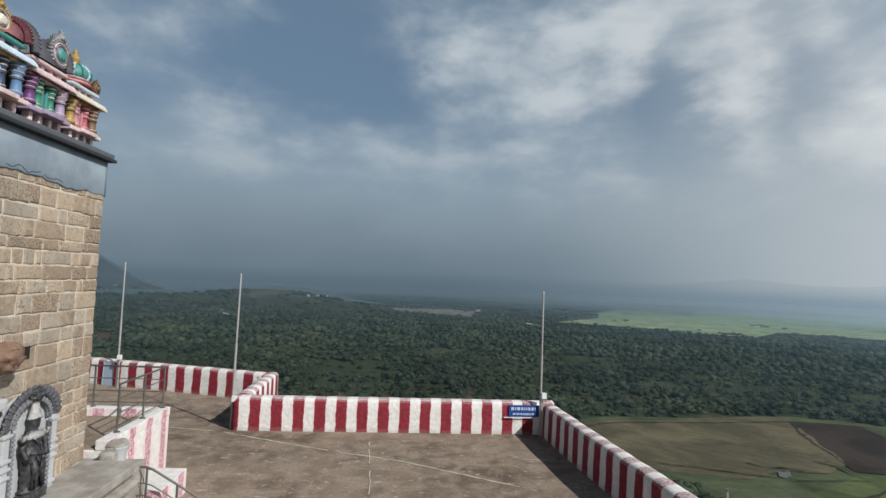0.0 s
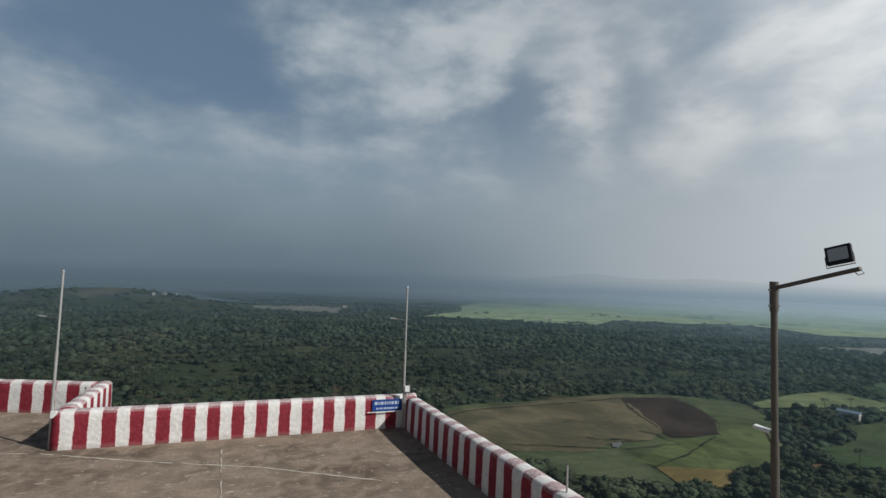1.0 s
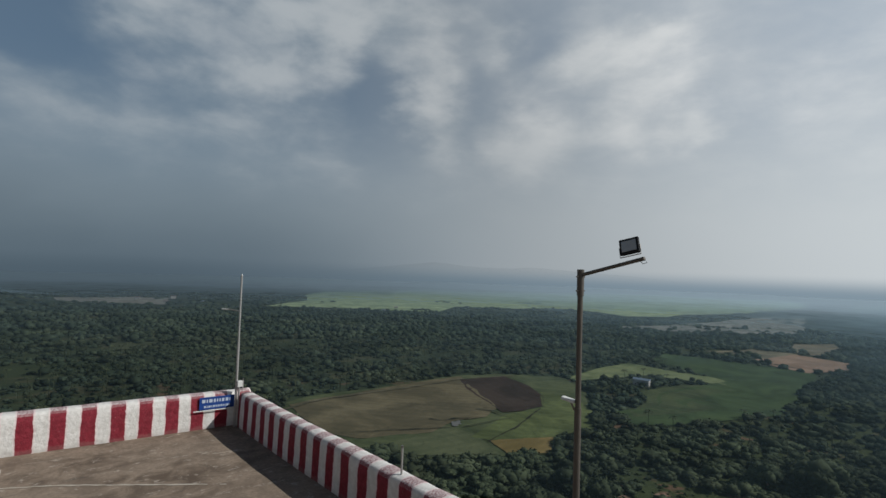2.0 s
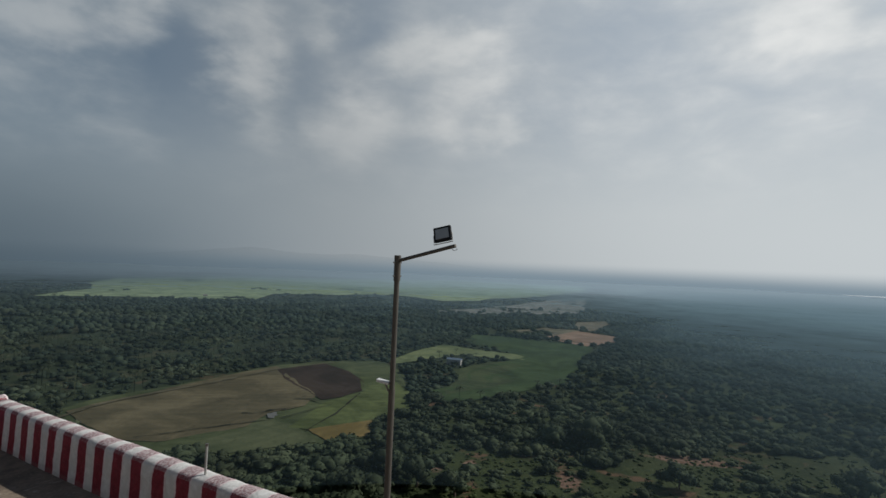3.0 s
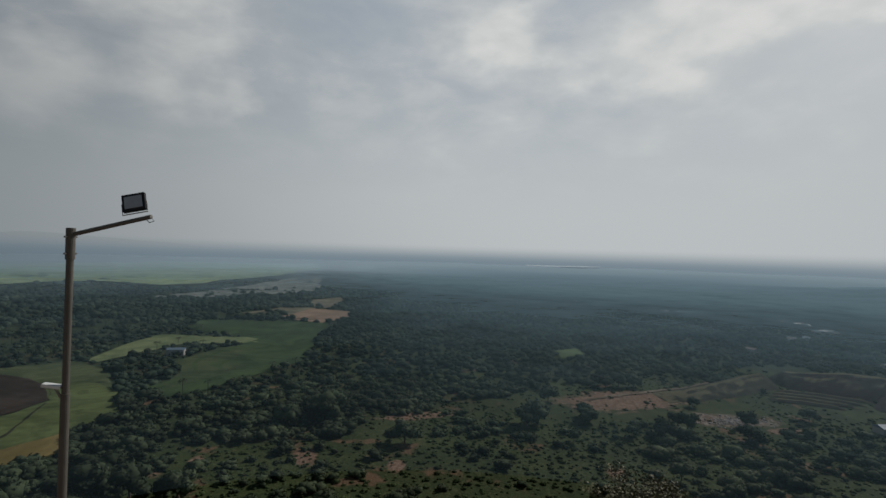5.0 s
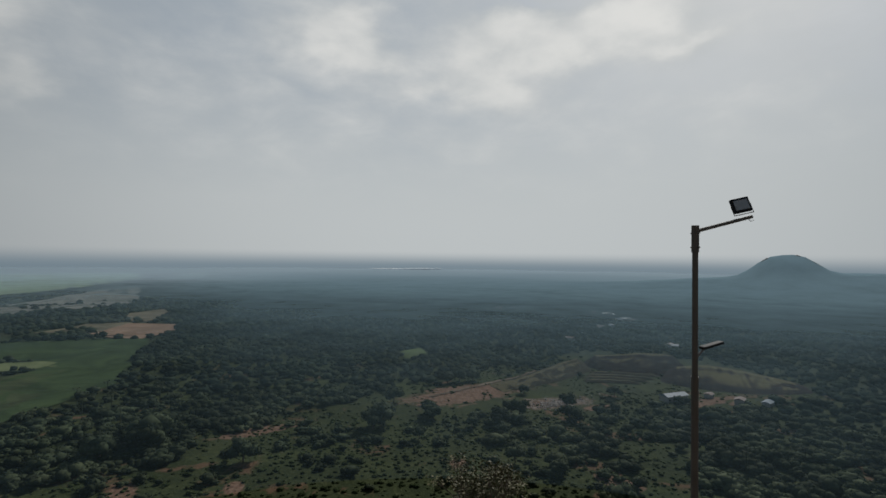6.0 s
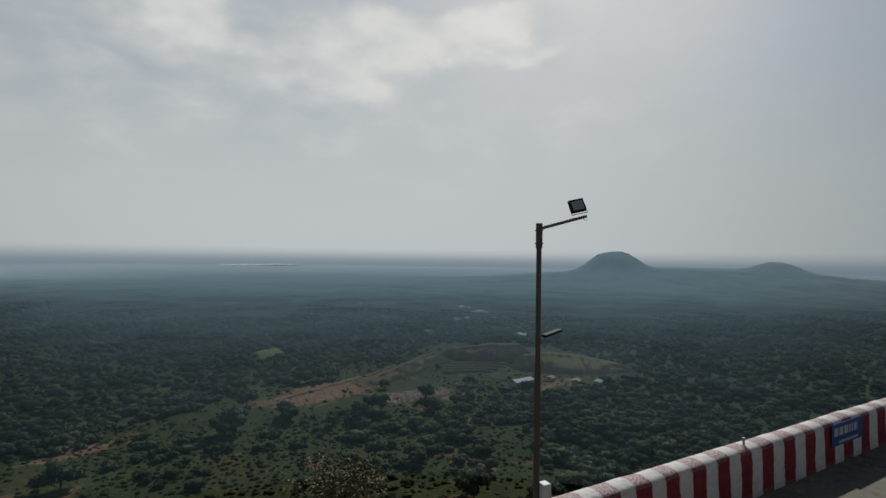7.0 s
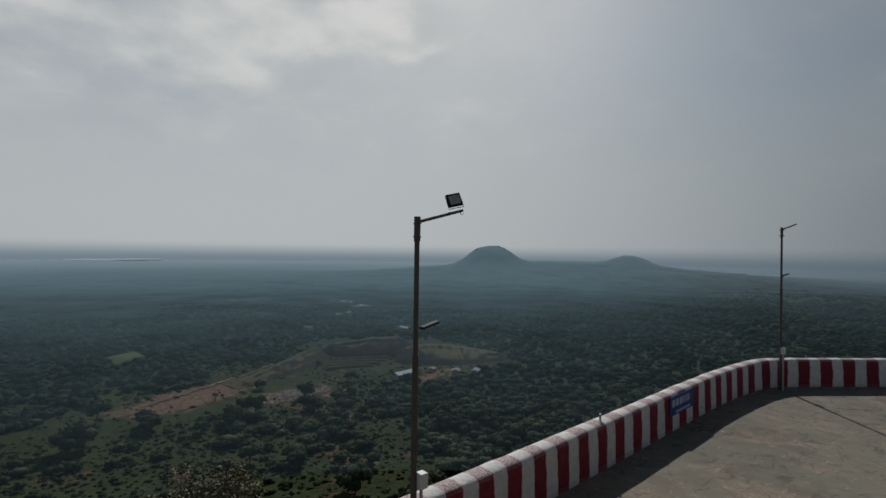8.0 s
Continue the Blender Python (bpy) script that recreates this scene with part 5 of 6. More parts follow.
def spoil_bank(foot, crest, heights, label, mat, top=7.0, skirt=16.0, rough=1.0):
    """A tipped bank of earth lofted from its foot to its crest, with gullied face, flat top and rear slope."""
    def even(points, count):
        p = np.array(points, float)
        d = np.concatenate([[0], np.cumsum(np.hypot(*np.diff(p, axis=0).T))])
        u = np.linspace(0, d[-1], count)
        return np.stack([np.interp(u, d, p[:, k]) for k in range(p.shape[1])], 1)
    count = 90
    low, high = even(foot, count), even(crest, count)
    tall = even([(k, h) for k, h in enumerate(heights)], count)[:, 1] * np.clip(np.minimum(np.arange(count), np.arange(count)[::-1]) / 9, 0.0, 1) ** 0.6
    out = high - low
    out = out / np.hypot(*out.T)[:, None]
    rows = [(low, 0.0)] + [(low + (high - low) * k, (k ** 0.8) * 0.97) for k in (0.15, 0.3, 0.45, 0.6, 0.75, 0.9)] + [(high, 1.0), (high + out * top * 0.5, 1.02), (high + out * top, 0.97), (high + out * (top + skirt * 0.5), 0.45), (high + out * (top + skirt), -0.02)]
    co = []
    for k, (p, h) in enumerate(rows):
        z = land(p[:, 0], p[:, 1]) + tall * h - (0.6 if k in (0, len(rows) - 1) else 0.0)
        for x, y, zz in zip(p[:, 0], p[:, 1], z):
            v = Vector((x, y, zz))
            shake = noise.noise_vector(v * 0.09) * 1.6 + noise.noise_vector(v * 0.3) * 0.7
            inner = rough * (1.0 if 0 < k < 7 else 0.45)
            co.append(v + Vector((shake.x, shake.y, shake.z * 0.5)) * inner)
    i, j = np.meshgrid(np.arange(len(rows) - 1), np.arange(count - 1), indexing="ij")
    quads = np.stack([i * count + j, i * count + j + 1, (i + 1) * count + j + 1, (i + 1) * count + j], -1).reshape(-1, 4)
    mesh = raw_mesh("spoil_bank", np.array(co), quads, mat)
    mesh.shade_smooth()
    tagged(new("spoil_bank", mesh), label, "spoil bank", kind="structure")


for k, (foot, crest, heights, label) in enumerate(BANKS):
    spoil_bank(foot, crest, heights, label, GRASS_BANK if k == 2 else SPOIL, 4.0 if k == 2 else 9.0)
for line in TERRACES:
    spoil_bank(line, [(x + 4.0, y - 0.6) for x, y in line], (1.7, 1.9, 1.6), "low terrace of dry grass below the spoil bank", GRASS_BANK, 3.0, 2.5, 0.35)
undergrowth()
rubble()


# ---------------------------------------------------------------- poles and lamps on the terrace
def thin_pole(place, height, label, bracket_z, bracket_way, box_z=None, lean=0.0):
    """A slim pole with a small side lamp and, at wall height, a switch box."""
    top = thing("pole", Matrix.Translation(place) @ pose(0, 0, 0, 0, lean, 0), label, "pole", "slim poles on the parapet")
    part("shaft", tube((0, 0, 0), (0, 0, height * 0.55), 0.034, bm=tube((0, 0, height * 0.5), (0, 0, height), 0.026)), PALE_POLE, top)
    part("cap", tube((0, 0, height), (0, 0, height + 0.03), 0.03, 0.012), PALE_POLE, top)
    d = Vector((math.cos(bracket_way), math.sin(bracket_way), 0))
    arm = part("bracket", tube((0, 0, bracket_z), d * 0.30 + Vector((0, 0, bracket_z + 0.05)), 0.016), STEEL, top)
    part("small_lamp", tube(d * 0.28 + Vector((0, 0, bracket_z + 0.045)), d * 0.46 + Vector((0, 0, bracket_z + 0.06)), 0.018, sides=8), PALE_POLE, arm)
    if box_z:
        conduit = part("conduit", tube((0.06, -0.05, 0.0), (0.06, -0.05, box_z), 0.026), PALE_POLE, top)
        part("switch_box", box(0.0, 0.13, -0.12, 0.0, box_z - 0.06, box_z + 0.10, 0.012), WHITE_BOX, conduit, "white plastic switch box")
    return top


thin_pole((4.19, 14.33, 0), 4.01, "slim galvanised pole in the parapet corner", 3.05, 2.9, 1.10)
thin_pole((-4.32, 14.56, 0), 4.19, "slim galvanised pole at the parapet's end", 3.05, 2.9, 0.80, 0.4)
thin_pole((-9.78, 19.30, 0), 4.42, "slim galvanised pole by the rear parapet", 3.55, 2.8, 1.05)


def flood_lamp(place, height, label, arm_way, face_way, mid_z, mid_way, mid_out, thin=False, flood=True, back=0.11):
    """A street pole with a raked arm, a flood lamp on its end, and a small lamp half way up."""
    top = thing("lamp_post", Matrix.Translation(place), label, "lamp post", "lamp posts along the parapet")
    r = 0.038 if thin else 0.042
    part("shaft", tube((0, 0, 0), (0, 0, height * 0.62), r, r * 0.98, 16, tube((0, 0, height * 0.62), (0, 0, height), r * 0.80, None, 16)), RUSTY, top)
    sleeve = part("sleeve", tube((0, 0, height - 0.30), (0, 0, height + 0.02), r * 1.02, None, 16), RUSTY, top)
    for z in (height - 0.24, height - 0.07):
        for s in (-1, 1):
            part("bolt", tube((s * r, 0, z), (s * (r + 0.035), 0, z), 0.010, sides=6), STEEL, sleeve)
    d = Vector((math.cos(arm_way), math.sin(arm_way), 0))
    start, end = d * r + Vector((0, 0, height - 0.04)), d * 0.84 + Vector((0, 0, height + 0.155))
    part("arm", pipe([start, start.lerp(end, 0.5), end], 0.022), RUSTY, top)
    if flood:
        at = end - d * back + Vector((0, 0, 0.02))
        lamp = part("flood_lamp", box(-0.19, 0.19, -0.03, 0.05, 0.06, 0.38, 0.015), BLACK, top, "black flood lamp housing")
        lamp.matrix_basis = Matrix.Translation(at) @ Matrix.Scale(0.58, 4) @ pose(0, 0, 0, 0, 0, math.degrees(face_way) + 90) @ pose(0, 0, 0, -16, -13, 0)
        part("lens", box(-0.145, 0.145, -0.040, -0.028, 0.11, 0.33, 0.004), GLASS, lamp, "lamp glass, greyed for its reflections")
        fins = bmesh.new()
        for k in range(9):
            box(-0.15 + k * 0.036, -0.142 + k * 0.036, 0.048, 0.085, 0.09, 0.35, bm=fins)
        part("cooling_fins", fins, BLACK, lamp)
        u = pipe([(-0.205, 0.01, 0.22), (-0.205, 0.01, 0.02), (0.205, 0.01, 0.02), (0.205, 0.01, 0.22)], 0.010, 6)
        part("yoke", u, STEEL, lamp)
        cable = [end + Vector((0, 0, -0.01)), end + d * 0.03 + Vector((0, 0, -0.045)), end - d * 0.02 + Vector((0, 0, -0.06)), end - d * 0.06 + Vector((0, 0, -0.02))]
        part("cable", pipe(cable, 0.004, 6), BLACK, top)
    m = Vector((math.cos(mid_way), math.sin(mid_way), 0))
    a, b = m * r + Vector((0, 0, mid_z)), m * (r + mid_out) + Vector((0, 0, mid_z + 0.10))
    bracket = part("side_bracket", pipe([a, a.lerp(b, 0.5), b], 0.013, 8), STEEL, top)
    half = 0.085 if mid_way > 0 else 0.16
    head = box(-half, half, -0.045, 0.045, -0.018, 0.018, 0.012)
    ob = part("side_lamp", head, WHITE_BOX if mid_way > 0 else BLACK, bracket)
    ob.matrix_basis = Matrix.Translation(b + m * (half - 0.06) + Vector((0, 0, 0.02))) @ pose(0, 0, 0, 0, -10, math.degrees(mid_way))
    return top


flood_lamp((5.42, 3.97, 0), 4.35, "weathered street lamp post with a black flood lamp", radians(-88), radians(195), 2.66, radians(110), 0.05, back=0.17)
post = flood_lamp((5.96, -4.47, 0), 4.65, "weathered street lamp post with a tilted flood lamp", radians(-86), radians(166), 3.12, radians(-81), 0.12)
conduit = part("conduit", tube((-0.07, -0.07, 0.0), (-0.07, -0.07, 1.2), 0.022), PALE_POLE, post)
part("switch_box", box(-0.13, 0.0, -0.14, -0.02, 1.16, 1.36, 0.014), WHITE_BOX, conduit, "white plastic switch box")
post = flood_lamp((6.22, -19.15, 0), 5.12, "street lamp post with an empty raked arm", radians(-101), radians(174), 3.52, radians(-101), 0.10, True, False)
conduit = part("conduit", tube((-0.08, 0.03, 0.0), (-0.08, 0.03, 1.2), 0.03), PALE_POLE, post)
part("switch_box", box(-0.14, -0.02, -0.03, 0.09, 1.14, 1.34, 0.014), WHITE_BOX, conduit, "white plastic switch box")


def stub(place, height, r, label):
    top = thing("pipe_stub", Matrix.Translation(place), label, "pipe", "pipe stubs on the parapet")
    part("pipe", tube((0, 0, -0.05), (0, 0, height), r), PALE_POLE, top)
    part("collar", tube((0, 0, height - 0.02), (0, 0, height + 0.015), r * 1.3), STEEL, top)


stub((5.05, 7.30, 0.88), 0.46, 0.018, "thin pale pipe stub standing in the parapet")
stub((4.42, 14.55, 0.88), 0.30, 0.016, "thin pale pipe stub behind the corner pole")
stub((6.48, -9.52, 0.87), 0.13, 0.022, "short iron stub in the parapet top")
stub((-4.10, 16.2, 0.88), 0.20, 0.018, "thin pipe stub in the short parapet")
stub((5.9, -20.52, 0.87), 0.09, 0.02, "short iron stub in the far parapet")


def wall_sign(m, w, h, label, lines):
    """An enamel plate with lines of lettering too small to read, on a wall."""
    top = thing("sign", m, label, "sign", "blue signs on the parapet")
    part("plate", box(-w / 2, w / 2, -0.012, 0.0, -h / 2, h / 2, 0.004), BLUE_SIGN, top, "blue enamel plate")
    g = random.Random(int(w * 100))
    for x0, x1, z, size in lines:
        x = x0
        while x < x1:
            step = size * g.uniform(0.35, 0.85)
            end = min(x + step, x1)
            bm = box(x, end - size * 0.12, -0.016, -0.0125, z - size * 0.32, z + size * 0.32, 0.004)
            part("lettering_bar", bm, SIGN_WHITE, top)
            x = end + size * 0.10
    return top


wall_sign(Matrix.Translation((3.74, 14.405, 0.66)), 0.86, 0.32, "small blue sign with white lettering on the parapet", [(-0.37, 0.34, 0.06, 0.13), (-0.32, 0.33, -0.085, 0.08)])
rail = thing("wash_pipe", Matrix.Translation((3.62, 14.37, 0.48)), "pale pipe fixed under the blue sign", "pipe")
part("pipe", tube((-0.45, 0, 0), (0.5, 0, 0), 0.014), WHITE_BOX, rail)
for x in (-0.3, 0.35):
    part("clip", box(x - 0.015, x + 0.015, -0.01, 0.05, -0.02, 0.02, 0.004), STEEL, rail)
wall_sign(Matrix.Translation((6.53, -13.14, 0.61)) @ pose(0, 0, 0, 0, 0, -85.85), 1.45, 0.46, "dark blue sign with white lettering on the curved parapet",
          [(-0.62, 0.48, 0.06, 0.26), (-0.40, 0.50, -0.16, 0.09)])


def leaning_board(place, turn):
    """A thin sheet-metal board stood against the parapet, with a folded rim."""
    top = thing("board", Matrix.Translation(place) @ pose(0, 0, 0, -3, 0, turn), "pale blue-grey metal board leaning against the rear parapet", "board")
    part("sheet", box(-0.23, 0.23, -0.008, 0.0, 0.0, 0.84, 0.003), BOARD_GREY, top)
    for x0, x1, z0, z1 in ((-0.24, -0.21, 0.0, 0.86), (0.21, 0.24, 0.0, 0.86), (-0.208, 0.208, 0.83, 0.86)):
        part("rim", box(x0, x1, -0.022, -0.009, z0, z1, 0.004), BOARD_GREY, top)


leaning_board((-10.24, 19.56, 0.005), -17.7)


# ---------------------------------------------------------------- stair platform beside the temple
def striped_block(name, x0, x1, y0, y1, z0, z1, label):
    """A limewashed block whose long faces carry hand-painted bands."""
    bm = box(x0, x1, y0, y1, z0, z1, 0.018)
    uv = bm.loops.layers.uv.new("UVMap")
    for f in bm.faces:
        for loop in f.loops:
            c = loop.vert.co
            loop[uv].uv = (0.0, 0.5) if f.normal.z > 0.7 else ((c.y - 10.12 + (c.x + 4.78 if abs(f.normal.y) > 0.7 else 0)) / 0.655 + 0.5, c.z - z0 + 0.2)
    ob = new(name, finish(name, bm, FADED))
    return tagged(ob, label, "platform", kind="structure")


striped_block("stair_platform", -9.2, -4.76, 9.35, 11.68, 0.0, 1.12, "raised stair platform, faded red and white limewash")
striped_block("platform_kerb", -4.99, -4.75, 9.34, 11.69, 1.122, 1.30, "limewashed kerb on the stair platform's edge")
striped_block("platform_kerb", -9.2, -4.993, 11.44, 11.685, 1.122, 1.30, "limewashed kerb along the stair platform's far edge")
striped_block("stair_kerb", -4.745, -3.83, 9.30, 10.38, 0.0, 0.47, "low stepped kerb block, faded red and white limewash")
slot = thing("platform_paving", None, "dusty paving inside the platform kerb", "paving", kind="structure")
part("paving_slab", box(-9.0, -5.0, 9.4, 11.43, 1.124, 1.14, 0.006), CONCRETE, slot)


def railing(points, posts, rails, label, r=0.019):
    """A tubular handrail: posts at the points marked, and rails that follow the points at heights."""
    top = thing("handrail", None, label, "handrail", "steel handrails by the stair")
    for x, y, z, h in posts:
        p = part("post", tube((x, y, z), (x, y, z + h), r), STEEL, top)
        part("base_plate", tube((x, y, z), (x, y, z + 0.012), 0.055), STEEL, p)
    for k, h in enumerate(rails):
        part("rail", pipe([(x, y, z + h) for x, y, z in points], r if k == 0 else r * 0.55), STEEL, top)
    return top


Z1 = 1.30
railing([(-4.88, 9.80, Z1), (-4.87, 10.72, Z1), (-4.86, 11.56, Z1), (-6.8, 11.60, Z1), (-8.9, 11.60, Z1)],
        [(-4.88, 9.80, Z1, 0.86), (-4.87, 10.72, Z1, 0.86), (-4.86, 11.56, Z1, 0.86), (-6.3, 11.59, Z1, 0.86), (-7.6, 11.60, Z1, 0.86), (-8.9, 11.60, Z1, 0.86)],
        [0.86, 0.60, 0.34, 0.10], "worn tubular steel handrail round the stair platform")
railing([(-4.25, 9.0, 0.12), (-3.98, 9.0, 0.12), (-3.85, 9.0, 0.08), (-3.05, 9.0, -0.40)],
        [(-3.95, 9.0, 0.0, 0.98), (-3.45, 9.0, 0.0, 0.70)], [0.86, 0.60, 0.40], "tubular steel handrail sloping down beside the steps")


def rugged(bm, much):
    """Chip and warp a mesh a little."""
    for v in bm.verts:
        v.co += noise.noise_vector(v.co * 8.0 + Vector((much * 40, 0.3, 0.7))) * much
    return bm


def stone_pot(place):
    top = thing("stone_pot", Matrix.Translation(place), "chipped grey stone lamp pot on the plinth", "stone pot")
    part("bowl", rugged(lathe([(0.12, 0.0), (0.13, 0.05), (0.14, 0.20), (0.17, 0.30), (0.18, 0.33), (0.13, 0.34), (0.10, 0.30)], 14), 0.02), NICHE_GREY, top, "lime-splashed broken bowl", True)
    part("neck", rugged(box(-0.10, 0.12, -0.38, -0.16, 0.0, 0.33, 0.05), 0.025), PLINTH, top)
    part("rim", rugged(lathe([(0.12, 0.33), (0.18, 0.345), (0.17, 0.38), (0.08, 0.40)], 14), 0.03), PLINTH, top)


stone_pot((-4.42, 8.95, 1.02))
tagged(new("step_block", finish("step_block", box(-5.2, -4.1, 8.47, 9.29, 0.0, 1.02, 0.03), PLINTH)), "rough grey stone step block by the plinth", "step", kind="structure")


# ---------------------------------------------------------------- the temple
FACE, END, BASE = -4.65, 8.43, 1.28


def rough_stone(w, h, g):
    """One dressed stone with an uneven outline and a slightly bulging face towards +x."""
    bm = bmesh.new()
    gap = g.uniform(0.002, 0.011)
    rim = []
    for (a0, b0), (a1, b1), cuts in (((0, 0), (1, 0), 4), ((1, 0), (1, 1), 2), ((1, 1), (0, 1), 4), ((0, 1), (0, 0), 2)):
        for k in range(cuts):
            q = k / cuts
            rim.append((gap + (w - 2 * gap) * (a0 + (a1 - a0) * q) + g.uniform(-0.010, 0.008), gap + (h - 2 * gap) * (b0 + (b1 - b0) * q) + g.uniform(-0.010, 0.008)))
    rings = []
    for inset, x in ((0.0, -0.05), (0.0, -0.010), (0.018, 0.003)):
        rings.append([bm.verts.new((x + (g.uniform(-0.003, 0.003) if inset else 0), y + (w / 2 - y) * inset / (w / 2), z + (h / 2 - z) * inset / (h / 2))) for y, z in rim])
    for p, q in zip(rings, rings[1:]):
        for k in range(len(p)):
            j = (k + 1) % len(p)
            bm.faces.new((p[k], p[j], q[j], q[k]))
    mid = bm.verts.new((g.uniform(0.002, 0.010), w * g.uniform(0.4, 0.6), h * 0.5))
    for k in range(len(rim)):
        bm.faces.new((rings[2][k], rings[2][(k + 1) % len(rim)], mid))
    bmesh.ops.recalc_face_normals(bm, faces=bm.faces)
    return finish("stone_block", bm, STONE)


def temple_body():
    core = new("temple_wall", finish("temple_wall", box(-9.0, FACE - 0.012, -9.0, END - 0.012, 0.0, 5.95), MORTAR))
    tagged(core, "old granite ashlar temple wall with pale mortar joints", "wall", kind="structure")
    # the plaster band ends below in a broken edge, with a crack running above it
    def lower(u):
        return 5.40 + 0.05 * noise.noise(Vector((u * 2.1, 0.7, 0.0))) + 0.035 * noise.noise(Vector((u * 9.0, 2.7, 0.0)))
    bm = bmesh.new()
    rows = []
    for out, hang in ((-0.02, 0.0), (0.013, 0.004), (0.016, 0.02), (0.016, None), (-0.02, None)):
        row = []
        for k in range(190):
            y = -6.0 + (END + out + 6.0) * k / 189
            row.append(bm.verts.new((FACE + out, y, 5.945 if hang is None else lower(y) + hang)))
        for k in range(1, 60):
            x = FACE + out - 4.3 * k / 59
            row.append(bm.verts.new((x, END + out, 5.945 if hang is None else lower(END + FACE - x) + hang)))
        rows.append(row)
    for p, q in zip(rows, rows[1:]):
        for k in range(len(p) - 1):
            bm.faces.new((p[k], p[k + 1], q[k + 1], q[k]))
    bmesh.ops.recalc_face_normals(bm, faces=bm.faces)
    tagged(new("plaster_band", finish("plaster_band", bm, LIMEWASH, True)), "blue-grey plastered band with a broken lower edge under the temple's coping", "trim", kind="structure")
    g = random.Random(11)
    for y0, y1 in ((4.2, 6.30), (6.36, 6.98), (7.02, 7.42)):
        pts = [(FACE + 0.016, y, lower(y) + 0.05 + 0.03 * noise.noise(Vector((y * 5.7, 3.0, 0.0)))) for y in np.arange(y0, y1, 0.035)]
        tagged(new("plaster_crack", finish("plaster_crack", pipe(pts, 0.0045, 5), BLACK)), "dark open crack in the plaster band", "crack", kind="structure")
    bm = box(-9.1, FACE + 0.11, -9.1, END + 0.10, 5.95, 6.00, 0.010)
    tagged(new("coping", finish("coping", bm, COPING_SHADE)), "projecting coping slab of the temple, its shade painted dark", "coping", kind="structure")
    tagged(new("coping_top", finish("coping_top", box(-9.08, FACE + 0.085, -9.08, END + 0.075, 6.003, 6.08, 0.015), COPING_TOP)), "grey upper course of the temple's coping", "coping", kind="structure")
    # moulded plinth, built of long courses
    for k, (out, z0, z1, b) in enumerate(((0.84, 1.14, BASE, 0.02), (0.74, 1.02, 1.137, 0.03), (0.84, 0.90, 1.017, 0.045), (0.70, 0.55, 0.897, 0.02), (0.88, 0.0, 0.547, 0.03))):
        bm = box(FACE - 1, FACE + out, -9.0, END + 0.02, z0, z1, b)
        tagged(new("plinth_course", finish("plinth_course", bm, PLINTH)), "grey stone plinth course under the temple wall", "plinth", kind="structure")
    # ashlar blocks, each its own stone, on the two faces
    g = random.Random(5)
    shared = {}
    z = BASE + 0.004
    row = 0
    rest = bmesh.new()
    while z < 5.45:
        h = min(g.choice((0.15, 0.18, 0.20, 0.23, 0.26, 0.29)), 5.50 - z)
        if h < 0.08:
            break
        for side in (0, 1):
            y = 4.5 if side == 0 else -8.9
            stop = END if side == 0 else FACE - 0.30
            y += g.uniform(0, 0.3)
            while y < stop - 0.04:
                w = g.choice((0.13, 0.20, 0.27, 0.33, 0.38, 0.44, 0.52, 0.62)) if side == 0 else g.choice((0.45, 0.6, 0.8))
                w = stop - y if stop - y - w < 0.12 else w
                key = (round(w, 2), round(h, 3), g.randrange(6))
                if key not in shared:
                    shared[key] = rough_stone(w, h, g)
                proud = g.uniform(-0.007, 0.007)
                if side == 0:
                    ob = new("stone_block", shared[key])
                    ob.parent = core
                    ob.matrix_basis = Matrix.Translation((FACE + proud, y, z))
                else:
                    old = len(rest.verts)
                    rest.from_mesh(shared[key])
                    rest.verts.ensure_lookup_table()
                    m = Matrix.Translation((y + w, END + proud, z)) @ pose(0, 0, 0, 0, 0, 90)
                    for v in rest.verts[old:]:
                        v.co = m @ v.co
                y += w
        z += h
        row += 1
    z = BASE + 0.004
    while z < 5.4:
        y = -8.9
        while y < 4.45:
            w = min(g.choice((0.45, 0.6, 0.8, 0.95)), 4.5 - y)
            box(FACE - 0.05, FACE + g.uniform(-0.006, 0.004), y + 0.008, y + w - 0.008, z + 0.008, min(z + 0.27, 5.48), bm=rest)
            y += w
        z += 0.278
    tagged(part("stone_courses", rest, STONE, core), kind="stuff")


def water_spout():
    top = thing("water_spout", Matrix.Translation((FACE, 6.42, 3.15)), "carved reddish stone water spout jutting from the wall", "water spout")
    bm = bmesh.new()
    bmesh.ops.create_uvsphere(bm, u_segments=26, v_segments=18, radius=1.0, matrix=Matrix.Translation((0.10, 0, 0.03)) @ Matrix.Diagonal((0.22, 0.20, 0.17, 1)))
    for v in bm.verts:
        v.co += noise.noise_vector(v.co * 11) * 0.06 + noise.noise_vector(v.co * 31) * 0.012
    part("carved_head", bm, BROWN_STONE, top, "", True)
    part("root_block", box(-0.05, 0.08, -0.17, 0.17, -0.14, 0.14, 0.03), BROWN_STONE, top)
    part("lip", box(0.12, 0.27, -0.10, 0.10, -0.13, -0.03, 0.035), BROWN_STONE, top)
    hole = thing("putlog_hole", Matrix.Translation((FACE + 0.016, 6.93, 3.14)), "square hole in the temple wall, its shade painted as a panel", "hole", kind="structure")
    # a solid black panel paints the shade inside the hole
    part("shadow_gap", box(-0.02, 0.004, -0.10, 0.10, -0.08, 0.08, 0.01), BLACK, hole)
    part("lintel", box(-0.02, 0.012, -0.14, 0.14, 0.082, 0.13, 0.008), STONE, hole)


def niche():
    centre = 7.0
    top = thing("niche", Matrix.Translation((FACE + 0.015, centre, BASE)), "carved stone niche with a scrolled arch on the temple wall", "niche")
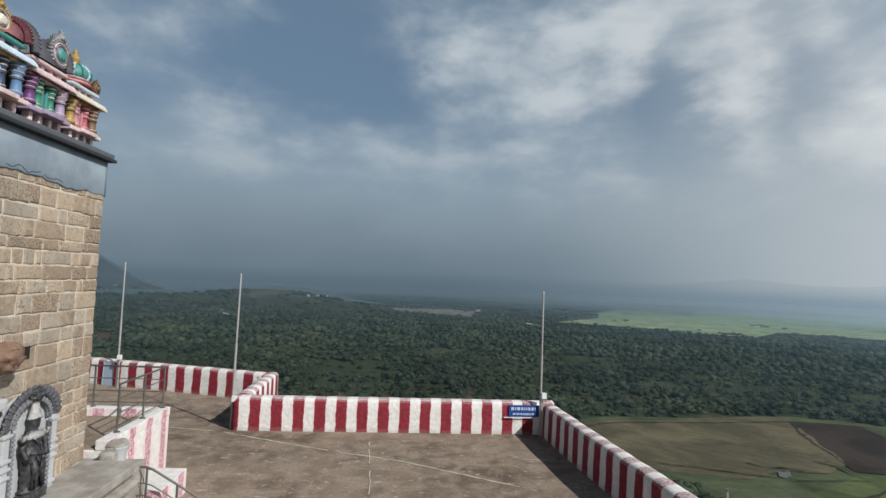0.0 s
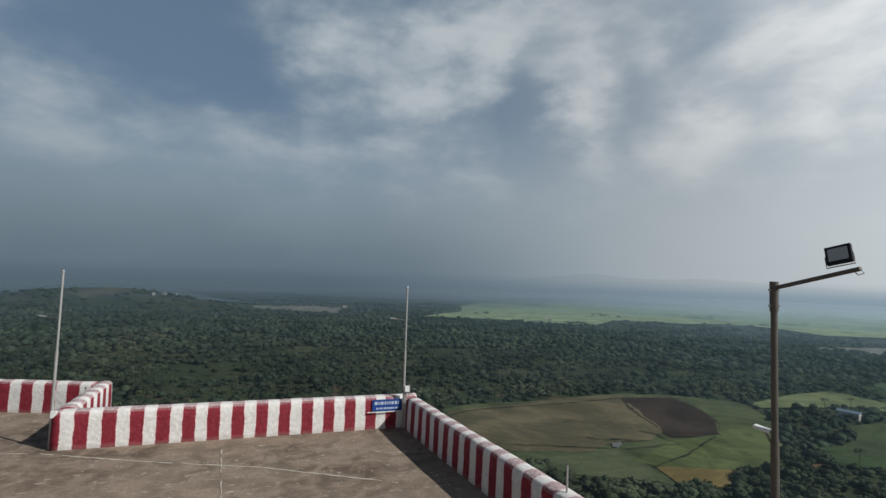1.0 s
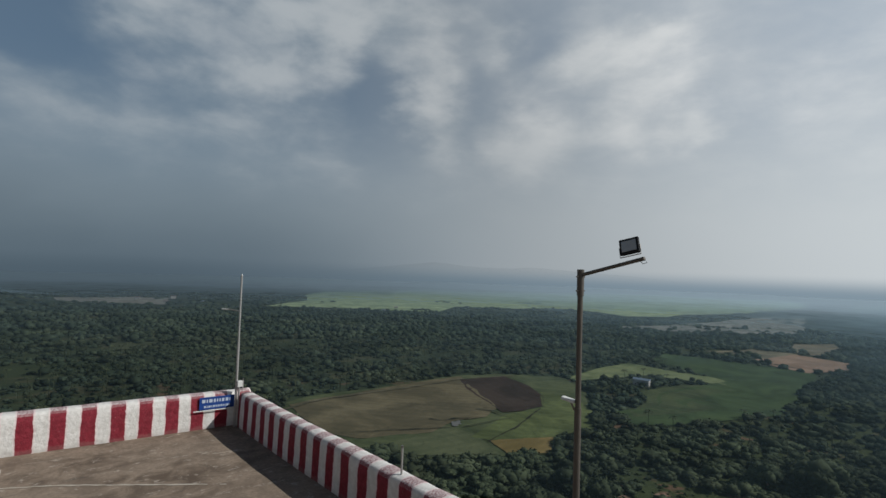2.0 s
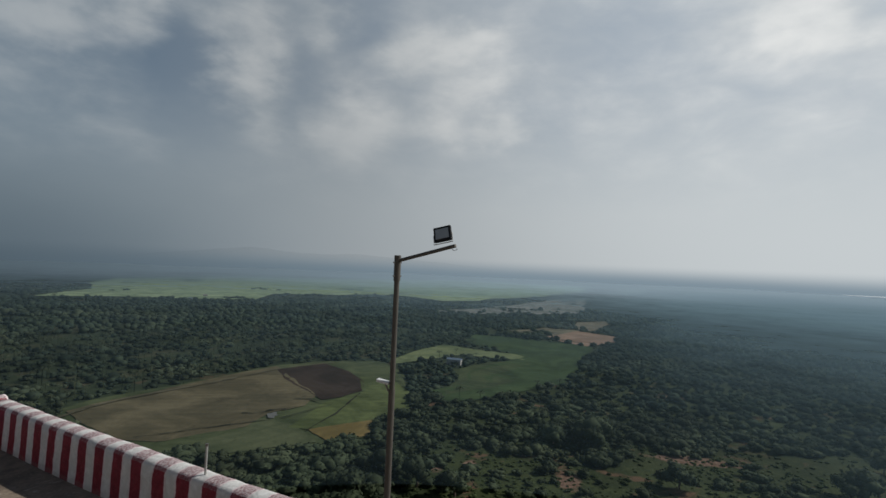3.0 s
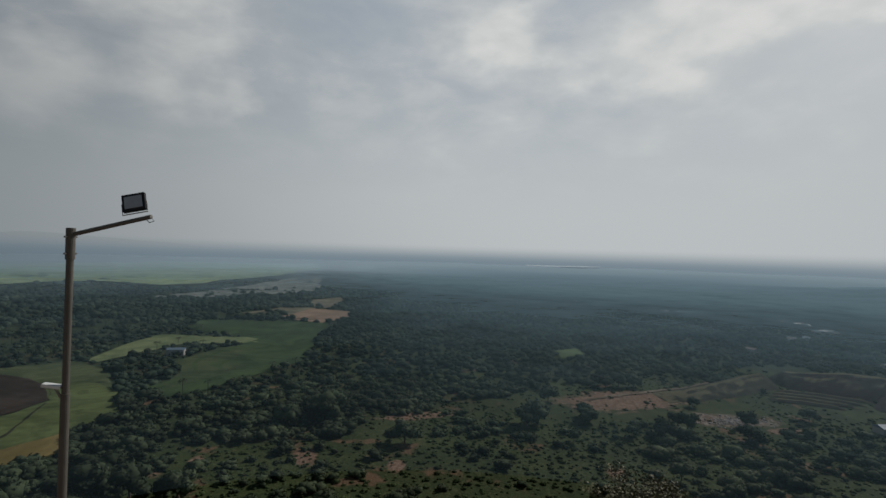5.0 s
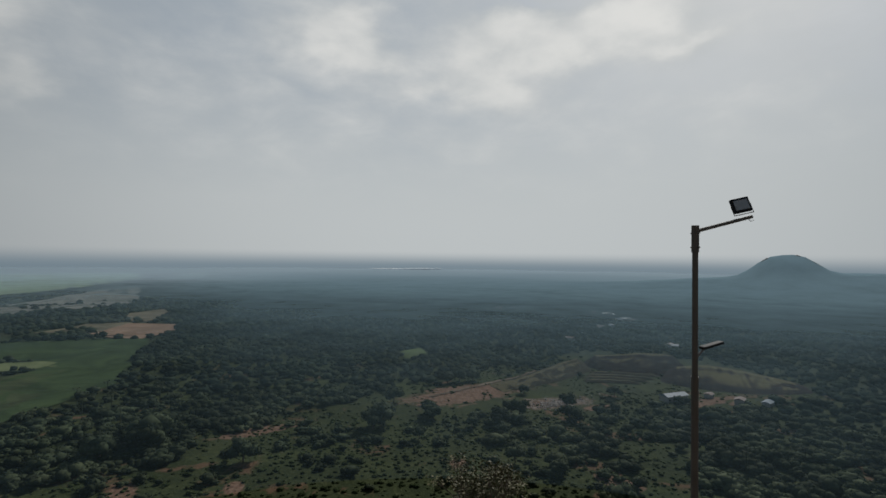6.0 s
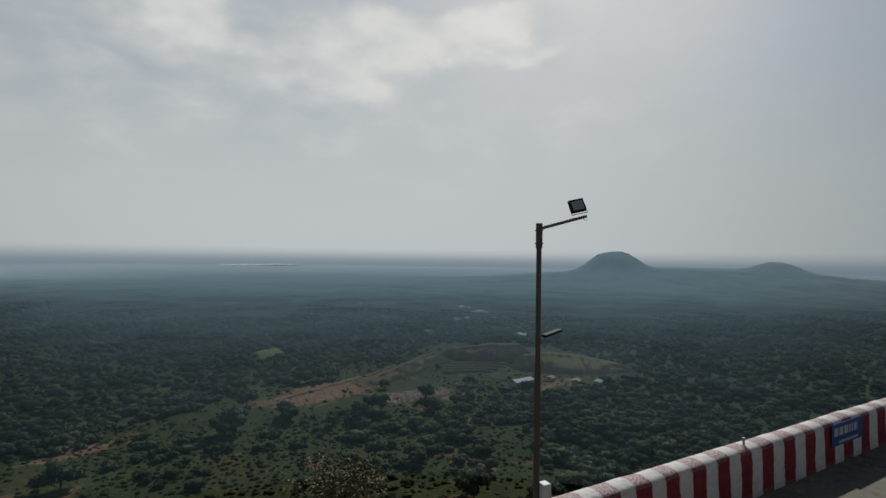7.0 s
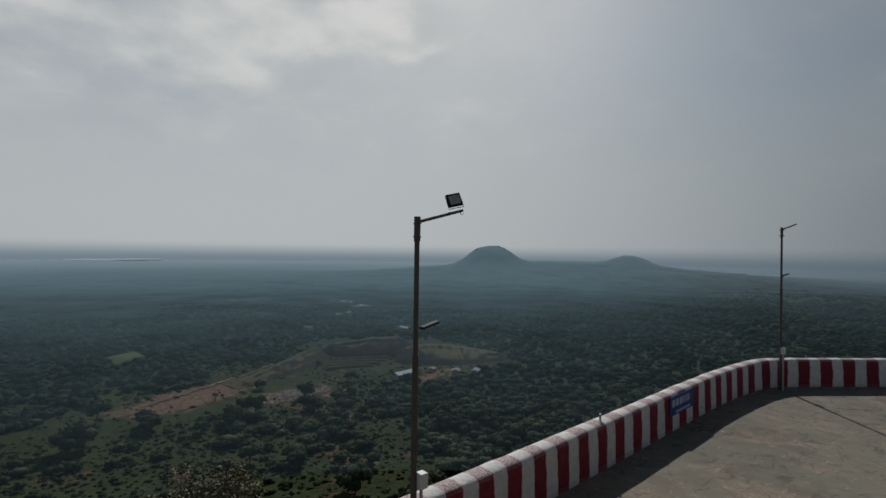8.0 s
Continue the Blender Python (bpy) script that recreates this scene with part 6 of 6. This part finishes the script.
    part("back_slab", box(0.0, 0.05, -0.46, 0.46, 0.0, 1.05, 0.012), NICHE_GREY, top, "pale grey slab")
    bm = bmesh.new()
    rim = [bm.verts.new((0.0, 0.46 * math.cos(math.pi * k / 20), 1.03 + 0.31 * math.sin(math.pi * k / 20))) for k in range(21)]
    f = bm.faces.new(rim)
    up = bmesh.ops.extrude_face_region(bm, geom=[f])["geom"]
    bmesh.ops.translate(bm, verts=[v for v in up if isinstance(v, bmesh.types.BMVert)], vec=(0.045, 0, 0))
    bmesh.ops.recalc_face_normals(bm, faces=bm.faces)
    part("arch_back", bm, NICHE_GREY, top)
    for s in (-1, 1):
        pil = part("pilaster", box(0.05, 0.13, s * 0.43 - 0.055, s * 0.43 + 0.055, 0.0, 0.98, 0.012), NICHE_GREY, top)
        for z in (0.06, 0.40, 0.50, 0.60, 0.90):
            part("band", box(0.05, 0.15, s * 0.43 - 0.075, s * 0.43 + 0.075, z, z + 0.04, 0.008), NICHE_GREY, pil)
        chain = bmesh.new()
        for k in range(16):
            bmesh.ops.create_icosphere(chain, subdivisions=1, radius=0.032, matrix=Matrix.Translation((0.13, s * 0.335, 0.04 + k * 0.058)))
        part("bead_chain", chain, CARVED_GREY, top)
    for radius, r, bump_r, mat, name in ((0.335, 0.030, 0.024, CARVED_GREY, "inner_arch"), (0.435, 0.042, 0.040, ARCH_GREY, "outer_arch")):
        pts = [(0.10, radius * math.cos(math.pi * k / 24), 0.98 + radius * 0.86 * math.sin(math.pi * k / 24)) for k in range(25)]
        bm = pipe(pts, r, 8)
        for k in range(34):
            a = math.pi * (k + 0.5) / 34
            q = radius + 0.045 if name == "outer_arch" else radius
            m = Matrix.Translation((0.135, q * math.cos(a), 0.98 + 0.86 * q * math.sin(a))) @ pose(0, 0, 0, math.degrees(a), 0, 0) @ Matrix.Diagonal((0.7, 1.5, 0.8, 1))
            bmesh.ops.create_icosphere(bm, subdivisions=1, radius=bump_r * (0.8 + 0.4 * (k % 2)), matrix=m)
        part(name, bm, mat, top, "dark scrolled arch" if name == "outer_arch" else "")
    key = bmesh.new()
    bmesh.ops.create_icosphere(key, subdivisions=3, radius=0.10, matrix=Matrix.Translation((0.15, 0, 1.345)) @ Matrix.Diagonal((0.7, 1.2, 0.9, 1)))
    for v in key.verts:
        v.co += noise.noise_vector(v.co * 22) * 0.035
    part("crest", key, STATUE, top)
    part("cap_stone", box(-0.01, 0.16, -1.05, -0.50, 1.26, 1.40, 0.03), NICHE_GREY, top)
    # the figure in the niche: one plain carved shape
    prof = [(0.16, 0.0), (0.16, 0.04)]
    for k in range(9):
        prof += [(0.125 + 0.012 * (k % 2) + 0.002 * k, 0.05 + 0.047 * k)]
    prof += [(0.165, 0.47), (0.160, 0.51), (0.115, 0.54), (0.10, 0.585), (0.125, 0.64), (0.165, 0.69), (0.155, 0.725), (0.075, 0.75), (0.055, 0.77),
             (0.080, 0.80), (0.092, 0.85), (0.085, 0.895), (0.105, 0.905), (0.105, 0.925)]
    for k in range(6):
        prof += [(0.092 - 0.008 * k, 0.935 + 0.03 * k), (0.099 - 0.008 * k, 0.95 + 0.03 * k)]
    prof += [(0.03, 1.125), (0.005, 1.13)]
    fig = lathe(prof, 20)
    for v in fig.verts:
        v.co.x *= 0.62
    for s in (-1, 1):
        pipe([(0, s * 0.14, 0.72), (0.02, s * 0.20, 0.58), (0.05, s * 0.19, 0.46), (0.08, s * 0.16, 0.42)], 0.035, 8, fig)
        pipe([(0, s * 0.13, 0.70), (0.03, s * 0.22, 0.66), (0.06, s * 0.20, 0.80)], 0.030, 8, fig)
        pipe([(0.03, s * 0.05, 0.45), (0.09, s * 0.075, 0.30), (0.085, s * 0.08, 0.05)], 0.04, 8, fig)
        bmesh.ops.create_icosphere(fig, subdivisions=2, radius=0.05, matrix=Matrix.Translation((0.0, s * 0.155, 0.70)))
    pipe([(0.085, -0.12, 0.70), (0.10, -0.02, 0.60), (0.105, 0.05, 0.46), (0.115, 0.0, 0.32), (0.105, -0.06, 0.46)], 0.010, 6, fig)
    pipe([(0.05, -0.09, 0.74), (0.085, 0.0, 0.68), (0.05, 0.09, 0.74)], 0.014, 6, fig)
    pipe([(0.07, -0.13, 0.50), (0.115, 0.0, 0.47), (0.07, 0.13, 0.50)], 0.018, 6, fig)
    box(-0.06, 0.10, -0.20, 0.20, -0.12, 0.0, 0.02, bm=fig)
    for v in fig.verts:
        v.co += noise.noise_vector(v.co * 14) * 0.008
    ob = new("statue", finish("statue", fig, STATUE, True))
    ob.matrix_world = Matrix.Translation((FACE + 0.16, centre, BASE + 0.12))
    tagged(ob, "black carved stone statue standing in the niche", "statue")


temple_body()
water_spout()
niche()


def roof_shrine(place, w, d, h, c, kind_of, label):
    """A painted miniature shrine of the parapet: stub feet, base slab, pilasters, niche, eave, neck and a dome or barrel roof. It faces +x."""
    top = thing("roof_shrine", Matrix.Translation(place), label, "roof shrine", "painted roof shrines on the coping")
    P = PASTEL
    for k in range(4):
        y = -w / 2 + w * (k + 0.5) / 4
        part("foot", box(-0.05, 0.05, y - 0.03, y + 0.03, 0.0, 0.12, 0.008), P["palepink"], top)
    # dark block paints deep shade into the gaps behind the pilasters
    part("inner_block", box(-d, -0.13, -w / 2 + 0.04, w / 2 - 0.04, 0.0, h * 0.56), P["charcoal"], top)
    part("base_slab", box(-d, 0.12, -w / 2 - 0.03, w / 2 + 0.03, 0.12, 0.18, 0.015), P[c["base"]], top)
    part("base_bay", box(0.121, 0.17, -w * 0.27, w * 0.27, 0.125, 0.185, 0.012), P[c["base"]], top)
    part("base_moulding", box(-d, 0.07, -w / 2, w / 2, 0.181, 0.215, 0.01), P[c["trim"]], top)
    z0, z1 = 0.217, h * 0.50
    for k, y in enumerate((-w / 2 + 0.07, -w / 6, w / 6, w / 2 - 0.07)):
        r = 0.060 if k in (0, 3) else 0.046
        t = z1 - z0
        prof = [(r * 1.25, 0), (r * 1.25, 0.03), (r, 0.05), (r * 0.92, t * 0.52), (r * 1.08, t * 0.55), (r * 0.90, t * 0.60), (r * 0.90, t * 0.64),
                (r * 1.25, t * 0.70), (r * 1.25, t * 0.74), (r * 0.95, t * 0.78), (r * 1.42, t * 0.86), (r * 1.42, t * 0.90), (r * 1.1, t * 0.93), (r * 1.55, t * 0.97), (r * 1.55, t)]
        col = part("pilaster", lathe(prof, 14, at=(0.02 if k in (0, 3) else 0.0, y, z0)), P[c["pillars"][k]], top, "", True)
        for zz, rr, tone in ((0.10, 1.15, "cream"), (0.48, 1.05, "charcoal"), (0.56, 1.1, "cream"), (0.725, 1.26, "cream"), (0.76, 1.0, "charcoal"), (0.885, 1.43, "cream")):
            part("ring", lathe([(r * rr, 0), (r * (rr + 0.12), 0.006), (r * rr, 0.012)], 14, at=(0.02 if k in (0, 3) else 0.0, y, z0 + (z1 - z0) * zz)), P[tone], col)
    if c.get("disc"):
        bm = bmesh.new()
        bmesh.ops.create_cone(bm, cap_ends=True, segments=28, radius1=w * 0.17, radius2=w * 0.15, depth=0.04, matrix=Matrix.Translation((0.0, 0, (z0 + z1) / 2)) @ pose(0, 0, 0, 0, 90, 0))
        disc = part("disc_panel", bm, P["paleblue"], top, "pale blue medallion")
        part("disc_relief", lathe([(w * 0.07, 0.0), (w * 0.11, 0.012), (w * 0.05, 0.03), (w * 0.02, 0.034)], 16), P["blue"], disc).matrix_basis = \
            Matrix.Translation((0.02, 0, (z0 + z1) / 2)) @ pose(0, 0, 0, 0, 90, 0)
    else:
        part("niche_panel", box(-0.05, -0.02, -w / 6 + 0.05, w / 6 - 0.05, z0, z1 - 0.05, 0.01), P[c["niche"]], top)
        for s in (-1, 1):
            part("drape", box(-0.02, 0.02, s * w * 0.06 - 0.022, s * w * 0.06 + 0.022, z0, z1 - 0.08, 0.015), P[c["drape"]], top)
    part("lintel", box(-d, 0.06, -w / 2, w / 2, z1, z1 + 0.035, 0.008), P[c["trim"]], top)
    part("lintel_line", box(-d, 0.075, -w / 2 - 0.01, w / 2 + 0.01, z1 + 0.036, z1 + 0.055, 0.006), P["gold" if c.get("disc") else "maroon"], top)
    eave = bmesh.new()
    ze = z1 + 0.056
    prof = [(0.0, ze), (0.15, ze - 0.03), (0.15, ze), (0.11, ze + 0.055), (0.03, ze + 0.085), (0.0, ze + 0.088)]
    rings = []
    for o, z in prof:
        rings.append([eave.verts.new((x, y, z)) for x, y in ((o, -w / 2 - o * 0.55), (o, w / 2 + o * 0.55), (-d, w / 2 + o * 0.55), (-d, -w / 2 - o * 0.55))])
    for p, q in zip(rings, rings[1:]):
        for k in range(4):
            eave.faces.new((p[k], p[(k + 1) % 4], q[(k + 1) % 4], q[k]))
    eave.faces.new(rings[-1])
    bmesh.ops.recalc_face_normals(eave, faces=eave.faces)
    part("eave", eave, P[c["eave"]], top)
    for k in range(7):
        y = -w / 2 + w * (k + 0.5) / 7
        part("eave_tooth", box(0.128, 0.150, y - 0.014, y + 0.014, ze - 0.036, ze - 0.014, 0.006), P[c["eave"]], top)
    zn = ze + 0.089
    part("neck", box(-d + 0.04, -0.03, -w / 2 + 0.07, w / 2 - 0.07, zn, zn + 0.065), P["navy"], top)
    for k in range(4):
        y = -w / 2 + 0.11 + (w - 0.22) * k / 3
        part("neck_stub", box(-0.03, 0.02, y - 0.03, y + 0.03, zn, zn + 0.065, 0.008), P["palepink"], top)
    part("upper_slab", box(-d, 0.07, -w / 2 + 0.01, w / 2 - 0.01, zn + 0.066, zn + 0.105, 0.012), P[c["upper"]], top)
    part("upper_line", box(-d, 0.045, -w / 2 + 0.03, w / 2 - 0.03, zn + 0.106, zn + 0.130, 0.008), P[c["line"]], top)
    zr = zn + 0.131
    if kind_of == "dome":
        r, fx = w * 0.30, -0.14
        for k in range(4):
            part("tier", lathe([(r * (1.20 - 0.05 * k), 0), (r * (1.26 - 0.05 * k), 0.012), (r * (1.18 - 0.05 * k), 0.026)], 20, at=(fx, 0.02, zr + 0.026 * k)), P[("rose", "cream", "rose", "palepink")[k]], top)
        zd = zr + 0.10
        dome = part("dome", lathe([(r * 0.95, 0.0), (r * 1.10, 0.05), (r * 1.06, 0.12), (r * 0.80, 0.19), (r * 0.40, 0.225), (0.02, 0.235)], 20, at=(fx, 0.02, zd)), P["teal"], top, "green ribbed dome", True)
        for k in range(12):
            a = k * math.tau / 12
            part("rib", pipe([(fx + r * q * math.cos(a), 0.02 + r * q * math.sin(a), zd + z) for q, z in ((0.97, 0.005), (1.12, 0.055), (1.08, 0.125), (0.80, 0.195), (0.4, 0.23))], 0.015, 5), P["green" if k % 2 else "paleblue"], dome)
        part("finial", lathe([(0.07, 0), (0.045, 0.02), (0.065, 0.06), (0.07, 0.10), (0.04, 0.14), (0.025, 0.16), (0.035, 0.18), (0.006, 0.25)], 12, at=(fx, 0.02, zd + 0.225)), P["gold"], top, "gold finial", True)
        arch_y, arch_r, arch_z, arch_c = w * 0.40, w * 0.125, zr + 0.02, ("brown", "gold", "brown")
    else:
        bm = bmesh.new()
        n = 14
        rings = []
        for y in (-w * 0.44, w * 0.44):
            rings.append([bm.verts.new((-d / 2 + d * 0.62 * math.cos(math.pi * k / n), y, zr + (0.29 if c.get("disc") else 0.37) * math.sin(math.pi * k / n) ** 0.8)) for k in range(n + 1)])
        for k in range(n):
            bm.faces.new((rings[0][k], rings[0][k + 1], rings[1][k + 1], rings[1][k]))
        bm.faces.new(rings[0]), bm.faces.new(rings[1][::-1])
        bmesh.ops.recalc_face_normals(bm, faces=bm.faces)
        barrel = part("barrel_roof", bm, P[c["roof"]], top, "", True)
        for s in (-1, 1):
            bm = pipe([(-d / 2 + d * 0.66 * math.cos(math.pi * k / n), s * w * 0.45, zr + (0.31 if c.get("disc") else 0.40) * math.sin(math.pi * k / n) ** 0.8) for k in range(n + 1)], 0.05, 8)
            for k in range(2 * n + 1):
                a = math.pi * k / (2 * n)
                bmesh.ops.create_icosphere(bm, subdivisions=1, radius=0.022, matrix=Matrix.Translation((-d / 2 + d * 0.74 * math.cos(a), s * w * 0.45, zr + (0.35 if c.get("disc") else 0.45) * math.sin(a) ** 0.8)))
            part("rolled_gable", bm, P[c["gable"]], barrel)
        arch_y, arch_r, arch_z, arch_c = (w * 0.0, w * 0.17, zr + 0.02, c["arch"]) if c.get("disc") else (w * 0.24, w * 0.26, zr + 0.09, c["arch"])
    # the horseshoe medallion in front of the roof
    bm = bmesh.new()
    bmesh.ops.create_cone(bm, cap_ends=True, segments=24, radius1=arch_r, radius2=arch_r * 0.94, depth=0.06, matrix=Matrix.Translation((0.03, arch_y, arch_z + arch_r * 0.6)) @ pose(0, 0, 0, 0, 90, 0))
    arch = part("medallion", bm, P[arch_c[1]], top)
    beads = bmesh.new()
    for k in range(19):
        a = math.radians(-40 + 260 * k / 18)
        bmesh.ops.create_icosphere(beads, subdivisions=1, radius=arch_r * 0.15, matrix=Matrix.Translation((0.05, arch_y + arch_r * math.cos(a), arch_z + arch_r * 0.6 + arch_r * 1.05 * math.sin(a))))
    part("medallion_beads", beads, P[arch_c[0]], arch)
    part("medallion_ring", lathe([(arch_r * 0.30, 0), (arch_r * 0.46, 0.02), (arch_r * 0.32, 0.045), (arch_r * 0.15, 0.05)], 18), P[arch_c[2]], arch).matrix_basis = \
        Matrix.Translation((0.055, arch_y, arch_z + arch_r * 0.55)) @ pose(0, 0, 0, 0, 90, 0)
    spikes = bmesh.new()
    for k in range(22):
        a = math.radians(-35 + 250 * k / 21)
        c0 = Vector((0.03, arch_y + arch_r * 1.08 * math.cos(a), arch_z + arch_r * 0.6 + arch_r * 1.12 * math.sin(a)))
        c1 = Vector((0.05, arch_y + arch_r * 1.42 * math.cos(a), arch_z + arch_r * 0.6 + arch_r * 1.46 * math.sin(a)))
        tube(c0, c1, arch_r * 0.11, arch_r * 0.03, 6, spikes)
    part("leaf_fringe", spikes, P[arch_c[0]], arch)
    for k, (q, tone) in enumerate(((0.92, arch_c[0]), (0.76, "palepink" if kind_of != "dome" else "gold"), (0.60, "grey"), (0.30, "gold"))):
        ring = pipe([(0.065, arch_y + arch_r * q * math.cos(j * math.tau / 20), arch_z + arch_r * 0.6 + arch_r * q * math.sin(j * math.tau / 20)) for j in range(21)], arch_r * 0.055, 6)
        part("relief_ring", ring, P[tone], arch)
    crest = bmesh.new()
    for k, (dy, dz, s) in enumerate(((0, 1.78, 0.36), (0.25, 1.62, 0.22), (-0.25, 1.62, 0.22), (0, 2.12, 0.22), (0.12, 2.28, 0.10), (-0.12, 2.28, 0.10))):
        bmesh.ops.create_icosphere(crest, subdivisions=1, radius=arch_r * s, matrix=Matrix.Translation((0.04, arch_y + dy * arch_r, arch_z + dz * arch_r)))
    for v in crest.verts:
        v.co += noise.noise_vector(v.co * 17) * 0.02
    part("crest", crest, P[arch_c[0]], arch)
    return top


roof_shrine((-4.70, 7.76, 6.08), 0.66, 0.55, 1.14, dict(base="palepink", trim="gold", pillars=("gold", "pink", "rose", "brown"), niche="maroon", drape="pink",
            eave="cream", upper="paleblue", line="rose"), "dome", "painted corner roof shrine with green dome and gold finial")
roof_shrine((-4.66, 6.93, 6.08), 0.72, 0.55, 1.14, dict(base="lilac", trim="palepink", pillars=("purple", "green", "green", "lilac"), niche="maroon", drape="teal",
            eave="palepink", upper="palepink", line="navy", roof="charcoal", gable="charcoal", arch=("grey", "lilac", "teal")), "barrel",
            "painted roof shrine with purple and green pilasters, grey barrel roof")
roof_shrine((-4.62, 6.00, 6.08), 0.86, 0.6, 1.20, dict(base="palepink", trim="yellow", pillars=("yellow", "navy", "navy", "blue"), disc=True,
            eave="paleblue", upper="teal", line="green", roof="pink", gable="maroon", arch=("gold", "yellow", "cream")), "barrel",
            "painted roof shrine with blue medallion and pink barrel roof")


# ---------------------------------------------------------------- buildings on the plain
HOUSE_WALL = material("limewashed_house", lambda n, at: n.mix(n.noise(at, 0.6, 4.0), (0.28, 0.268, 0.25), (0.43, 0.415, 0.39)), 0.2, 3.0, 0.85, far=True)
HOUSE_ROOF = material("tile_roof", lambda n, at: n.mix(n.noise(at, 0.8, 4.0), (0.16, 0.09, 0.07), (0.34, 0.30, 0.28)), 0.3, 2.0, 0.85, far=True)
SHEET_ROOF = material("pale_sheet_roof", lambda n, at: n.mix(n.noise(at, 0.3, 4.0), (0.11, 0.15, 0.20), (0.18, 0.23, 0.28)), 0.2, 2.0, 0.6, far=True)
# near-black panels on the walls paint the shade inside doors and windows
OPENING_SHADE = material("opening_shade", lambda n, at: (0.03, 0.03, 0.035), 0.0, 1.0, 0.6, far=True)


def house(x, y, w, d, h, turn, roof_mat, label, name="house", category="house"):
    z = float(land(np.array([x]), np.array([y]))[0])
    top = thing(name, Matrix.Translation((x, y, z - 0.3)) @ pose(0, 0, 0, 0, 0, turn), label, category, "houses on the plain" if name == "house" else "")
    wall = part("wall", box(-w / 2, w / 2, -d / 2, d / 2, 0, h), HOUSE_WALL, top)
    for s in (-1, 1):
        for k in range(max(2, int(w / 4))):
            u = -w / 2 + w * (k + 0.5) / max(2, int(w / 4))
            part("opening", box(u - 0.6, u + 0.6, s * d / 2 - 0.06, s * d / 2 + 0.06, 0.9, 2.2), OPENING_SHADE, wall)
    bm = bmesh.new()
    a = [bm.verts.new(p) for p in ((-w / 2 - 0.5, -d / 2 - 0.6, h), (w / 2 + 0.5, -d / 2 - 0.6, h), (w / 2 + 0.5, d / 2 + 0.6, h), (-w / 2 - 0.5, d / 2 + 0.6, h),
                                   (-w / 2 - 0.5, 0, h + d * 0.22), (w / 2 + 0.5, 0, h + d * 0.22))]
    for f in ((0, 1, 5, 4), (2, 3, 4, 5), (0, 4, 3), (1, 2, 5), (0, 3, 2, 1)):
        bm.faces.new([a[k] for k in f])
    part("roof", bm, roof_mat, top)


house(346, -250, 20, 8, 4.0, -80, SHEET_ROOF, "long shed with a pale blue sheet roof", "shed", "shed")
house(1379, -1390, 9, 7, 5.0, 30, HOUSE_ROOF, "tiny shrine house on the rocky hilltop")
house(324, -288, 8, 6, 4.5, -50, HOUSE_ROOF, "small cream house beside the long shed")
house(320, -308, 11, 5, 3.0, -60, SHEET_ROOF, "low house with a pale sheet roof by the yard")
house(346, -280, 6, 5, 3.0, -60, HOUSE_ROOF, "small limewashed house behind the shed")
g = random.Random(3)
for cx, cy, count, spread in VILLAGE + [(455, 292, 1, 2), (-215, 1460, 3, 40), (250, 1620, 6, 90), (700, 1180, 2, 60)]:
    for k in range(count):
        house(cx + g.uniform(-spread, spread), cy + g.uniform(-spread, spread), g.uniform(9, 16), g.uniform(6, 9), g.uniform(4, 7), g.uniform(0, 180),
              g.choice((HOUSE_ROOF, SHEET_ROOF)), "small limewashed house among trees on the plain")


# ---------------------------------------------------------------- floor bays, last
def floor_bays():
    xs, ys = [-15 + 3.15 * k for k in range(9)], [-31.5 + 3.3 * k for k in range(17)]
    for i, x in enumerate(xs):
        for j, y in enumerate(ys):
            x1, y1 = x + 3.15, y + 3.3
            if x1 <= FACE and y1 <= END - 0.5 and y > -9.0:
                continue
            poly = clipped(OUTLINE, x + 0.0006, x1 - 0.0006, y + 0.0006, y1 - 0.0006)
            area = 0.5 * abs(sum(a.x * b.y - b.x * a.y for a, b in zip(poly, poly[1:] + poly[:1]))) if poly else 0
            if area < 0.05:
                continue
            lift = 0.0012 * math.sin(i * 2.3 + j * 1.7)
            ob = new("floor_slab", finish("floor_slab", slab(bmesh.new(), poly, -0.05, lift), CONCRETE))
            ob.parent = floor


floor_bays()


def lime_line(points, width, label):
    """A hand-laid lime line over a crack: uneven, broken here and there."""
    bm = bmesh.new()
    pts = resample(points, 0.12)
    g = random.Random(len(pts))
    last = None
    for i, (p, s) in enumerate(pts):
        d = (pts[min(i + 1, len(pts) - 1)][0] - pts[max(i - 1, 0)][0]).normalized()
        side = Vector((-d.y, d.x, 0)) * width * g.uniform(0.35, 1.0)
        p = p + Vector((g.uniform(-0.012, 0.012), g.uniform(-0.012, 0.012), 0.0075))
        row = [bm.verts.new(p - side), bm.verts.new(p + Vector((0, 0, 0.006))), bm.verts.new(p + side)] if g.random() > 0.13 else None
        if row and last:
            bm.faces.new((last[0], last[1], row[1], row[0]))
            bm.faces.new((last[1], last[2], row[2], row[1]))
        last = row
    tagged(new("lime_line", finish("lime_line", bm, LIME)), label, "crack repair", kind="structure")


lime_line([(-4.4, 14.25, 0), (-2.2, 13.2, 0), (0.4, 12.15, 0), (2.1, 11.15, 0), (3.2, 10.5, 0)], 0.030, "thin pale lime line across the terrace floor")
lime_line([(-0.52, 13.6, 0), (-0.45, 12.4, 0), (-0.34, 10.9, 0), (-0.3, 8.9, 0)], 0.018, "pale worn lime joint in the terrace floor")
lime_line([(-9.5, 15.6, 0), (-6.8, 14.8, 0), (-4.4, 14.25, 0)], 0.018, "thin pale lime line towards the parapet corner")
lime_line([(5.26, -17.69, 0), (3.31, -19.1, 0), (1.08, -20.28, 0)], 0.02, "thin pale line in the terrace floor")
